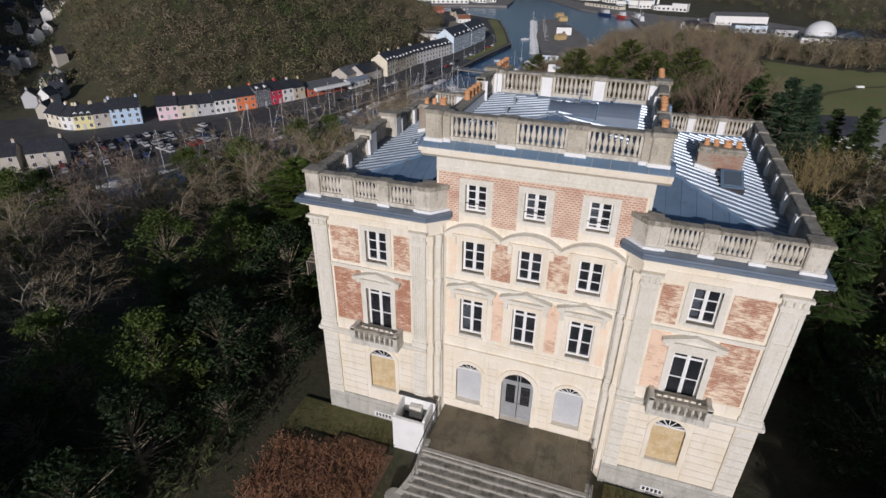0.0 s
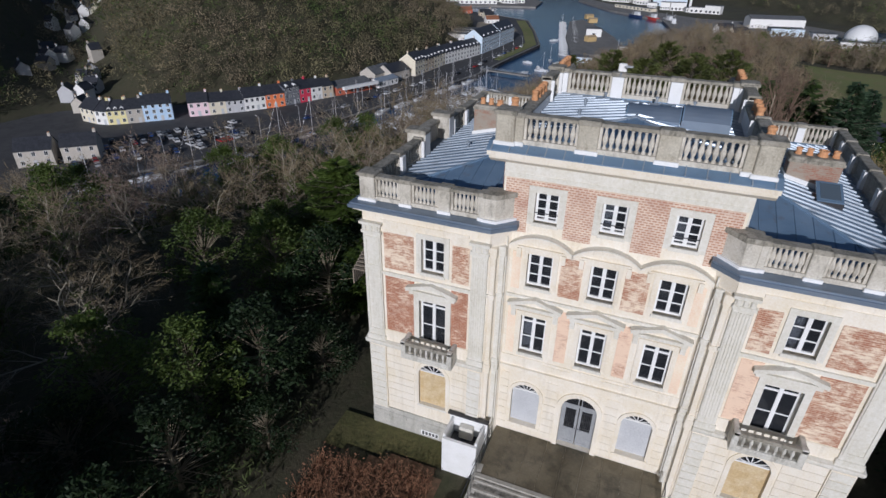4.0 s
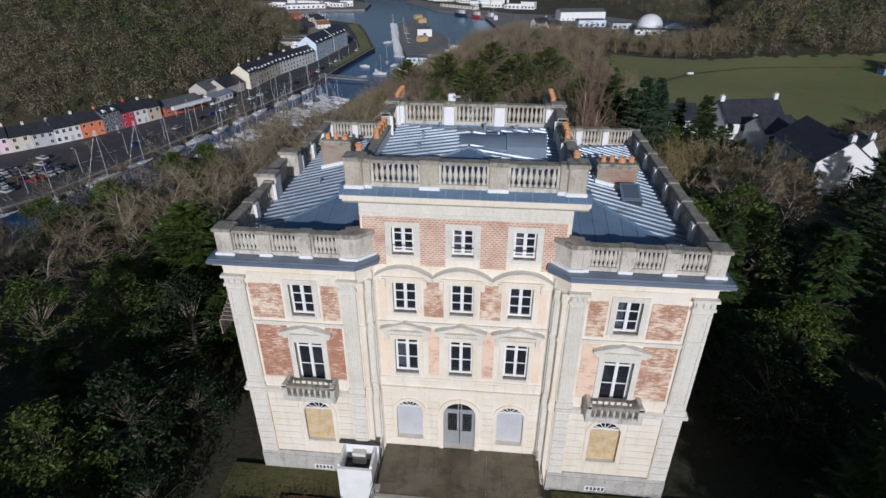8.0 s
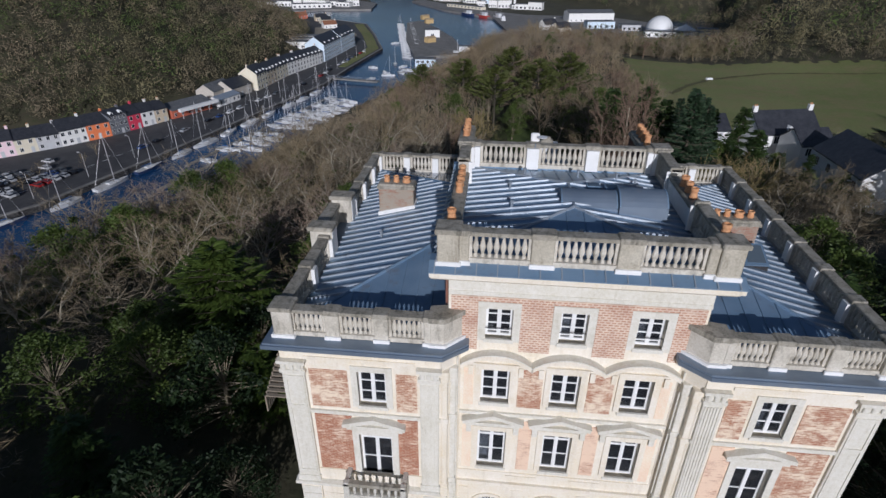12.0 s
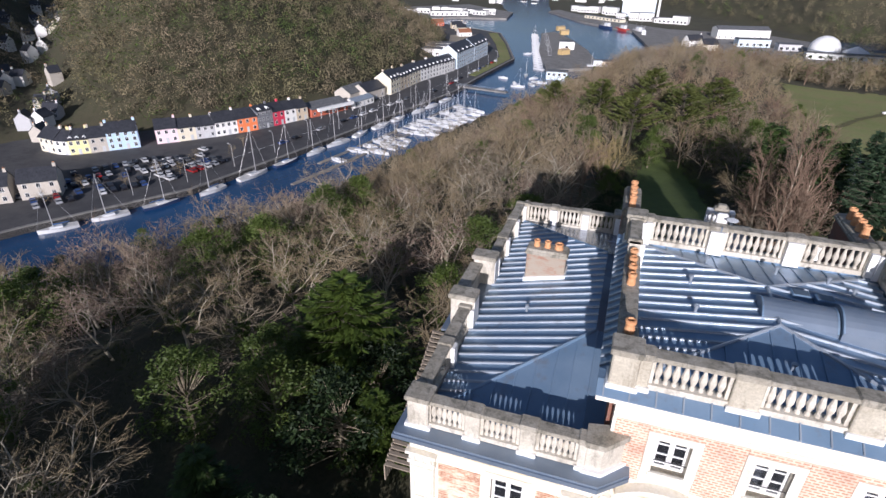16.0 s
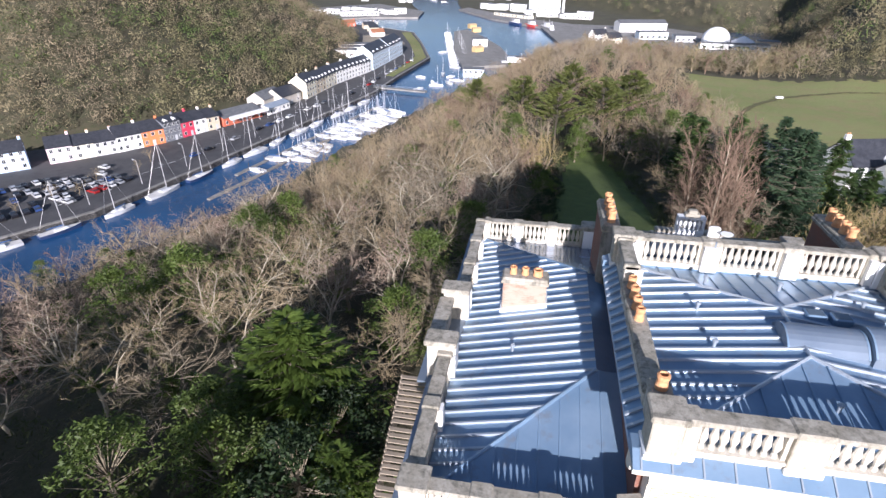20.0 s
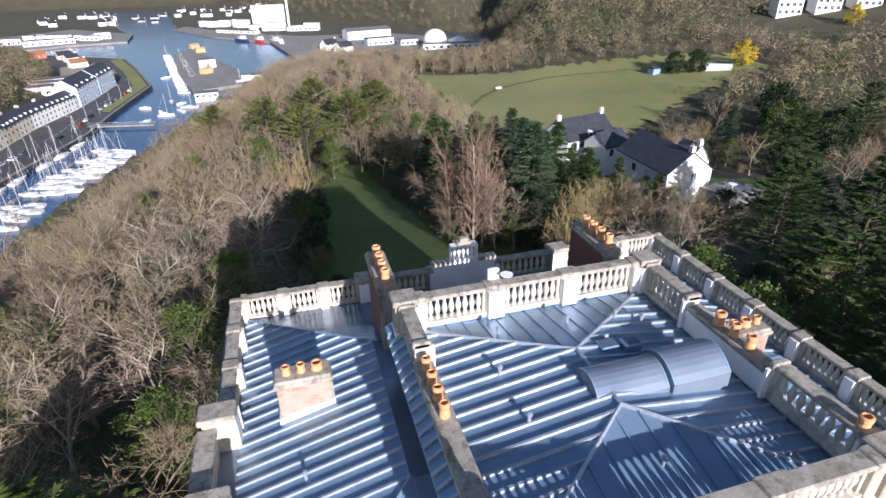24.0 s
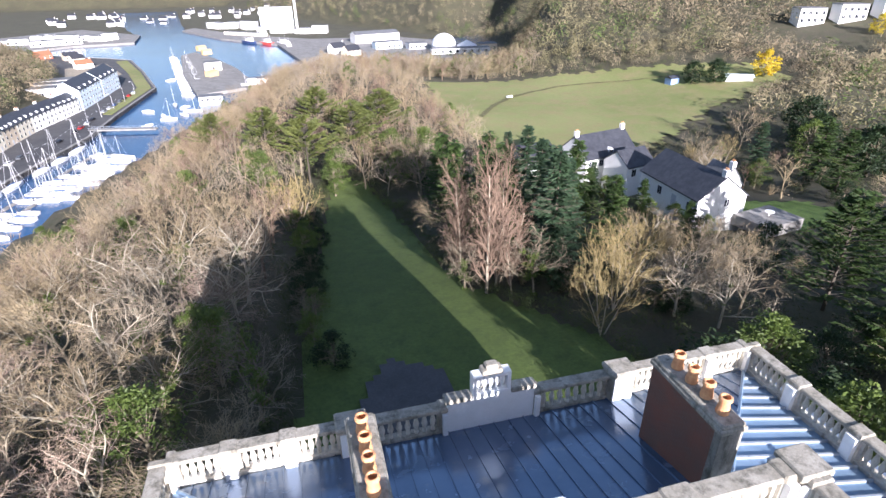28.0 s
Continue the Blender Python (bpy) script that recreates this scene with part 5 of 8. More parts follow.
# ---- terrace, steps and the things round them ----
terrace = thing("terrace", "damp paved entrance terrace with mossy steps", "terrace", (0.12, 0, 0))
Geo().box(-3.85, 4.15, -3.15, -0.02, -1.0, 0.96).part("terrace_base", STONE_GREY, terrace)
random.seed(5)
for i in range(9):
    for j in range(4):
        a, b = -3.85 + 8.0 * i / 9, -3.15 + 3.13 * j / 4
        Geo().box(a + 0.003, a + 8.0 / 9 - 0.003, b + 0.003, b + 3.13 / 4 - 0.003, 0.96, 1.0 + random.uniform(-0.002, 0.002)).part("paving_slab", PAVING, terrace)
for k in range(9):
    z, y = 0.96 - 0.175 * (k + 1), -3.15 - 0.33 * (k + 1)
    w = 0.10 * max(0, k - 2) ** 1.3
    n = 6
    for i in range(n):
        a, b = -3.85 - w + (8.0 + 2 * w) * i / n, -3.85 - w + (8.0 + 2 * w) * (i + 1) / n
        Geo().cbox(a + 0.005, b - 0.005, y, y + 0.40, -1.0, z + 0.165, 0.02).part("step", STEP, terrace)
        Geo().cbox(a + 0.005, b - 0.005, y - 0.02, y + 0.09, z + 0.11, z + 0.175, 0.015).part("step_nosing", STEP_EDGE, terrace)
Geo().cbox(-3.88, 4.18, -3.32, -3.1, 0.9, 1.03, 0.02).part("nosing", STEP_EDGE, terrace)
for s, u in ((-1, -3.85), (1, 4.15)):
    pts = [(u, -2.6 - 0.35 * k, 1.05 - 0.16 * max(0, k - 1)) for k in range(9)]
    pts = [(p[0] + s * 0.07 * max(0, k - 4) ** 1.5, p[1], p[2]) for k, p in enumerate(pts)]
    for p, q in zip(pts, pts[1:]):
        Geo().add([(p[0] - 0.17, p[1], -1), (p[0] + 0.17, p[1], -1), (q[0] + 0.17, q[1], -1), (q[0] - 0.17, q[1], -1), (p[0] - 0.17, p[1], p[2]), (p[0] + 0.17, p[1], p[2]), (q[0] + 0.17, q[1], q[2]), (q[0] - 0.17, q[1], q[2])],
              [(4, 5, 6, 7), (0, 1, 5, 4), (1, 2, 6, 5), (2, 3, 7, 6), (3, 0, 4, 7)]).part("string_stone", STEP_EDGE, terrace)
    Geo().lathe([(0.42, -1.0), (0.42, 0.0), (0.36, 0.06)], 14, (pts[-1][0] + s * 0.15, pts[-1][1], pts[-1][2] - 0.02)).part("end_drum", STEP_EDGE, terrace)
    rail = link_part("handrail", Geo().tube((u, -1.2, 1.95), (u, -2.6, 1.95), 0.022, 0.022, 6).tube((u, -2.6, 1.95), (pts[-3][0], pts[-3][1], pts[-3][2] + 0.9), 0.022, 0.022, 6).mesh("handrail", IRON), terrace, "thin iron handrail")
    for k in range(10):
        t = k / 9
        y = -1.2 - 3.5 * t
        zz = 1.0 if y > -2.8 else 1.0 - 0.46 * (-2.8 - y)
        Geo().tube((u + s * 0.02, y, zz), (u + s * 0.02, y, zz + 0.93), 0.012, 0.012, 5).part("baluster_bar", IRON, rail)
store = thing("bin_enclosure", "white rendered open-topped enclosure beside the terrace", "enclosure", (0, 0, 0))
Geo().box(-5.78, -4.05, -2.35, -2.2, -1.0, 1.6).part("front_wall", WHITE, store)
Geo().box(-5.78, -5.66, -2.2, -0.95, -1.0, 1.75).part("side_wall", WHITE, store)
Geo().box(-4.17, -4.05, -2.2, -0.95, -1.0, 1.75).part("side_wall", WHITE, store)
Geo().box(-5.66, -4.17, -2.2, -0.95, 0.7, 0.78).part("inside_floor", IRON, store)
Geo().box(-5.9, -3.95, -0.95, -0.80, -1.0, 1.85).part("back_wall", WHITE, store)
Geo().box(-6.0, -3.9, -1.0, -0.78, 1.85, 1.95).part("cap_board", IRON, store)
Geo().cbox(-5.3, -4.6, -1.3, -0.97, 0.78, 1.5, 0.03).part("meter_box", STONE_GREY, store)
# covered timber stair on the flank
stair = thing("timber_stair", "grey timber stair with slatted roof on the side wall", "stair", (0.12, 0, 0))
for k in range(3):
    y0, z0 = 1.6 + 2.1 * k, 7.3 + 0.9 * k
    for i in range(9):
        Geo().box(-12.6, -10.7, y0 + 0.22 * i, y0 + 0.22 * i + 0.17, z0 + 0.10 * i, z0 + 0.10 * i + 0.05).part("plank", plain("silver_timber", (0.30, 0.25, 0.19), 0.8) if (k == 0 and i == 0) else bpy.data.materials["silver_timber"], stair)
    for i in range(10):
        Geo().box(-12.66, -12.6, y0 + 0.2 * i, y0 + 0.2 * i + 0.12, z0 - 0.9, z0 + 0.1 * i).part("slat", bpy.data.materials["silver_timber"], stair)



# ---- trees ----
def leaves(rng, g, at, radius, count, size, flat=0.6, hang=0.0):
    for _ in range(count):
        v = Vector((rng.gauss(0, 1), rng.gauss(0, 1), rng.gauss(0, flat))).normalized() * radius * rng.random() ** 0.45
        c = Vector(at) + v
        a = Vector((rng.uniform(-1, 1), rng.uniform(-1, 1), rng.uniform(-0.6, 0.6) - hang)).normalized()
        b = a.cross(Vector((rng.uniform(-1, 1), rng.uniform(-1, 1), rng.uniform(-1, 1)))).normalized()
        s = size * rng.uniform(0.6, 1.3)
        g.add([c - a * s, c + b * s * 0.42, c + a * s, c - b * s * 0.42], [(0, 1, 2, 3)])


def to_mesh(g, name, mat, smooth=False):
    return quick_mesh(name, g.v, g.f, mat, smooth)


def bare_tree_meshes(seed, h, wood, twig, counts, ivy=0, width=0.02, trunk_r=0.22, fork=0.34, stems=1, spread=0.95, reach=0.46, pale=3):
    """A leafless tree: a short trunk, crooked spreading limbs, branches and thin tapering twigs."""
    rng = random.Random(seed)
    wood_g, twig_g, ivy_g, rest = Geo(), Geo(), Geo(), []
    bends, segs, lifts = (0.09, 0.33, 0.36, 0.25, 0.2), (3, 5, 3, 1, 1), (0.0, 0.07, 0.06, 0.05, 0.03)

    def shoot(p, d, length, r, level):
        pts, d, q = [p.copy()], d.copy(), p.copy()
        for k in range(segs[level]):
            d = (d + Vector((rng.uniform(-1, 1), rng.uniform(-1, 1), rng.uniform(-0.8, 0.8))) * bends[level] + Vector((0, 0, lifts[level]))).normalized()
            q = q + d * (length / segs[level])
            pts.append(q.copy())
        n = len(pts) - 1
        if level == 4:
            side = d.cross(Vector((rng.uniform(-1, 1), rng.uniform(-1, 1), rng.uniform(-1, 1)))).normalized() * width
            twig_g.add([pts[0] - side, pts[0] + side, pts[-1]], [(0, 1, 2)])
            return
        for k in range(n):
            r0, r1 = r * (1 - 0.65 * k / n), r * (1 - 0.65 * (k + 1) / n)
            if level == 3:
                twig_g.tube(pts[k], pts[k + 1], r0, 0, 3)
            else:
                (wood_g if level < pale else twig_g).tube(pts[k], pts[k + 1], r0, r1, (6, 5, 3)[level])
            if level < 2 and (level == 0 or k < 2):
                rest.append(pts[k].lerp(pts[k + 1], rng.random()))
        m = counts[level]
        for i in range(m):
            low = fork if level == 0 else 0.16
            t = min(0.999, low + (1 - low) * (i + rng.random()) / m)
            k = min(n - 1, int(t * n))
            at = pts[k].lerp(pts[k + 1], t * n - k)
            axis_d = (pts[k + 1] - pts[k]).normalized()
            away = Matrix.Rotation(rng.uniform(0, 2 * math.pi) if level else 2.4 * i + rng.uniform(-0.5, 0.5), 3, axis_d) @ axis_d.orthogonal().normalized()
            tilt = spread * rng.uniform(0.75, 1.15) * (1.15 - 0.45 * t if level == 0 else 0.82)
            dd = (axis_d * math.cos(tilt) + away * math.sin(tilt)).normalized()
            span = (h * reach * (1.1 - 0.25 * t), length * 0.56 * (1.15 - 0.5 * t), length * 0.52, length * 0.72)[level]
            shoot(at, dd, span * rng.uniform(0.75, 1.2), max(0.012, r * (0.62, 0.5, 0.5, 0.5)[level] * (1.05 - 0.45 * t)), level + 1)

    for k in range(stems):
        d = Vector((rng.uniform(-0.12, 0.12), rng.uniform(-0.12, 0.12), 1))
        if stems > 1:
            d = Vector((0.45 * math.cos(2.4 * k), 0.45 * math.sin(2.4 * k), 1))
        shoot(Vector((0.12 * k, 0, -0.5)), d.normalized(), h * 0.6, trunk_r / stems ** 0.4, 0)
    for _ in range(ivy):
        p = rng.choice(rest)
        leaves(rng, ivy_g, p, rng.uniform(0.35, 0.75), 40, 0.13)
    top = max(v[2] for v in twig_g.v)
    out = []
    for g, name, mat in ((wood_g, "trunk", wood), (twig_g, "crown", twig), (ivy_g, "ivy", LEAF_IVY)):
        if g.v:
            g.v = [(v[0], v[1], v[2] * h / top) for v in g.v]
            out.append(to_mesh(g, name, mat))
    return out


BIG, MID, FAR, SLIM, BUSH = (7, 7, 6, 5), (7, 6, 5, 4), (6, 5, 4, 3), (30, 5, 4, 4), (5, 4, 4, 4)
KINDS = {
    "oak": (bare_tree_meshes(1, 13, BARK_PALE, TWIG_GREY, BIG, 4, 0.02, 0.24, 0.3, 1, 1.1), "bare grey oak with pale crooked limbs", "tree"),
    "ash": (bare_tree_meshes(2, 14, BARK_GREY, TWIG_TAN, BIG, 0, 0.02, 0.2, 0.3, 1, 0.8), "bare tan-twigged tree in the wood", "tree"),
    "rust_oak": (bare_tree_meshes(31, 12, BARK_PALE, TWIG_MAUVE, BIG, 0, 0.02, 0.2, 0.3, 1, 1.05), "bare oak with pinkish-brown twigs", "tree"),
    "ivy_oak": (bare_tree_meshes(3, 13, BARK_PALE, TWIG_TAN, BIG, 42), "bare tree with ivy on its limbs", "tree"),
    "ivy_ash": (bare_tree_meshes(9, 12, BARK_GREY, TWIG_GREY, MID, 80), "bare tree thick with green ivy", "tree"),
    "far_oak": (bare_tree_meshes(4, 12, BARK_GREY, TWIG_TAN, FAR, 0, 0.035, 0.2, 0.3, 1, 0.9), "bare tan tree on the slope", "tree"),
    "far_ash": (bare_tree_meshes(5, 12, BARK_GREY, TWIG_GREY, FAR, 0, 0.035, 0.2, 0.3, 1, 0.8), "bare grey tree on the slope", "tree"),
    "far_rust": (bare_tree_meshes(11, 11, BARK_GREY, TWIG_RED, FAR, 0, 0.035, 0.2, 0.3, 1, 0.9), "bare reddish tree on the slope", "tree"),
    "birch": (bare_tree_meshes(6, 15, BARK_BIRCH, TWIG_RED, SLIM, 0, 0.014, 0.16, 0.10, 1, 0.6, 0.16, 1), "pale-stemmed birch with reddish bare twigs", "tree"),
    "rust_tree": (bare_tree_meshes(14, 13, BARK_BIRCH, TWIG_RED, (24, 5, 4, 4), 0, 0.015, 0.12, 0.12, 1, 0.72, 0.2, 1), "reddish bare tree beside the birches", "tree"),
    "gold_bush": (bare_tree_meshes(7, 9, BARK_BIRCH, TWIG_GOLD, BUSH, 0, 0.018, 0.14, 0.2, 4, 0.7, 0.34, 1), "bare many-stemmed tree with golden twigs", "tree"),
    "shrub": (bare_tree_meshes(8, 5, BARK_GREY, TWIG_TAN, BUSH, 14, 0.016, 0.10, 0.15, 4, 0.8), "tangled bare undergrowth shrub", "shrub"),
}


def conifer_meshes(seed, h, width, leaf, boughs=110, sprays=22, droop=0.25, size=0.42, base=0.08, bare=0.0):
    rng = random.Random(seed)
    t, g = Geo(), Geo()
    t.tube((0, 0, -0.5), (0, 0, h * 0.6), 0.26, 0.13, 7).tube((0, 0, h * 0.6), (0, 0, h), 0.13, 0.02, 6)
    for k in range(boughs):
        f = (k + rng.random()) / boughs
        z = h * (base + (1 - base) * f)
        L = width * (1 - f) ** 0.75 * rng.uniform(0.65, 1.15) + 0.3
        a = rng.uniform(0, 2 * math.pi)
        d = Vector((math.cos(a), math.sin(a), 0.25 - droop))
        p = Vector((0, 0, z))
        tip = p + d * L + Vector((0, 0, 0.22 * L))
        t.tube(p, tip, 0.045, 0.01, 3)
        for i in range(sprays):
            q = bare + (1 - bare) * (i + rng.random()) / sprays
            c = p.lerp(tip, q) + Vector((0, 0, -0.5 * droop * L * q * (1 - q) * 4 * 0.3))
            side = Vector((-d.y, d.x, 0)).normalized() * rng.choice((-1, 1))
            w = (d.normalized() * 0.8 + side * rng.uniform(0.2, 1.0) + Vector((0, 0, rng.uniform(-0.35, 0.25)))).normalized()
            s = size * rng.uniform(0.7, 1.4) * (1.25 - 0.5 * q)
            n = w.cross(Vector((rng.uniform(-0.5, 0.5), rng.uniform(-0.5, 0.5), 1))).normalized()
            g.add([c, c + w * s * 0.6 + n * s * 0.28, c + w * s * 1.5, c + w * s * 0.6 - n * s * 0.28], [(0, 1, 2, 3)])
            if i % 2:
                g.add([c, c + w * s * 0.5 + Vector((0, 0, s * 0.2)), c + w * s * 1.3 - Vector((0, 0, 0.1 * s)), c + w * s * 0.5 - Vector((0, 0, s * 0.22))], [(0, 1, 2, 3)])
    return [to_mesh(t, "trunk", BARK_DARK), to_mesh(g, "crown", leaf)]


def broadleaf_meshes(seed, h, width, leaf, clumps=60, each=45, size=0.2):
    rng = random.Random(seed)
    t, g = Geo(), Geo()
    t.tube((0, 0, -0.5), (0.1, 0, h * 0.5), 0.22, 0.12, 6)
    for k in range(clumps):
        a, f = rng.uniform(0, 2 * math.pi), rng.random()
        r = width * math.sqrt(max(0.05, 1 - (2 * f - 0.85) ** 2)) * rng.uniform(0.45, 1.05)
        c = Vector((r * math.cos(a), r * math.sin(a), h * (0.12 + 0.86 * f)))
        t.tube((0.1, 0, min(h * 0.5, c.z * 0.7)), c, 0.05, 0.012, 3)
        leaves(rng, g, c, rng.uniform(0.5, 1.0) * width * 0.32, each, size)
    return [to_mesh(t, "trunk", BARK_GREY), to_mesh(g, "crown", leaf)]


KINDS.update({
    "cypress": (conifer_meshes(21, 10.5, 5.6, LEAF_BRIGHT, 150, 34, 0.12, 0.46), "feathery bright green cypress on the slope", "conifer"),
    "fir": (conifer_meshes(22, 15, 3.6, LEAF_BLUE, 170, 22, 0.3, 0.42), "dense dark blue-green fir tree", "conifer"),
    "spruce": (conifer_meshes(23, 13, 3.8, LEAF_CONIFER, 140, 22, 0.35, 0.45), "dark green spruce with drooping boughs", "conifer"),
    "cedar": (conifer_meshes(24, 15, 6.8, LEAF_CONIFER, 110, 34, 0.12, 0.50, 0.1, 0.2), "broad dark cedar with layered boughs", "conifer"),
    "pine": (conifer_meshes(25, 14, 6.8, LEAF_PINE, 70, 50, 0.04, 0.6, 0.4, 0.3), "tall pine with flat olive layers", "conifer"),
    "laurel": (broadleaf_meshes(26, 6.5, 3.4, LEAF_DARK, 64, 60, 0.155), "dark glossy evergreen thicket", "evergreen"),
    "holly": (broadleaf_meshes(27, 8.5, 3.2, LEAF_IVY, 64, 60, 0.155), "green leafy evergreen tree", "evergreen"),
    "mimosa": (broadleaf_meshes(28, 8.5, 4.0, LEAF_YELLOW, 60, 40, 0.32), "round tree in bright yellow blossom", "tree"),
    "round_oak": (broadleaf_meshes(29, 8.5, 4.4, LEAF_DARK, 80, 46, 0.3), "round dark evergreen oak by the meadow", "tree"),
})


JOINED = {}


def plant(kind, x, y, scale=1.0, turn=0.0, z=None, tall=1.0):
    meshes, label, category = KINDS[kind]
    if kind.startswith("far_") or (kind == "shrub" and x > 16):
        JOINED.setdefault(kind, []).append(pose(x, y, ground_z(x, y) if z is None else z, 0, 0, turn) @ Matrix.Diagonal((scale, scale, scale * tall, 1)))
        return None
    name = {"conifer": "conifer_tree", "shrub": "bare_shrub", "evergreen": "evergreen_tree"}.get(category, "bare_tree")
    e = new(name)
    e.matrix_basis = pose(x, y, ground_z(x, y) if z is None else z, 0, 0, turn) @ Matrix.Diagonal((scale, scale, scale * tall, 1))
    tagged(e, label, category, "wood round the house")
    for me in meshes:
        link_part(me.name.split(".")[0], me, e)
    return e


random.seed(77)
NEAR_BOATS = [(-250, 84), (-200, 124), (-156, 134), (-126, 148), (-109, 150), (-108, 170), (-106, 195), (-100, 212), (-92, 235), (-80, 263), (-70, 292), (-54, 345), (-40, 385), (9, 400), (18, 414)]


def canopy_top(x, y):
    """Height that the hillside's treetops keep below, so that the marina shows over them from the roof."""
    ox, oy, oz = -7.4, -8.0, 26.2
    best = None
    a = math.atan2(x - ox, y - oy)
    for (ax, ay), (bx, by) in zip(NEAR_BOATS, NEAR_BOATS[1:]):
        a0, a1 = math.atan2(ax - ox, ay - oy), math.atan2(bx - ox, by - oy)
        if min(a0, a1) <= a <= max(a0, a1):
            t = (a - a0) / (a1 - a0)
            best = math.hypot(ax + (bx - ax) * t - ox, ay + (by - ay) * t - oy)
    if best is None:
        return 99.0
    r = math.hypot(x - ox, y - oy)
    return oz - (oz + 43.0) * r / best + 0.6 + 0.042 * r


# the wood on the harbour slope
yy = -22.0
while yy < 370:
    step = 5.6 + max(0.0, yy - 20) * 0.006
    xx = -135.0
    while xx < (46 if yy < 228 else 0.40 * yy + 6):
        x, y = xx + random.uniform(-1.8, 1.8), yy + random.uniform(-1.8, 1.8)
        xx += step
        left_edge = -13.5 if y < 17 else (-7.5 if y < 100 else (24 if y < 128 else 44))
        if y > 225:
            left_edge = 160
        if x > left_edge - 1.5 or (y > 104 and y < 130 and x > 22) or gap_to(FLAT, np.array([x]), np.array([y]))[0] < (-14 if y > 110 else -45) or gap_to(BASIN, np.array([x]), np.array([y]))[0] < 6:
            continue
        if gap_to(MEADOW, np.array([x]), np.array([y]))[0] < 3:
            continue
        z = ground_z(x, y)
        room = min(canopy_top(x, y), 7.0 if y < 60 else 4.5) + random.uniform(-1.2, 0.6) - z
        if room < 3.0:
            continue
        dist = math.hypot(x + 5, y)
        if x > -26 and y < 14 and random.random() < 0.97:
            kind, full = random.choice((("laurel", 7.0), ("laurel", 7.0), ("spruce", 13.0), ("holly", 8.5), ("holly", 8.5)))
        elif dist < 62:
            kind, full = random.choice(("oak", "ash", "ivy_oak", "ivy_ash", "oak", "rust_oak", "rust_oak", "ivy_oak", "ivy_ash")), 13.0
            if random.random() < 0.10:
                kind, full = "holly", 8.5
        else:
            kind, full = random.choice(("far_oak", "far_ash", "far_oak", "far_rust", "far_ash")), 13.0
            if random.random() < 0.09:
                kind, full = "holly", 8.0
        # dark laurels mixed in here, their leaf colour standing in for a shaded slope
        if x < -42 and y < 75 and random.random() < 0.3:
            kind, full = "laurel", 7.0
        h = min(full * random.uniform(0.7, 1.05), room)
        k = h / full
        plant(kind, x, y, max(0.62, k ** 0.6), random.uniform(0, 360), z, k / max(0.62, k ** 0.6))
    yy += step
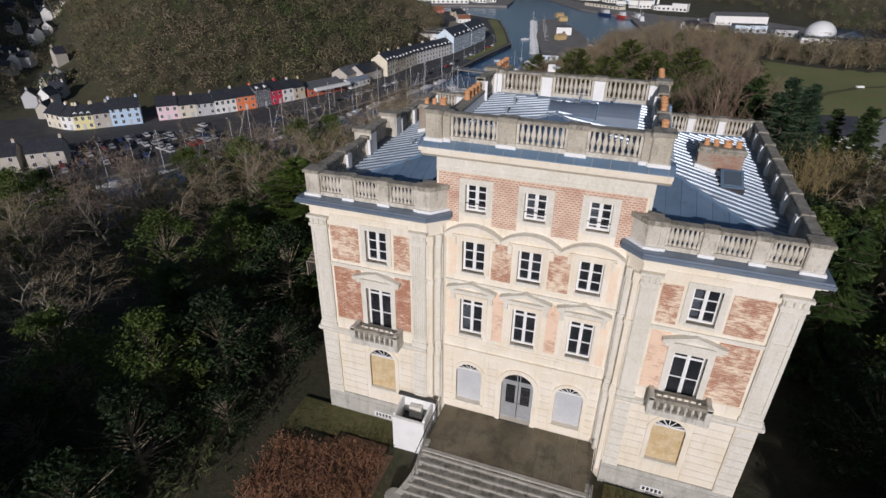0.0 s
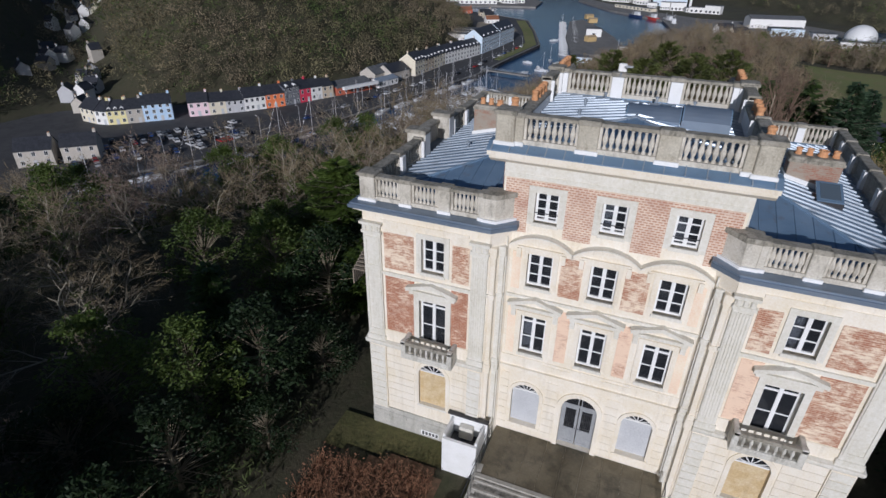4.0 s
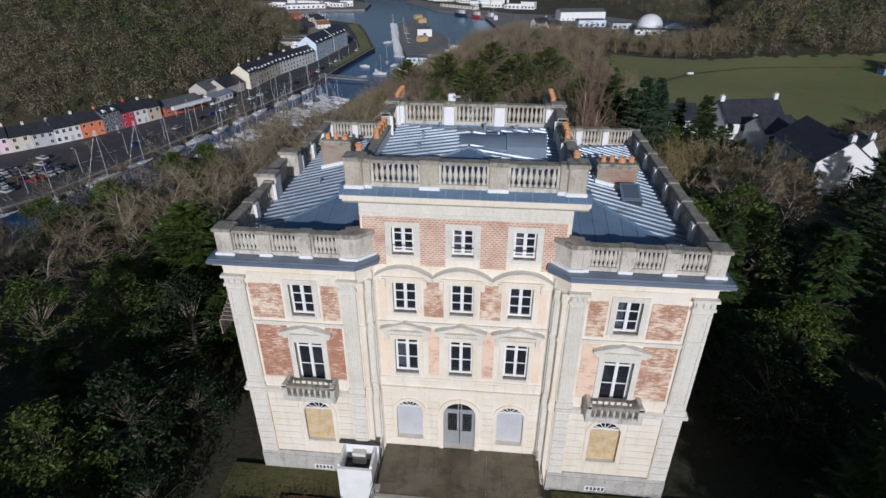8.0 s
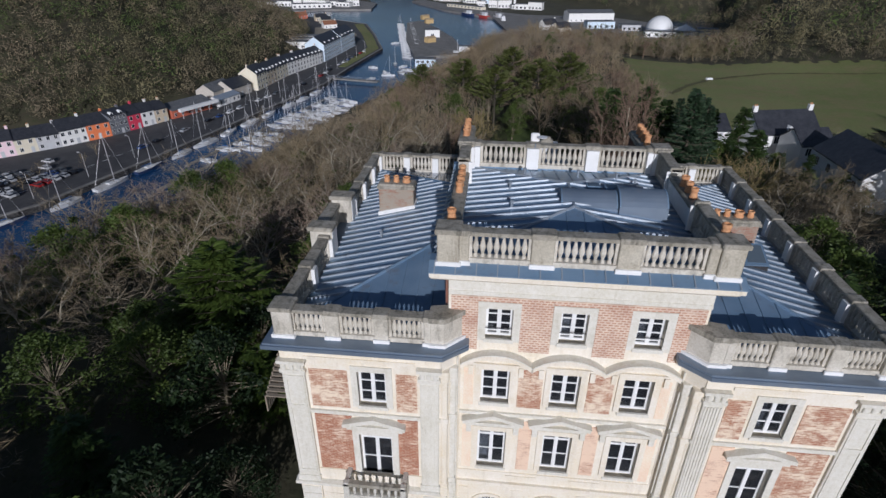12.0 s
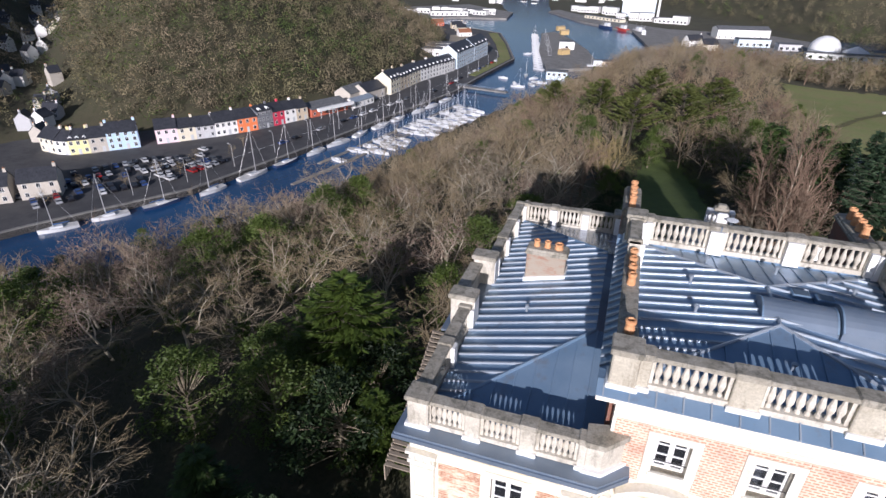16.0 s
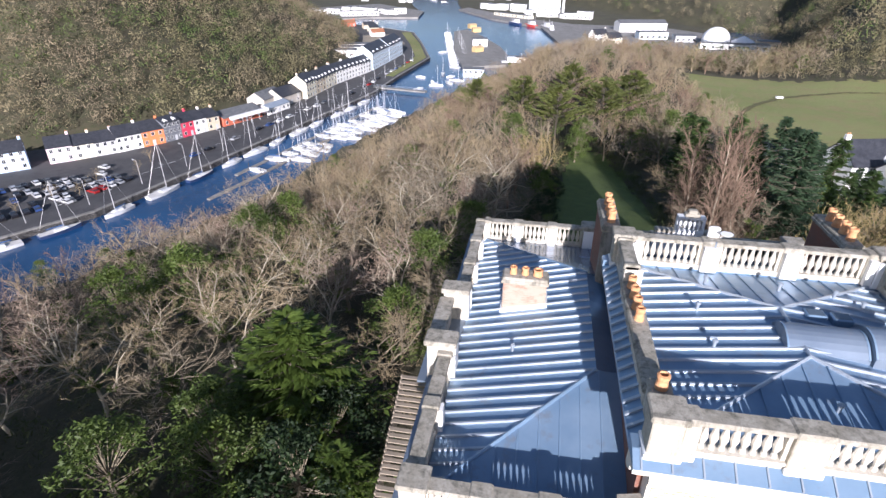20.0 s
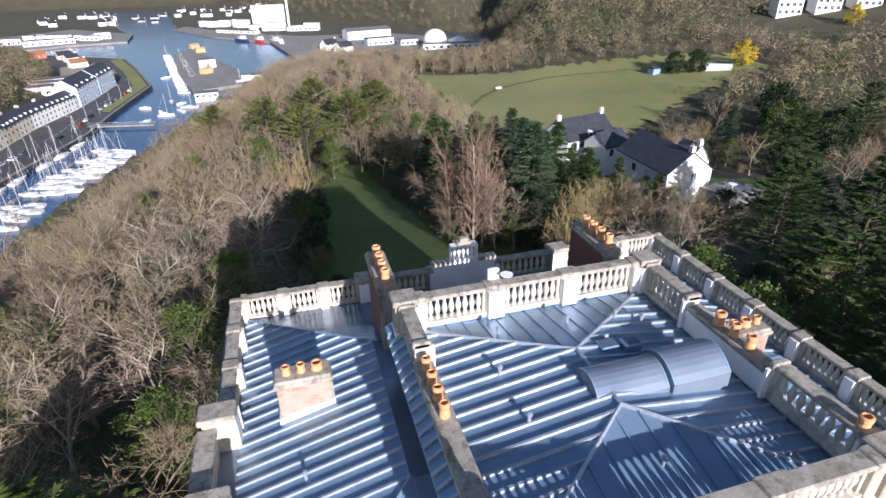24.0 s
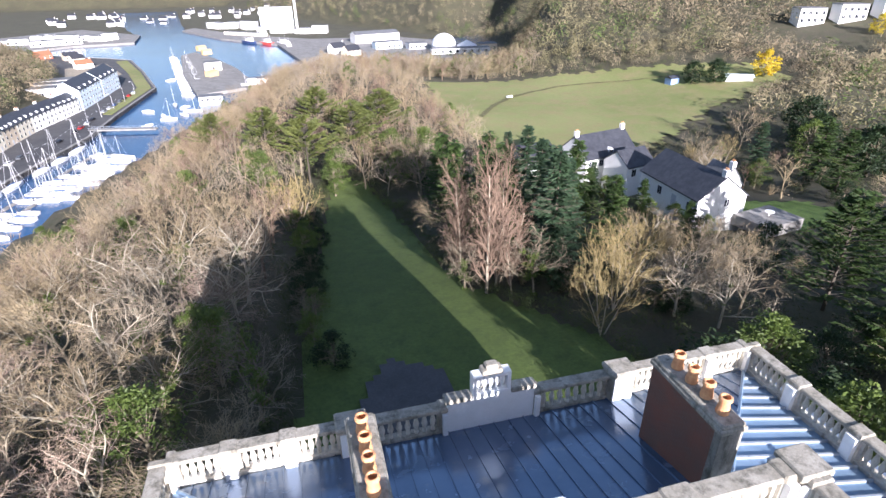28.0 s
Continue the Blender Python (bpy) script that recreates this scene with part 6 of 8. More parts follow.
# evergreens and single trees that stand out, and low hidden ones that shade the lawn
for kind, x, y, k in (("cypress", -20.5, 13.0, 1.0), ("cypress", -16.0, 8.0, 0.55), ("fir", -52, 34, 0.6), ("pine", -4, 112, 1.0), ("pine", 6, 118, 1.05), ("pine", -12, 124, 0.95), ("pine", 0, 140, 1.0), ("pine", 14, 132, 1.0), ("pine", -26, 150, 0.9),
                      ("holly", 13, 112, 1.2), ("holly", 19, 108, 1.3), ("holly", -16, 30, 0.9), ("holly", -13, 25, 0.7), ("holly", -15, 44, 0.7), ("holly", -38, 168, 1.0), ("holly", -30, 180, 1.1),
                      # the trees at x 15-23, y 11-25 are added to cast shade on the lawn
                      ("holly", 47, 66, 0.6), ("spruce", 45.5, 61, 0.5), ("holly", 49.5, 62, 0.5), ("spruce", 48.5, 76, 0.55), ("gold_bush", -7.4, 82.5, 1.15), ("gold_bush", -8.6, 86, 1.0), ("holly", 16.6, 19, 1.05), ("holly", 20, 17, 1.1), ("laurel", 17.8, 24, 1.2), ("holly", 22.5, 25, 1.0), ("spruce", 15.8, 11, 0.8), ("birch", 12.0, 49.5, 1.15), ("birch", 13.6, 51, 1.1), ("birch", 11.0, 55, 1.0), ("rust_tree", 14.6, 48.8, 0.85), ("rust_tree", 12.9, 53.5, 0.9), ("rust_tree", 10.6, 58, 0.85), ("rust_tree", 15.8, 52.5, 0.9), ("ash", 12.2, 62, 0.8), ("ivy_ash", 10.2, 51.5, 0.55), ("spruce", 17.5, 58, 0.95), ("spruce", 34, 74, 0.6), ("spruce", 40, 70, 0.5), ("fir", 44, 76, 0.45), ("spruce", 43, 84, 0.6), ("fir", 46, 88, 0.55), ("holly", 47, 72, 0.55), ("holly", 50, 90, 0.6), ("spruce", 38, 80, 1.0), ("fir", 26, 68, 0.95), ("ivy_ash", 16.5, 47.5, 0.7), ("fir", 19.5, 50, 1.0), ("fir", 22.5, 54, 0.9), ("fir", 24, 60, 0.95), ("spruce", 17, 64, 1.05), ("spruce", 14.5, 70, 1.1), ("spruce", 20, 72, 1.15),
                      ("gold_bush", 19.0, 38.0, 1.0), ("gold_bush", 22.5, 42, 1.1), ("gold_bush", 25.5, 44, 1.05), ("oak", 27.5, 39.5, 0.72), ("ash", 31, 42, 0.74), ("ivy_oak", 26, 46, 0.78), ("oak", 35, 44, 0.72), ("ash", 33.5, 38, 0.68), ("oak", 30, 36.5, 0.62), ("spruce", 30, 56, 0.85), ("holly", 28, 62, 1.0), ("gold_bush", 33, 52, 0.7), ("ash", 36, 57, 0.6),
                      ("spruce", 24, 76, 1.0), ("fir", 30, 82, 1.0), ("spruce", 36, 88, 0.9), ("fir", 33, 98, 0.8), ("oak", 22, 92, 0.95), ("ash", 28, 104, 0.9), ("spruce", 17, 86, 1.05), ("ash", 16, 98, 1.0), ("oak", 21, 116, 0.9), ("ash", 30, 118, 0.95), ("far_rust", 34, 132, 1.0), ("far_rust", 28, 146, 1.0), ("far_oak", 32, 160, 1.0),
                      ("cedar", 40, 26, 1.0), ("cedar", 31, 14, 0.95), ("cedar", 44, 38, 0.85), ("cedar", 27, 2, 0.9), ("spruce", 21, 9, 0.85), ("spruce", 18, -3, 0.7), ("laurel", 17, 4, 1.0), ("laurel", 16, 15, 0.9), ("laurel", 23, 20, 1.1), ("holly", 25, 27, 0.8), ("cedar", 52, 18, 1.0), ("spruce", 60, 30, 1.0),
                      ("cedar", 57, 46, 0.7), ("laurel", 48, 50, 0.9), ("holly", 62, 52, 0.7), ("cedar", 70, 44, 0.9), ("ash", 84, 62, 0.8), ("spruce", 92, 78, 1.0), ("spruce", 100, 90, 1.05), ("fir", 86, 92, 0.9), ("oak", 78, 96, 0.8), ("gold_bush", 72, 100, 0.8), ("ash", 82, 106, 0.8), ("gold_bush", 92, 108, 0.9), ("oak", 68, 106, 0.7),
                      ("holly", 108, 100, 1.3), ("round_oak", 116, 106, 1.3), ("round_oak", 124, 116, 1.4), ("round_oak", 112, 88, 1.3), ("cedar", 130, 96, 1.0), ("ash", 104, 116, 0.9), ("holly", 64, 92, 0.7), ("gold_bush", 66, 84, 0.5),
                      ("round_oak", 136, 178.5, 0.95), ("round_oak", 142.5, 174.5, 1.0), ("mimosa", 160.5, 171.5, 1.1), ("mimosa", 226, 186, 0.9), ("laurel", -14.5, -4.5, 0.5), ("laurel", -17, -8, 0.8), ("laurel", -15, 1.5, 0.6), ("laurel", -19, -14, 0.9), ("laurel", 14.5, -6, 0.5), ("laurel", 20, -12, 0.8)):
    plant(kind, x, y, k, random.uniform(0, 360), None, 0.85 if kind == "cypress" else 1.0)
for k in range(16):
    plant(random.choice(("laurel", "laurel", "ivy_ash", "holly")), random.uniform(-7.5, -3.8), 40 + 3.2 * k, random.uniform(0.4, 0.6), 50 * k)
# unseen conifers added behind the forecourt to shade the ground beside the house
for i in range(20):
    for j in range(6):
        x, y = -92 + 6.0 * i + random.uniform(-1.5, 1.5), -17 - 6.0 * j + random.uniform(-1.5, 1.5)
        if i > 12:
            x, y = x + 42, y - 6
        kind = "spruce" if i in (12, 13) else random.choice(("cedar", "cedar", "spruce", "fir"))
        size = random.uniform(1.05, 1.35) if x < 0 else random.uniform(0.95, 1.2)
        if x < -8 and (j < 1 or (j == 1 and i % 2) or x < -34):
            continue
        plant(kind, x + 1.5 * (i == 12), y, size, random.uniform(0, 360), None, 1.1)
# four more unseen spruces added to darken the right flank with their shadows
for x, y, k in ((19, -24, 1.1), (23, -29, 1.2), (18.5, -33, 1.2), (24, -38, 1.3)):
    plant("spruce", x, y, k, 37.0 * x, None, 1.05)
# thickets that close the ground between the trees on the garden side
for k in range(70):
    x, y = random.uniform(17, 60), random.uniform(-18, 34)
    if math.hypot(x - 50, y - 60) > 12:
        plant(random.choice(("laurel", "shrub", "laurel", "holly")), x, y, random.uniform(0.45, 0.9), random.uniform(0, 360))
for k in range(60):
    x, y = random.uniform(16, 48), random.uniform(40, 110)
    if gap_to(LAWN, np.array([x]), np.array([y]))[0] > 2:
        plant(random.choice(("laurel", "shrub", "shrub")), x, y, random.uniform(0.35, 0.7), random.uniform(0, 360))
for k in range(46):
    x, y = random.uniform(66, 135), random.uniform(40, 112)
    if not (64 < x < 84 and 60 < y < 80):
        plant(random.choice(("laurel", "shrub", "gold_bush", "holly", "far_rust", "far_oak")), x, y, random.uniform(0.4, 0.8), random.uniform(0, 360))


def join_wood(name, kind, spots):
    """All trees of one kind on the lower slope as one mass."""
    V, F, at = [], [], 0
    for me in KINDS[kind][0]:
        co = np.empty(len(me.vertices) * 3)
        me.vertices.foreach_get("co", co)
        co = np.concatenate([co.reshape(-1, 3), np.ones((len(me.vertices), 1))], 1)
        loops = np.empty(len(me.loops), np.int64)
        me.loops.foreach_get("vertex_index", loops)
        size = np.empty(len(me.polygons), np.int64)
        me.polygons.foreach_get("loop_total", size)
        F.append((co, loops, size))
    me = bpy.data.meshes.new(name)
    vs, ls, ss, base = [], [], [], 0
    for m in spots:
        M = np.array(m).T
        for co, loops, size in F:
            vs.append((co @ M)[:, :3])
            ls.append(loops + base)
            ss.append(size)
            base += len(co)
    v, l, z = np.concatenate(vs), np.concatenate(ls), np.concatenate(ss)
    me.vertices.add(len(v))
    me.vertices.foreach_set("co", v.ravel())
    me.loops.add(len(l))
    me.loops.foreach_set("vertex_index", l.astype(np.int32))
    me.polygons.add(len(z))
    me.polygons.foreach_set("loop_start", np.concatenate([[0], np.cumsum(z)[:-1]]).astype(np.int32))
    me.materials.append(KINDS[kind][0][1].materials[0])
    me.update(calc_edges=True)
    return tagged(new(name, me), KINDS[kind][1], "woodland", kind="stuff")


# ---- far woods, each one mass of small sprays ----
def far_wood(name, spots, mat, label, height, blades, seed):
    rng = np.random.default_rng(seed)
    x, y = np.array(spots).T
    z = land(x, y)
    n = len(x)
    h = height * rng.uniform(0.55, 1.3, n)
    w = h * rng.uniform(0.36, 0.62, n)
    i = np.repeat(np.arange(n), blades)
    a, f = rng.uniform(0, 2 * np.pi, n * blades), rng.random(n * blades)
    r = w[i] * np.sqrt(np.clip(1 - (1.55 * f - 0.62) ** 2, 0.05, 1)) * rng.random(n * blades) ** 0.35
    c = np.stack([x[i] + r * np.cos(a), y[i] + r * np.sin(a), z[i] + h[i] * (0.2 + 0.8 * f)], -1)
    face = np.stack([np.cos(a) * r / w[i], np.sin(a) * r / w[i], 1.9 * f - 0.75], -1) + 0.2 * rng.normal(size=c.shape)
    u = np.cross(face, rng.normal(size=c.shape))
    u /= np.linalg.norm(u, axis=1, keepdims=True)
    v = np.cross(u, face)
    v /= np.linalg.norm(v, axis=1, keepdims=True)
    s = (h[i] * 0.05 * rng.uniform(0.5, 1.5, n * blades))[:, None]
    V = np.stack([c - u * s * 1.2, c + v * s * 0.29, c + u * s * 1.6, c - v * s * 0.29], 1).reshape(-1, 3)
    me = bpy.data.meshes.new(name)
    me.vertices.add(len(V))
    me.vertices.foreach_set("co", V.ravel())
    me.loops.add(len(V))
    me.loops.foreach_set("vertex_index", np.arange(len(V), dtype=np.int32))
    me.polygons.add(len(V) // 4)
    me.polygons.foreach_set("loop_start", np.arange(0, len(V), 4, dtype=np.int32))
    me.materials.append(mat)
    me.update(calc_edges=True)
    return tagged(new(name, me), label, "woodland", kind="stuff")


rng = np.random.default_rng(12)
far_brown, far_green = [], []
for x0, x1, y0, y1, step in ((-400, -110, 60, 560, 5.7), (-480, -400, -60, 640, 8.0), (-400, -110, -60, 60, 7.5), (-400, -110, 560, 640, 8.0), (-760, -480, 60, 800, 11), (40, 420, 150, 620, 7.0), (-460, -160, 640, 1300, 13), (-60, 500, 620, 1300, 12), (130, 420, -60, 150, 8.0)):
    X, Y = np.meshgrid(np.arange(x0, x1, step), np.arange(y0, y1, step))
    X, Y = (X + rng.uniform(-0.45, 0.45, X.shape) * step).ravel(), (Y + rng.uniform(-0.45, 0.45, Y.shape) * step).ravel()
    gully = (gap_along(VALE, X, Y) < 24) & (rng.random(X.shape) < 0.8)
    keep = (gap_to(FLAT, X, Y) > 2) & (gap_to(MEADOW, X, Y) > 5) & ~gully & ~((X > 100) & (X < 165) & (Y > 130) & (Y < 215) & (gap_to(MEADOW, X, Y) < 9))
    keep &= ~((X > 38) & (X < 130) & (Y < 250) & (Y < 1.0 * 238) & (X < 0.42 * Y + 12))
    keep &= ~((X > 190) & (X < 270) & (Y > 170) & (Y < 215))
    P = np.stack([X[keep], Y[keep]], -1)
    green = rng.random(len(P)) < 0.17 + 0.1 * (np.sin(P[:, 0] * 0.03) * np.cos(P[:, 1] * 0.025) > 0.4)
    far_brown += P[~green].tolist()
    far_green += P[green].tolist()
FAR_TWIG = foliage("far_twigs", (0.29, 0.232, 0.155), (0.325, 0.265, 0.18), (0.25, 0.20, 0.125), 0.95, 0.25, (0.195, 0.18, 0.085))
FAR_LEAF = foliage("far_evergreen", (0.085, 0.115, 0.035), (0.14, 0.175, 0.05), (0.07, 0.09, 0.03), 0.9, 0.22, (0.09, 0.135, 0.03))
far_wood("far_bare_wood", far_brown, FAR_TWIG, "brown leafless wood on the far hills", 9.5, 104, 3)
far_wood("far_evergreen_wood", far_green, FAR_LEAF, "dark evergreens among the far woods", 10.5, 84, 4)

# undergrowth that closes the ground between the trees
X, Y = rng.uniform(-75, 150, 5200), rng.uniform(-14, 225, 5200)
keep = ~((X > -13.5) & (X < 15) & (Y < 24)) & ~((Y > 130) & (X < 36)) & (gap_to(LAWN, X, Y) > 0.8) & (gap_to(MEADOW, X, Y) > 1.0) & (gap_to(FLAT, X, Y) > 3)
keep &= ~((X > 42) & (X < 68) & (Y > 60) & (Y < 104)) & ~((X > 62) & (X < 86) & (Y > 60) & (Y < 84)) & ~((X > 34) & (X < 46) & (Y > 94) & (Y < 106)) & ~((X > -6.5) & (X < 4) & (Y < 40))
scrub = np.stack([X[keep], Y[keep]], -1).tolist()
SCRUB = foliage("undergrowth", (0.085, 0.085, 0.03), (0.15, 0.12, 0.055), (0.05, 0.065, 0.02), 0.9, 0.25, (0.06, 0.09, 0.022))
far_wood("undergrowth", scrub, SCRUB, "brambles and low bushes under the trees", 2.3, 90, 8)
X, Y = rng.uniform(36, 200, 1500), rng.uniform(150, 268, 1500)
keep = (gap_to(MEADOW, X, Y) > 1.5) & (gap_to(MEADOW, X, Y) < 34) & (gap_to(FLAT, X, Y) > 5)
far_wood("meadow_hedge", np.stack([X[keep], Y[keep]], -1).tolist(), FAR_TWIG, "brown hedge and thicket at the meadow edge", 4.2, 90, 9)
X, Y = rng.uniform(-14, 30, 9000), rng.uniform(16, 112, 9000)
d = gap_to(LAWN, X, Y)
keep = (d > -0.3) & (d < 2.4) & (Y > 24) & ~((X > -7) & (X < 4.5) & (Y < 41))
far_wood("lawn_border", np.stack([X[keep], Y[keep]], -1).tolist(), SCRUB, "low bushes along the edge of the lawn", 1.3, 60, 10)

# ---- front garden ----
sheet("flower_bed", [(-12, -8), (-5.9, -8), (-5.6, -3.2), (-7.5, -2.6), (-11.5, -4.2)], BED, "bed of withered brown plants before the house", "flower bed", 0.10, 0.5, 0.1)
sheet("grass_verge", [(-12.5, -3.6), (-7.6, -2.4), (-6.0, -2.6), (-6.0, -1.0), (-12.5, -1.0)], VERGE, "rough grass along the house wall", "grass", 0.12, 0.4, 0.1)
sheet("grass_verge_east", [(4.6, -3.0), (12.5, -3.4), (12.5, -1.0), (4.6, -1.0)], VERGE, "rough grass below the pavilion wall", "grass", 0.12, 0.4, 0.1)
sheet("drive", [(-14, -24), (14, -24), (13, -8.2), (-13, -8.2)], GRAVEL, "brown gravel forecourt", "drive", 0.08, 1.0, 0.3)
sheet("rear_drive", [(-6, 17), (3.5, 17), (3.2, 36), (-0.5, 39.5), (-3.5, 34)], ASPHALT, "dark tarred path at the edge of the lawn", "drive", 0.36, 0.7, 0.1)
sheet("flower_bed_east", [(5.0, -7.5), (11.5, -7.5), (11.5, -3.2), (5.0, -2.4)], BED, "withered brown bed beside the steps", "flower bed", 0.15, 0.5, 0.1)
rngb = random.Random(3)
tuft = Geo()
for k in range(1100):
    x, y = rngb.uniform(-11.8, -5.8) if k % 2 else rngb.uniform(5.0, 11.2), rngb.uniform(-7.8, -3.2) if k % 2 else rngb.uniform(-7.2, -2.2)
    if y > -3.9 and x < -9:
        continue
    z = ground_z(x, y)
    for i in range(5):
        a = rngb.uniform(0, 2 * math.pi)
        l = rngb.uniform(0.3, 0.75)
        tip = (x + l * 0.6 * math.cos(a), y + l * 0.6 * math.sin(a), z + l)
        tuft.add([(x - 0.02, y, z), (x + 0.02, y + 0.01, z), tip], [(0, 1, 2)])
        leaves(rngb, tuft, tip, 0.09, 2, 0.06)
tagged(new("withered_plants", quick_mesh("withered_plants", tuft.v, tuft.f, plain("withered_leaf", (0.26, 0.13, 0.07), 0.9))), "withered brown border plants in the bed", "plants", kind="stuff")


def along(line, s):
    for a, b in zip(line, line[1:]):
        a, b = Vector(a), Vector(b)
        d = (b - a).length
        if s <= d:
            q = (b - a) / d
            return a + q * s, q
        s -= d
    return Vector(line[-1]), (Vector(line[-1]) - Vector(line[-2])).normalized()


# ---- houses ----
PAINTS = {}


def paint(key, col):
    if key not in PAINTS:
        PAINTS[key] = weathered("render_" + key, col, tuple(min(0.9, c * 1.06) for c in col), tuple(c * 0.8 for c in col), 0.35, 0.85, 4.0, 0.3)
    return PAINTS[key]


WIN_DARK = plain("dark_pane", (0.03, 0.035, 0.045), 0.12)
TILE_GREY = weathered("grey_roofing", (0.12, 0.125, 0.13), (0.17, 0.175, 0.18), (0.08, 0.08, 0.085), 0.5, 0.7, 4)


def small_window(parent, x, y, z, w=0.9, h=1.3, turn=0.0):
    f = shared(("town_win", w, h), lambda: Geo().box(-w / 2 - 0.1, w / 2 + 0.1, -0.05, 0.03, -0.1, h + 0.1).mesh("window", WHITE))
    p = shared(("town_pane", w, h), lambda: Geo().box(-w / 2, -0.04, -0.07, -0.04, 0, h).box(0.04, w / 2, -0.07, -0.04, 0, h).mesh("pane", WIN_DARK))
    win = link_part("window", f, parent, "", pose(x, y, z, 0, 0, turn))
    link_part("pane", p, win)


def dwelling(a, b, depth, eaves, ridge, key, col, label, floors=2, cols=3, roof=None, chim=1, z=None, dormers=0, name="town_house", sink=3.0, gable_win=False, front=True):
    """A gabled house on the base line a-b, its front to the right of the way from a to b."""
    a, b = Vector(a), Vector(b)
    w = (b - a).length
    turn = math.degrees(math.atan2(b.y - a.y, b.x - a.x))
    mid = (a + b) / 2
    z = -42.25 if z is None else z
    e = thing(name, label, "house", (mid.x, mid.y, z), turn, "houses of the port")
    mat, r = paint(key, col), roof or SLATE
    h = w / 2
    Geo().prism([(0, -sink), (depth, -sink), (depth, eaves), (depth / 2, ridge), (0, eaves)], "x", -h, h).part("wall", mat, e)
    k = (ridge - eaves) / (depth / 2)
    for s in (0, 1):
        y0, y1 = (-0.35, depth / 2) if s == 0 else (depth + 0.35, depth / 2)
        z0 = eaves - 0.35 * k
        Geo().prism([(y0, z0 + 0.02), (y1, ridge + 0.02), (y1, ridge + 0.24), (y0, z0 + 0.22)], "x", -h - 0.12, h + 0.12).part("roof", r, e)
    for i in range(chim):
        x = (h - 0.5) * (1 if i == 0 else -1)
        c = link_part("chimney", Geo().cbox(x - 0.45, x + 0.45, depth / 2 - 0.35, depth / 2 + 0.35, ridge - 0.7, ridge + 1.1, 0.04).mesh("chimney", mat), e)
        for q in (-0.2, 0.2):
            Geo().lathe([(0.11, 0), (0.09, 0.35)], 8, (x + q, depth / 2, ridge + 1.1)).part("chimney_pot", TERRACOTTA, c)
    if front:
        step = eaves / floors
        for f in range(floors):
            for i in range(cols):
                x = -h + w * (i + 0.5) / cols
                if f == 0 and i == cols // 2:
                    Geo().box(x - 0.55, x + 0.55, -0.06, 0.02, 0.0, 2.15).part("door", SHUTTER, e)
                else:
                    small_window(e, x, 0, f * step + 0.9, min(1.0, w / cols * 0.45), 1.3)
    for i in range(dormers):
        x = -h + w * (i + 0.5) / dormers
        d = link_part("dormer", Geo().prism([(x - 0.6, eaves - 0.1), (x + 0.6, eaves - 0.1), (x + 0.6, eaves + 0.8), (x, eaves + 1.35), (x - 0.6, eaves + 0.8)], "y", 0.25, 2.2).mesh("dormer", WHITE), e)
        Geo().box(x - 0.4, x + 0.4, 0.22, 0.25, eaves, eaves + 0.8).part("pane", WIN_DARK, d)
    if gable_win:
        small_window(e, -h, depth / 2, eaves * 0.55, 0.8, 1.1, -90)
        small_window(e, h, depth * 0.6, eaves * 0.55, 0.8, 1.1, 90)
    return e


def block(x, y, w, d, h, key, col, label, turn=0.0, z=-42.3, rows=1, cols=4, name="port_building"):
    """A flat-roofed building with a roof edge and rows of openings."""
    e = thing(name, label, "building", (x, y, z), turn, "buildings of the port")
    Geo().box(-w / 2, w / 2, -d / 2, d / 2, -3, h).part("wall", paint(key, col), e)
    Geo().box(-w / 2 - 0.2, w / 2 + 0.2, -d / 2 - 0.2, d / 2 + 0.2, h, h + 0.35).part("roof", TILE_GREY if h < 12 else paint("white", (0.78, 0.78, 0.77)), e)
    for r in range(rows):
        for c in range(cols):
            small_window(e, -w / 2 + w * (c + 0.5) / cols, -d / 2, 1.0 + r * (h - 0.5) / rows, min(2.2, w / cols * 0.5), min(2.0, h / rows * 0.45))
    return e


row_a = [(-215.2, 130.1), (-206.0, 129.0), (-200.7, 130.0), (-195.5, 134.5), (-191.5, 139.0), (-184.0, 146.7)]
for (a, b), (key, col, fl, nc, ev, rd, txt) in zip(zip(row_a, row_a[1:]), (
        ("cream", (0.72, 0.66, 0.52), 2, 3, 5.6, 8.8, "cream rendered house on the quay"), ("white", (0.80, 0.79, 0.76), 2, 2, 5.4, 8.6, "white gabled house on the quay"), ("yellow", (0.78, 0.70, 0.36), 2, 3, 5.6, 8.6, "pale yellow house with dormers"),
        ("stone", (0.50, 0.46, 0.40), 2, 2, 5.8, 8.8, "grey stone house on the quay"), ("blue", (0.50, 0.66, 0.84), 3, 4, 6.8, 9.8, "light blue house on the quay"))):
    dwelling(a, b, 8.5, ev, rd, key, col, txt, fl, nc, chim=2, dormers=3 if key == "yellow" else 0)
row_b = [(-180.8, 152.0), (-175.0, 157.6), (-170.6, 162.8), (-165.6, 168.3), (-160.4, 176.0), (-155.6, 183.2), (-152.6, 190.4), (-150.4, 196.0), (-147.8, 201.4), (-145.2, 206.8)]
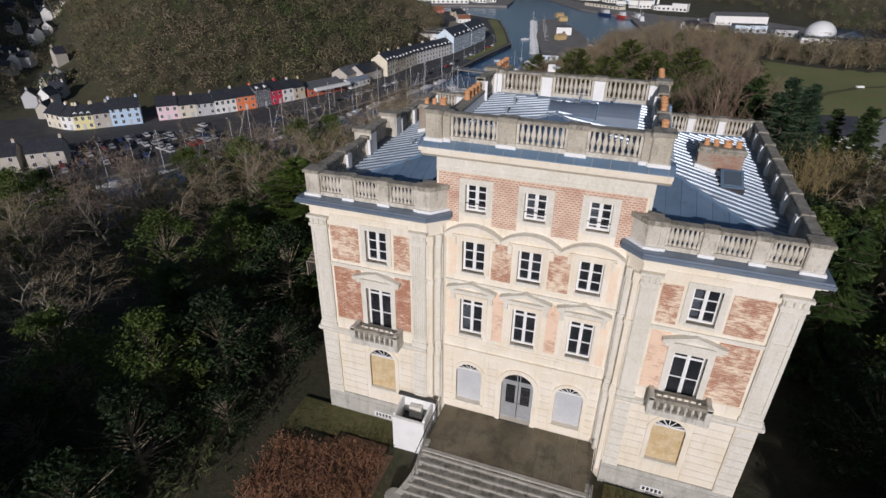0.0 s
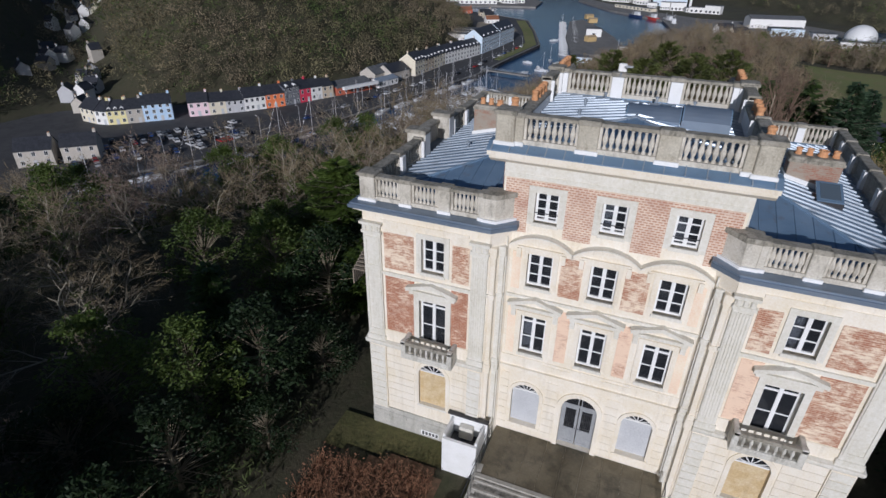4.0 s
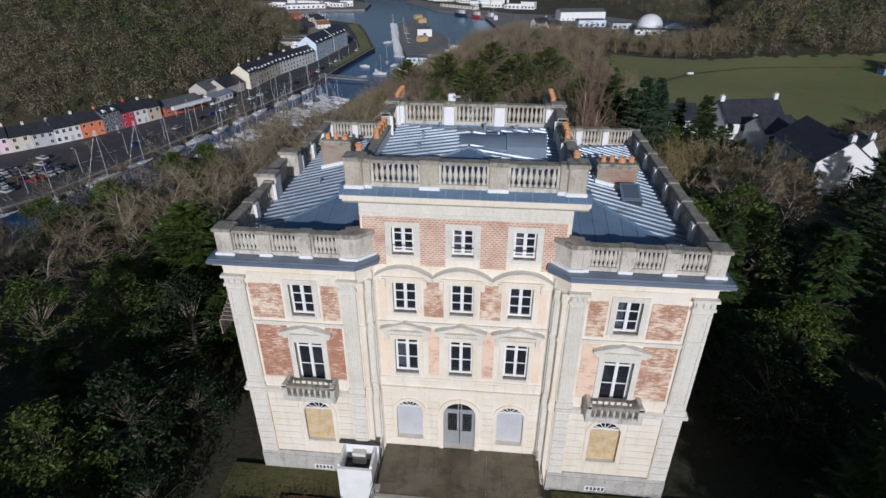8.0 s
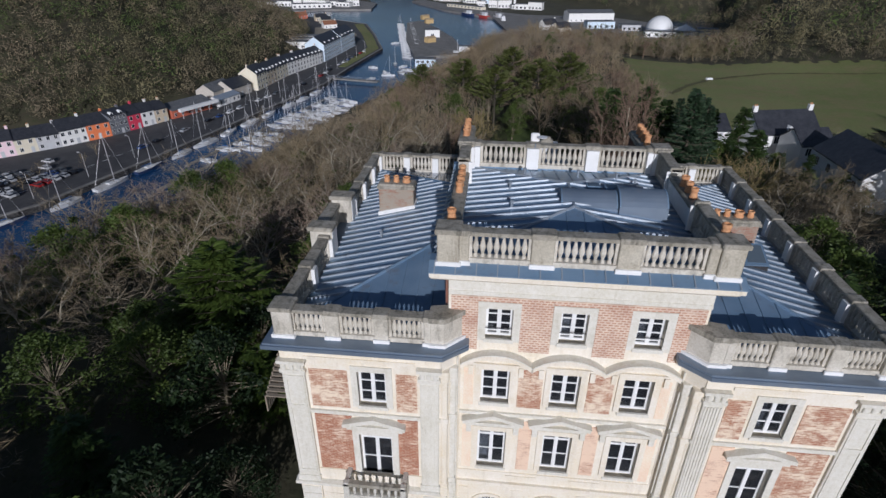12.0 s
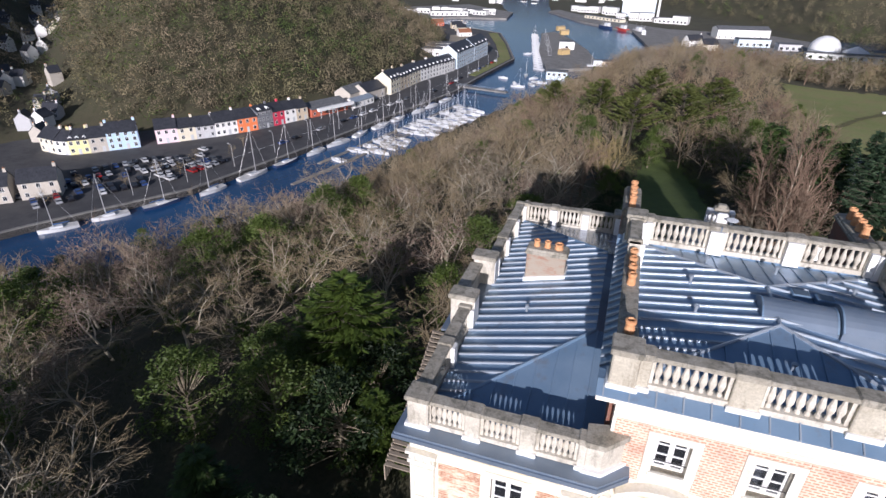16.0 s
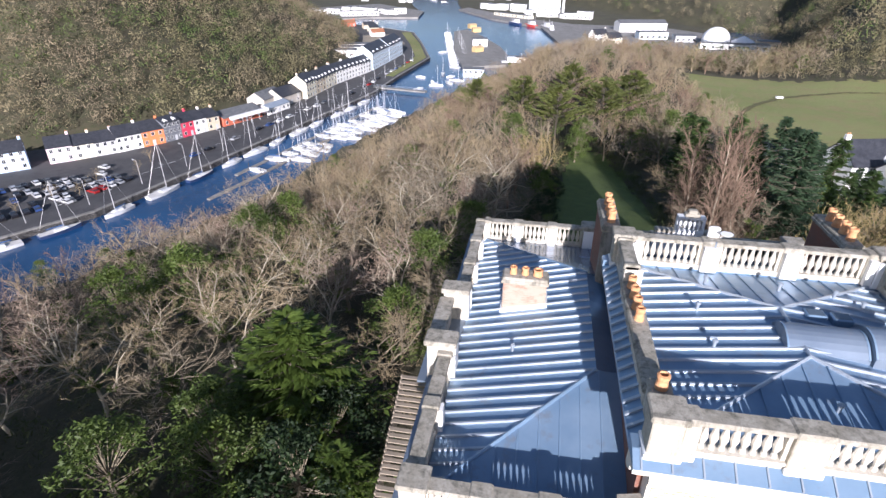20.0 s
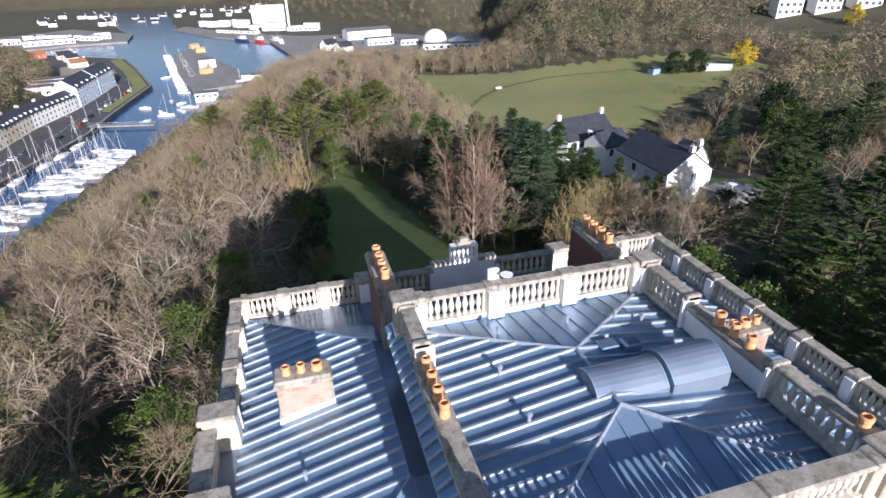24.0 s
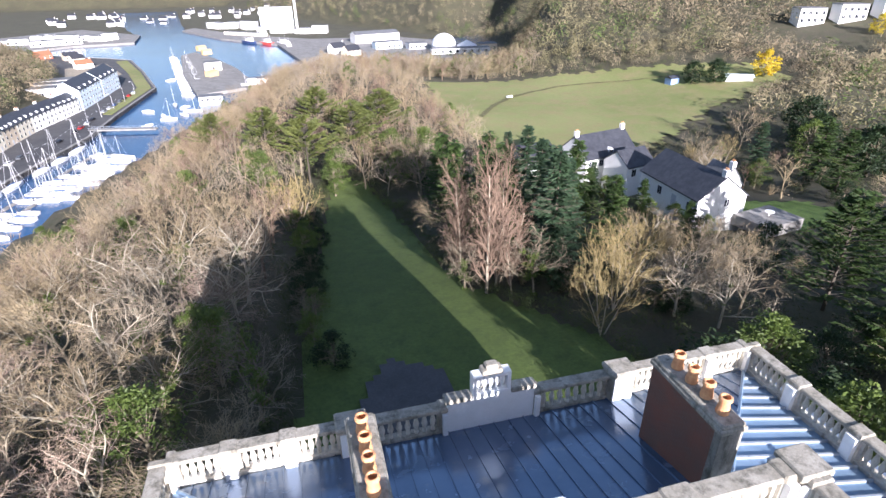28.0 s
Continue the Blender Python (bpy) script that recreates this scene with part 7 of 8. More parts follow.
for (a, b), (key, col, fl, nc, ev, rd, txt) in zip(zip(row_b, row_b[1:]), (
        ("pink", (0.82, 0.62, 0.66), 2, 3, 5.8, 8.8, "pink rendered quay house"), ("cream", (0.74, 0.68, 0.56), 2, 2, 5.4, 8.2, "cream quay house with slate roof"), ("grey", (0.52, 0.52, 0.53), 2, 3, 5.2, 8.2, "grey quay house with big windows"),
        ("white", (0.80, 0.79, 0.76), 2, 4, 5.8, 9.0, "white quay house with dark roof"), ("orange", (0.78, 0.22, 0.08), 2, 3, 6.0, 9.0, "bright orange quay house"), ("slate", (0.16, 0.17, 0.19), 3, 4, 7.6, 9.2, "dark grey modern quay house"),
        ("red", (0.66, 0.05, 0.10), 2, 2, 6.2, 9.2, "deep red quay house"), ("white", (0.80, 0.79, 0.76), 2, 2, 6.0, 8.8, "narrow white quay house"), ("tan", (0.62, 0.52, 0.38), 2, 2, 5.6, 8.4, "tan stone quay house"))):
    dwelling(a, b, 9.0, ev, rd, key, col, txt, fl, nc, chim=1, dormers=2 if key == "slate" else 0)
dwelling((-144.4, 208.5), (-136.2, 228.5), 12, 3.6, 5.6, "brickred", (0.52, 0.14, 0.08), "long red quayside hall with white fascia", 1, 6, TILE_GREY, 0)
hall = thing("fascia_canopy", "white canopy along the red hall", "canopy", (-136.8, 218.2, -42.25), 67.7)
Geo().box(-10.5, 10.5, -1.0, 0.6, 3.2, 4.6).part("canopy", WHITE, hall)
for k in range(5):
    Geo().tube((-9.5 + 4.7 * k, -0.8, 0), (-9.5 + 4.7 * k, -0.8, 3.2), 0.08, 0.08, 6).part("canopy_post", WHITE, hall)
dwelling((-133.8, 231), (-130.2, 246), 7, 3.0, 4.2, "white", (0.80, 0.79, 0.76), "low white kiosk hall by the water", 1, 5, ZINC_PALE, 0)
dwelling((-134.5, 247), (-131.0, 262), 11, 4.6, 8.0, "stone", (0.50, 0.46, 0.40), "grey gabled stone warehouse", 1, 3, SLATE, 0)
dwelling((-140.5, 240), (-138.0, 256), 10, 4.6, 7.6, "stone", (0.50, 0.46, 0.40), "old stone store behind the quay", 1, 3, TILE_GREY, 0)
row_c = [(-128.8, 265.0), (-128.2, 277.0), (-127.6, 289.0), (-126.6, 303.9), (-124.0, 318.0), (-121.0, 332.0), (-118.4, 345.8)]
for (a, b), (key, col, fl, nc, ev, rd, txt) in zip(zip(row_c, row_c[1:]), (
        ("cream", (0.74, 0.68, 0.56), 3, 4, 8.2, 11.8, "tall cream terrace house"), ("tan", (0.62, 0.52, 0.38), 3, 3, 7.4, 10.8, "tan stone terrace house"), ("cream", (0.74, 0.68, 0.56), 3, 4, 7.4, 10.8, "cream terrace house with dormers"),
        ("white", (0.80, 0.79, 0.76), 3, 4, 7.2, 10.4, "white terrace house on the bend"), ("white", (0.80, 0.79, 0.76), 3, 4, 7.2, 10.4, "white terrace house near the bend"), ("white", (0.80, 0.79, 0.76), 3, 4, 7.0, 10.2, "white end terrace house"))):
    dwelling(a, b, 10, ev, rd, key, col, txt, fl, nc, chim=2, dormers=3)
for a, b in (((-118.0, 349), (-116.0, 382)), ((-116.0, 384), (-114.5, 416))):
    dwelling(a, b, 13, 10.5, 15.0, "paleblue", (0.62, 0.72, 0.80), "pale blue modern apartment block", 4, 8, SLATE, 0, dormers=4)
for x, y in ((-160, 395), (-158, 410), (-156, 425)):
    block(x, y, 30, 10, 5.5, "white", (0.78, 0.78, 0.77), "long white flat-roofed store", 8, rows=1, cols=6)
# bend of the quay and the far side
for k, (a, b) in enumerate((((-165, 505), (-155, 512)), ((-190, 560), (-180, 566)), ((-215, 572), (-205, 580)), ((-178, 540), (-170, 546)))):
    dwelling(a, b, 8, 3.6, 6.4, ("white", "tan", "brickred", "cream")[k], ((0.80, 0.79, 0.76), (0.62, 0.52, 0.38), (0.40, 0.20, 0.12), (0.74, 0.68, 0.56))[k], "small house near the harbour mouth", 1, 3, SLATE if k % 2 else plain("clay_tiles", (0.30, 0.13, 0.07), 0.8), 1)
random.seed(31)
for k in range(13):
    x, y = -300 + 12 * k + random.uniform(-5, 5), 700 + 6 * (k % 5) + random.uniform(-10, 20)
    if x > -180:
        continue
    block(x, y, random.uniform(10, 24), 10, random.uniform(4, 8), "white", (0.78, 0.78, 0.77), "white port building across the water", random.uniform(-15, 25), cols=4)
block(-236, 690, 46, 14, 5, "white", (0.78, 0.78, 0.77), "long white shed on the far quay", 22, cols=8)
for k in range(34):
    x, y = -340 + 10.5 * k * 0.9 + random.uniform(-8, 8), 930 + random.uniform(-70, 150) + 3 * k
    dwelling((x, y), (x + random.uniform(8, 13), y + random.uniform(-3, 3)), 8, 4.5, 7.2, "white", (0.80, 0.79, 0.76), "white house of the far village", 2, 3, SLATE, 1, z=ground_z(x, y) + 0.3, front=k % 2 == 0)
# buildings round the fishing basin
block(-14, 790, 40, 26, 24, "paleblue", (0.70, 0.74, 0.78), "tall pale factory block by the basin", 0, rows=1, cols=3)
tower = thing("factory_chimney", "slim white factory chimney", "chimney", (10, 782, -42.3))
Geo().lathe([(1.6, 0), (1.3, 34)], 14).part("shaft", WHITE, tower)
Geo().lathe([(1.5, 33), (1.5, 34.2)], 14).part("collar", ZINC_PALE, tower)
for k in range(11):
    block(-95 + 13 * k + random.uniform(-3, 3), 760 - 8 * k + random.uniform(-6, 6) + (24 if k > 4 else 60), random.uniform(10, 20), 10, random.uniform(4, 9), "white", (0.78, 0.78, 0.77), "white quayside building of the basin", random.uniform(-20, 20), cols=4)
block(-50, 715, 60, 8, 3.2, "cream", (0.74, 0.68, 0.56), "long low fish hall on the quay", -42, cols=10)
dwelling((62, 590), (108, 600), 18, 8, 10.5, "white", (0.80, 0.79, 0.76), "long white industrial hall", 1, 9, TILE_GREY, 0)
dwelling((34, 522), (46, 530), 9, 5, 9, "white", (0.80, 0.79, 0.76), "white gabled port house", 2, 3, SLATE, 1)
dwelling((44, 500), (56, 508), 9, 5, 9, "cream", (0.74, 0.68, 0.56), "cream gabled port house", 2, 3, SLATE, 1)
block(86, 548, 26, 12, 6, "paleblue", (0.62, 0.72, 0.80), "pale blue port workshop building", 10, cols=5)
block(112, 536, 18, 12, 5, "grey", (0.52, 0.52, 0.53), "grey workshop near the tanks", 5, cols=4)
dome = thing("storage_dome", "white dome among low works buildings", "dome", (132, 512, -42.3))
Geo().lathe([(11, 0)] + [(11 * math.cos(a * math.pi / 18), 5 + 10 * math.sin(a * math.pi / 18)) for a in range(9)] + [(0.3, 15)], 26).part("dome_shell", WHITE, dome, smooth=True)
Geo().lathe([(11.3, 4.6), (11.3, 5.2)], 26).part("ring", ZINC_PALE, dome)
cone = thing("storage_tank", "white conical tank beside the dome", "tank", (152, 506, -42.3))
Geo().lathe([(9, 0), (9, 5), (0.5, 9)], 22).part("tank_shell", WHITE, cone)
block(142, 494, 52, 9, 4.5, "white", (0.78, 0.78, 0.77), "long white works wall", -4, cols=8)
block(172, 508, 16, 12, 5.5, "tan", (0.62, 0.52, 0.38), "tan annex of the works", -4, cols=3)
# pier house, shore sheds
block(-62, 470, 12, 10, 6, "white", (0.78, 0.78, 0.77), "white pier house with dark doorway", 10, z=-42.4, cols=1)
block(-20, 402, 26, 8, 3.0, "tan", (0.56, 0.55, 0.42), "low olive-roofed boat store", 6, z=-42.0, cols=5)
block(-52, 352, 13, 8, 3.2, "paleblue", (0.55, 0.70, 0.80), "pale blue boatyard shed", 4, z=-42.4, cols=4)
for k, (x, y) in enumerate(((0, 410), (8, 416), (-76, 560), (-84, 590), (-60, 440))):
    s = thing("boat_shed", "ochre timber shed on the quay", "shed", (x, y, -42.2), 12 * k)
    Geo().box(-4, 4, -2.5, 2.5, 0, 3.4).part("wall", paint("ochre", (0.50, 0.36, 0.17)), s)
    Geo().prism([(-2.8, 3.4), (2.8, 3.4), (0, 4.6)], "x", -4.2, 4.2).part("roof", paint("ochre2", (0.42, 0.31, 0.18)), s)
# lock bridge
bridge = thing("lock_bridge", "grey footbridge over the lock", "bridge", (-89.0, 298, -42.2), -12)
Geo().box(-14, 18, -1.6, 1.6, -0.5, 0.2).part("deck", CONCRETE, bridge)
for y in (-1.5, 1.5):
    Geo().box(-14, 18, y - 0.05, y + 0.05, 1.0, 1.1).part("rail", ZINC_PALE, bridge)
    for k in range(12):
        Geo().box(-13.5 + 2.8 * k, -13.4 + 2.8 * k, y - 0.05, y + 0.05, 0.2, 1.0).part("rail_post", ZINC_PALE, bridge)
# side valley village
for k in range(44):
    t = (k + random.random()) / 44
    p, q = along(VALE, 10 + 330 * t)
    x, y = p.x + random.uniform(-20, 20), p.y + random.uniform(-20, 20)
    a = random.uniform(0, 2 * math.pi)
    w = random.uniform(5, 7)
    key, col = random.choice((("white", (0.80, 0.79, 0.76)), ("white", (0.80, 0.79, 0.76)), ("grey", (0.52, 0.52, 0.53)), ("cream", (0.74, 0.68, 0.56)), ("stone", (0.50, 0.46, 0.40))))
    dwelling((x, y), (x + w * math.cos(a), y + w * math.sin(a)), 5.5, 3.8, 6.4, key, col, "slate-roofed house in the side valley", 2, 3, SLATE, 1, z=ground_z(x, y) + 0.4, sink=8)
for k in range(2):
    x, y = -186 + 9 * k, 84 + 9 * k
    dwelling((x, y), (x + 8, y + 7), 8, 5.5, 8.6, "stone", (0.55, 0.50, 0.42), "stone house at the head of the quay", 2, 3, SLATE, 1)

# ---- the neighbours' white houses behind the garden ----
n1 = dwelling((51.8, 82.0), (51.8, 67.0), 8.6, 3.2, 6.4, "white", (0.80, 0.79, 0.76), "white house with dark slate roof beside the garden", 1, 4, SLATE, 1, z=-8.6, name="neighbour_house", gable_win=True)
dwelling((60.4, 78.0), (60.4, 73.0), 4.5, 2.4, 5.2, "white", (0.80, 0.79, 0.76), "slate-roofed rear wing of the white house", 1, 2, TILE_GREY, 1, z=-8.6, name="neighbour_house")
dwelling((47.5, 93.5), (60.0, 96.5), 8, 2.8, 6.2, "white", (0.80, 0.79, 0.76), "long white house with skylights in slate", 1, 5, SLATE, 2, z=-9.6, name="neighbour_house", dormers=1)
dwelling((52.0, 86.5), (58.5, 88.0), 6, 2.8, 5.0, "white", (0.80, 0.79, 0.76), "white garage wing with slate roof", 1, 2, SLATE, 0, z=-9.4, name="neighbour_house")
dwelling((36, 97), (44, 98.5), 7, 2.6, 5.0, "white", (0.80, 0.79, 0.76), "low slate-roofed outbuilding near the trees", 1, 2, SLATE, 0, z=-10.2, name="neighbour_house")
patio = thing("patio", "paved patio with white garden table", "patio", (63, 64.5, -8.5), 10)
Geo().cbox(-4, 4, -3, 3, -1.5, 0.3, 0.05).part("paving", CONCRETE, patio)
Geo().lathe([(0.06, 0.3), (0.06, 1.0), (0.7, 1.0), (0.7, 1.06)], 16).part("table", WHITE, patio)
sheet("garden_lawn", [(66, 62), (82, 64), (84, 76), (74, 82), (64, 76)], ground_mat("bright_grass", (0.10, 0.17, 0.022), (0.12, 0.20, 0.03), (0.085, 0.12, 0.022), 0.3), "bright garden lawn beside the house", "lawn", 0.12, 1.5, 0.6)
barn = thing("field_barn", "low blue-roofed barn by the meadow", "barn", (151, 173, ground_z(151, 173)), -30)
Geo().box(-4.5, 4.5, -2, 2, -1, 1.7).part("wall", paint("grey", (0.52, 0.52, 0.53)), barn)
Geo().prism([(-2.4, 1.7), (2.4, 1.7), (2.4, 1.85), (0, 2.4), (-2.4, 1.85)], "x", -4.8, 4.8).part("roof", paint("paleblue", (0.55, 0.70, 0.80)), barn)
hut = thing("field_hut", "small blue hut under the dark oaks", "hut", (130.5, 182.5, ground_z(130.5, 182.5)), 10)
Geo().box(-2, 2, -1.5, 1.5, -0.5, 2.4).part("wall", paint("hutblue", (0.20, 0.30, 0.50)), hut)
Geo().prism([(-1.9, 2.4), (1.9, 2.4), (0, 3.3)], "x", -2.3, 2.3).part("roof", SLATE, hut)
tro = thing("field_trough", "small white trough in the meadow", "trough", (71, 193.5, ground_z(71, 193.5) + 0.1), 20)
Geo().cbox(-1.2, 1.2, -0.5, 0.5, 0, 0.9, 0.08).part("tub", WHITE, tro)
Geo().cbox(-1.0, 1.0, -0.35, 0.35, 0.9, 0.95, 0.05).part("lid", WHITE, tro)
for k in range(5):
    x, y = 201 + 13 * k, 203 - 8 * k
    block(x + 18, y + 12, 11, 8, 6.5, "white", (0.78, 0.78, 0.77), "white flats on the far ridge", -18, z=ground_z(x + 18, y + 12) - 0.5, rows=2, cols=4)

# ---- boats ----
HULL_WHITE = plain("gelcoat", (0.68, 0.69, 0.70), 0.3, 0, 0.04)
HULL_NAVY = plain("navy_hull", (0.03, 0.05, 0.12), 0.3, 0, 0.04)
HULL_RED = plain("red_hull", (0.55, 0.07, 0.05), 0.4)
DECK = plain("pale_deck", (0.66, 0.64, 0.60), 0.6)
SPAR = plain("aluminium_spar", (0.70, 0.70, 0.70), 0.35, 0.3)
CANVAS = plain("blue_canvas", (0.05, 0.14, 0.35), 0.8)


def hull_geo(L, B, F):
    g, n = Geo(), 9
    rings = []
    for i in range(n):
        t = i / (n - 1)
        w = B / 2 * (0.78 + 0.22 * math.sin(math.pi * min(1, t * 1.5))) * max(0.02, (1 - max(0, (t - 0.45) / 0.55) ** 2.2))
        x = -L / 2 + L * t
        rings.append([(x, -w, F + 0.25 * t * t), (x, -w * 0.8, -0.1), (x, 0, -0.45), (x, w * 0.8, -0.1), (x, w, F + 0.25 * t * t)])
    v = [p for r in rings for p in r]
    f = [(i * 5 + j, i * 5 + j + 1, (i + 1) * 5 + j + 1, (i + 1) * 5 + j) for i in range(n - 1) for j in range(4)]
    f += [(0, 1, 2, 3, 4)]
    deck = ([(r[0][0], r[0][1], r[0][2] - 0.03) for r in rings] + [(r[4][0], r[4][1], r[4][2] - 0.03) for r in rings], [(i, i + 1, n + i + 1, n + i) for i in range(n - 1)])
    return g.add(v, f), Geo().add(*deck)


def boat_kit(L, B, hull_mat, mast, cover):
    h, d = hull_geo(L, B, 0.95)
    cab = Geo().add([(-L * 0.12, -B * 0.28, 0.9), (L * 0.22, -B * 0.2, 1.0), (L * 0.22, B * 0.2, 1.0), (-L * 0.12, B * 0.28, 0.9), (-L * 0.12, -B * 0.24, 1.45), (L * 0.16, -B * 0.15, 1.4), (L * 0.16, B * 0.15, 1.4), (-L * 0.12, B * 0.24, 1.45)],
                    [(4, 5, 6, 7), (0, 1, 5, 4), (1, 2, 6, 5), (2, 3, 7, 6), (3, 0, 4, 7)])
    kit = [("hull", h.mesh("hull", hull_mat)), ("deck", d.mesh("deck", DECK)), ("cabin", cab.mesh("cabin", HULL_WHITE))]
    if mast:
        kit.append(("mast", Geo().tube((L * 0.1, 0, 1.0), (L * 0.1, 0, 1.0 + mast), 0.11, 0.07, 6, cap=True).tube((L * 0.1, -B * 0.33, 1 + mast * 0.55), (L * 0.1, B * 0.33, 1 + mast * 0.55), 0.05, 0.05, 4).mesh("mast", SPAR)))
        kit.append(("rigging", Geo().tube((L * 0.49, 0, 1.2), (L * 0.1, 0, 1 + mast), 0.03, 0.03, 3).tube((-L * 0.49, 0, 1.0), (L * 0.1, 0, 1 + mast), 0.03, 0.03, 3).mesh("rigging", SPAR)))
        kit.append(("boom", Geo().tube((L * 0.1, 0, 2.0), (-L * 0.3, 0, 2.0), 0.16, 0.10, 6, cap=True).mesh("boom", cover)))
    return kit


FLEET = [boat_kit(10.0, 3.3, HULL_WHITE, 13.0, CANVAS), boat_kit(8.2, 2.8, HULL_WHITE, 10.5, HULL_WHITE), boat_kit(12.5, 3.6, HULL_WHITE, 16.0, SPAR), boat_kit(11.0, 3.2, HULL_NAVY, 14.0, CANVAS), boat_kit(6.8, 2.5, HULL_WHITE, 0, CANVAS)]
TEXTS = ["white sailing yacht moored in the marina", "small white sailing boat at the pontoon", "long white yacht along the quay", "dark blue sailing boat by the quay", "white motor boat at its berth"]


def moor(kind, x, y, turn):
    e = thing("sailing_boat" if kind < 4 else "motor_boat", TEXTS[kind], "boat", (x, y, SEA), turn, "boats in the marina")
    for name, me in FLEET[kind]:
        link_part(name, me, e)


random.seed(41)
EDGE = QUAY_EDGE[1:6]
s = 8.0
while s < 205:
    p, q = along(EDGE, s)
    nrm = Vector((q.y, -q.x))
    c = p + nrm * 3.2
    moor(random.choice((0, 2, 2, 0, 3)), c.x, c.y, math.degrees(math.atan2(q.y, q.x)) + random.choice((0, 180)) + random.uniform(-4, 4))
    s += random.uniform(12.5, 17)
for row, start, end, gap in ((17.0, 96, 200, 5.6), (24.0, 112, 196, 5.4), (29.0, 136, 190, 5.8)):
    s = start
    while s < end:
        p, q = along(EDGE, s)
        nrm = Vector((q.y, -q.x))
        width = 29 if s < 150 else 34
        if row < width + 1 and random.random() < 0.8:
            c = p + nrm * (row + random.uniform(-0.5, 0.5))
            moor(random.choice((0, 1, 1, 4, 0)), c.x, c.y, math.degrees(math.atan2(nrm.y, nrm.x)) + random.uniform(-6, 6) + random.choice((0, 180)))
        s += gap * random.uniform(0.9, 1.3)
for k, (row, a, b) in enumerate(((13.0, 90, 204), (20.4, 70, 200))):
    for i in range(int((b - a) / 9)):
        p, q = along(EDGE, a + 9 * i + 4)
        c = p + Vector((q.y, -q.x)) * (row + 0.0)
        pon = thing("pontoon", "grey floating pontoon between the berths", "pontoon", (c.x, c.y, SEA), math.degrees(math.atan2(q.y, q.x)), "pontoons")
        Geo().cbox(-4.4, 4.4, -0.7, 0.7, -0.2, 0.45, 0.04).part("deck", CONCRETE, pon)
        Geo().tube((3.6, 0.8, -1), (3.6, 0.8, 2.2), 0.14, 0.14, 8, cap=True).part("mooring_post", IRON, pon)
for k in range(19):
    t = 0.82 * k / 19
    x, y = -64 - 46 * t, 378 + 232 * t
    moor(random.choice((4, 1, 4, 1)), x - 4.5, y, 165 + random.uniform(-8, 8))
    if k % 3:
        moor(random.choice((1, 4)), x + 4, y + 3, 165 + random.uniform(-8, 8))
for x, y, k in ((-84, 340, 4), (-72, 352, 1), (-66, 345, 4), (-88, 440, 4), (-70, 318, 1), (-64, 326, 4), (-60, 334, 0), (-78, 306, 4), (-74, 326, 4), (-104, 430, 4)):
    moor(k, x, y, random.uniform(0, 360))
for x, y, turn, mat in ((-26, 632, 130, HULL_RED), (-10, 622, 120, HULL_WHITE), (-44, 648, 135, HULL_NAVY), (-4, 600, 95, HULL_WHITE), (8, 420, 20, HULL_WHITE), (-28, 398, 10, HULL_WHITE)):
    e = thing("fishing_boat", "steel fishing boat at the basin quay", "boat", (x, y, SEA), turn)
    h, d = hull_geo(20, 5.6, 2.6)
    h.part("hull", mat, e)
    d.part("deck", DECK, e)
    Geo().cbox(-6, 0, -1.8, 1.8, 2.5, 5.6, 0.15).part("wheelhouse", HULL_WHITE, e)
    for x0, top in ((-7, 10.5), (4, 8)):
        Geo().tube((x0, 0, 2.5), (x0, 0, top), 0.15, 0.1, 6, cap=True).part("mast", SPAR, e)

# ---- parked cars on the quay ----
CAR_PAINT = [plain("car_" + n, c, 0.25, 0.2, 0.03) for n, c in (("white", (0.75, 0.75, 0.75)), ("black", (0.02, 0.02, 0.025)), ("silver", (0.45, 0.46, 0.48)), ("blue", (0.04, 0.08, 0.22)), ("red", (0.40, 0.03, 0.03)), ("grey", (0.14, 0.15, 0.16)))]
BODY = [Geo().prism([(-2.1, 0.35), (2.1, 0.35), (2.15, 0.75), (1.2, 0.95), (-1.9, 1.0), (-2.15, 0.8)], "y", -0.86, 0.86).mesh("body", m) for m in CAR_PAINT]
ROOF = [Geo().prism([(-1.5, 1.36), (0.3, 1.40), (0.3, 1.46), (-1.45, 1.43)], "y", -0.66, 0.66).mesh("roof", m) for m in CAR_PAINT]
CABIN = Geo().prism([(-1.85, 0.98), (1.1, 0.96), (0.35, 1.40), (-1.5, 1.38)], "y", -0.74, 0.74).mesh("cabin_glass", WIN_DARK)
WHEEL = Geo()
WHEEL.prism([(0.32 * math.cos(2 * math.pi * i / 12), 0.32 * math.sin(2 * math.pi * i / 12)) for i in range(12)], "y", -0.1, 0.1)
WHEEL = WHEEL.mesh("wheel", IRON)


def car(x, y, turn, k, z=-42.25):
    e = thing("car", ("white", "black", "silver", "dark blue", "red", "grey")[k] + " hatchback parked on the asphalt quay", "car", (x, y, z), turn, "parked cars")
    link_part("body", BODY[k], e)
    link_part("roof", ROOF[k], e)
    link_part("cabin_glass", CABIN, e)
    for wx in (-1.35, 1.35):
        for wy in (-0.82, 0.82):
            link_part("wheel", WHEEL, e, "", (wx, wy, 0.32))


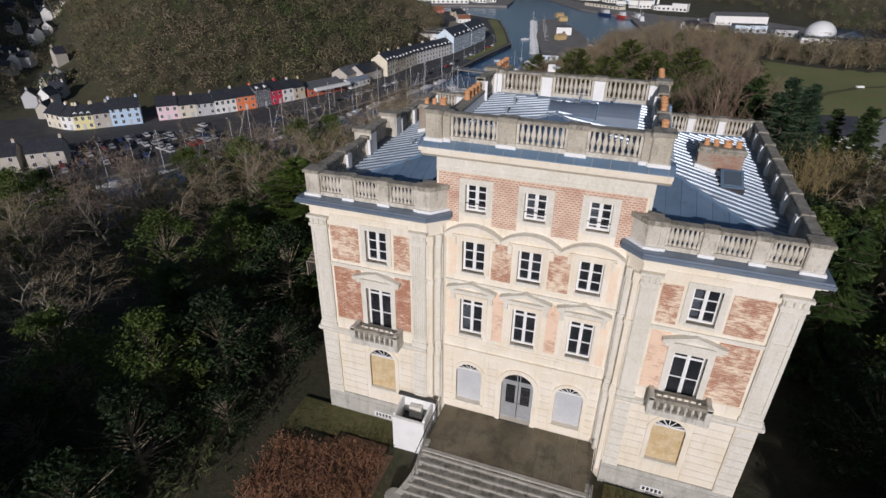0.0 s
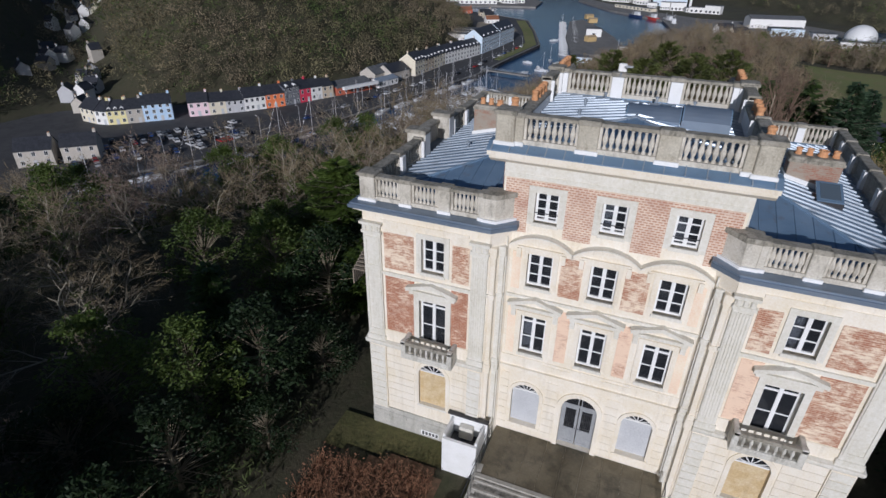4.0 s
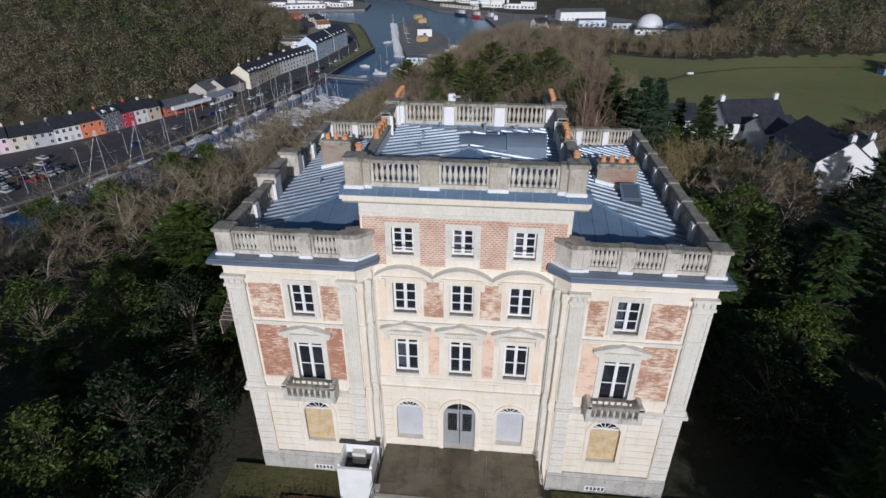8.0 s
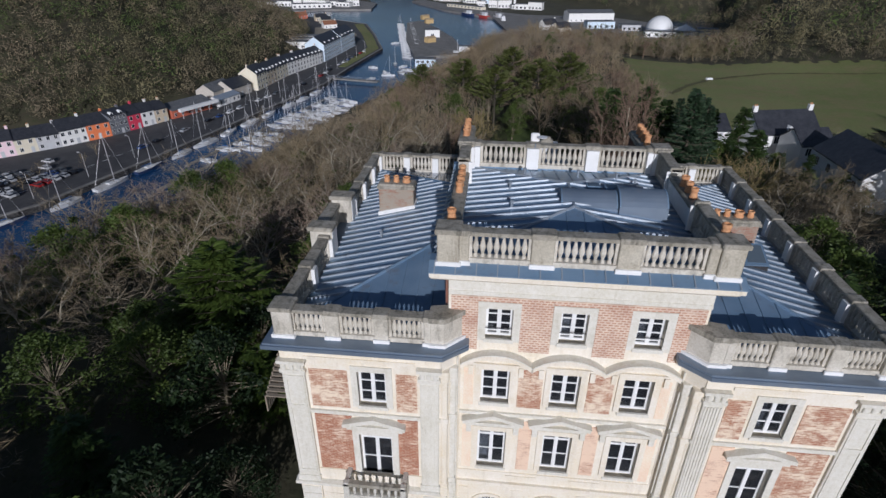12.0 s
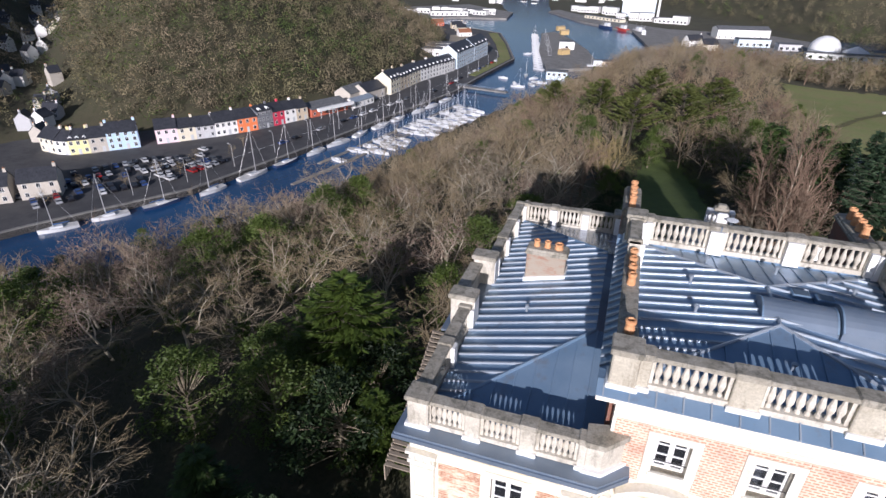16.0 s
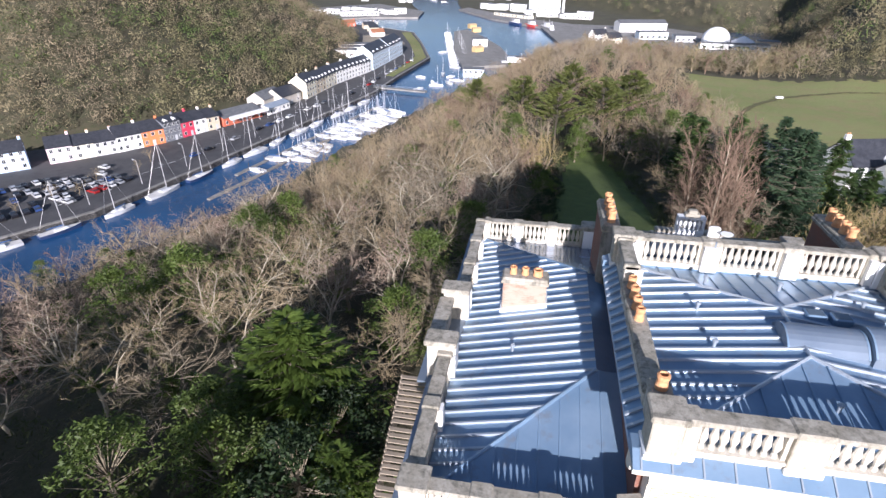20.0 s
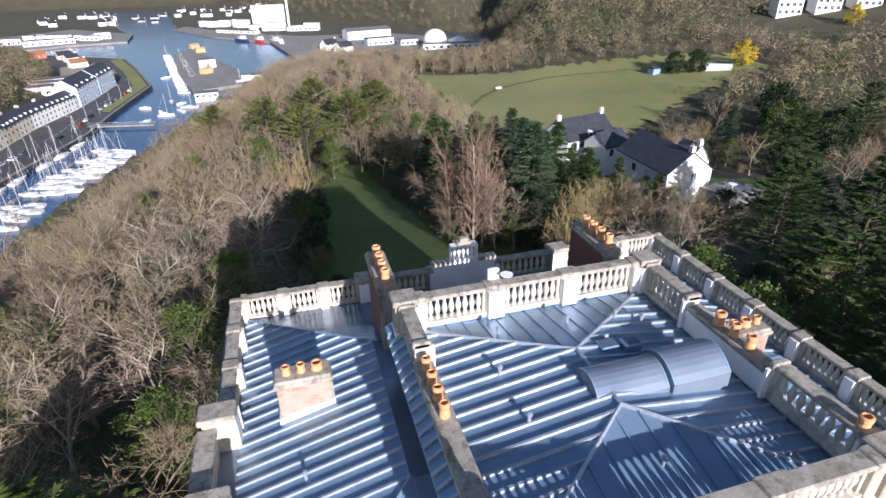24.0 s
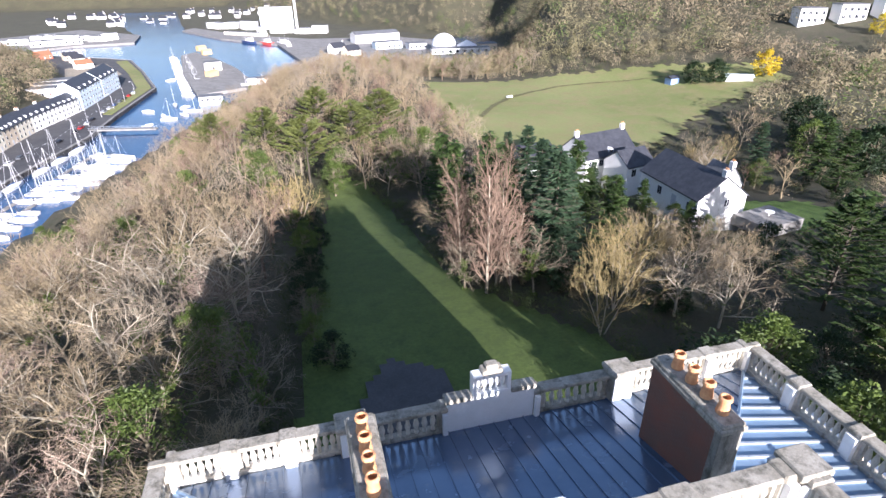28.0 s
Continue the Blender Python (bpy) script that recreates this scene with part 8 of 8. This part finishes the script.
random.seed(52)
for row, a, b, gap in ((14, 2, 70, 3.0), (19, 2, 70, 3.0), (26, 2, 74, 3.0), (31, 4, 78, 3.0), (38, 6, 60, 3.2), (12, 82, 190, 7.5), (9, 210, 330, 8.5)):
    s = a
    line = QUAY_EDGE[1:8]
    while s < b:
        p, q = along(line, s)
        c = p - Vector((q.y, -q.x)) * row
        if random.random() < 0.62:
            car(c.x, c.y, math.degrees(math.atan2(q.y, q.x)) + (90 if gap < 4 else 0) + random.uniform(-3, 3), random.choice((0, 1, 2, 3, 5, 5, 1, 2, 0, 3, 1, 4)))
        s += gap
for k in range(16):
    p, q = along(QUAY_EDGE[1:8], 30 + 19 * k)
    c = p - Vector((q.y, -q.x)) * 6.5
    lamp = thing("street_lamp", "slim grey street lamp on the quay", "street lamp", (c.x, c.y, -42.25), math.degrees(math.atan2(q.y, q.x)), "street lamps")
    Geo().tube((0, 0, 0), (0, 0, 8), 0.09, 0.06, 6).tube((0, 0, 8), (0, 1.2, 8.2), 0.05, 0.05, 5).part("pole", SPAR, lamp)
    Geo().cbox(-0.15, 0.15, 1.0, 1.7, 8.1, 8.3, 0.03).part("lamp_head", SPAR, lamp)
for k in range(8):
    s = 8 + 11 * k
    p, q = along(QUAY_EDGE[1:6], s)
    c = p - Vector((q.y, -q.x)) * (15 + 7 * (k % 2))
    plant("far_oak", c.x, c.y, 0.45, 40 * k, -42.25)
# road markings and strips along the quay
for k in range(44):
    p, q = along(QUAY_EDGE[2:8], 6.0 * k)
    c = p - Vector((q.y, -q.x)) * 14.5
    o = Geo().box(-1.4, 1.4, -0.08, 0.08, 0, 0.012).part("road_mark", WHITE, None, "", pose(c.x, c.y, -42.245, 0, 0, math.degrees(math.atan2(q.y, q.x))))
    tagged(o, "white dash painted on the asphalt road", "road marking", "road markings", "structure")

# ---- what stands in masses on the lower slope ----
for kind, spots in JOINED.items():
    join_wood(("slope_" if kind != "shrub" else "under") + {"far_oak": "oak_wood", "far_ash": "ash_wood", "far_rust": "rust_wood", "shrub": "growth"}[kind], kind, spots)
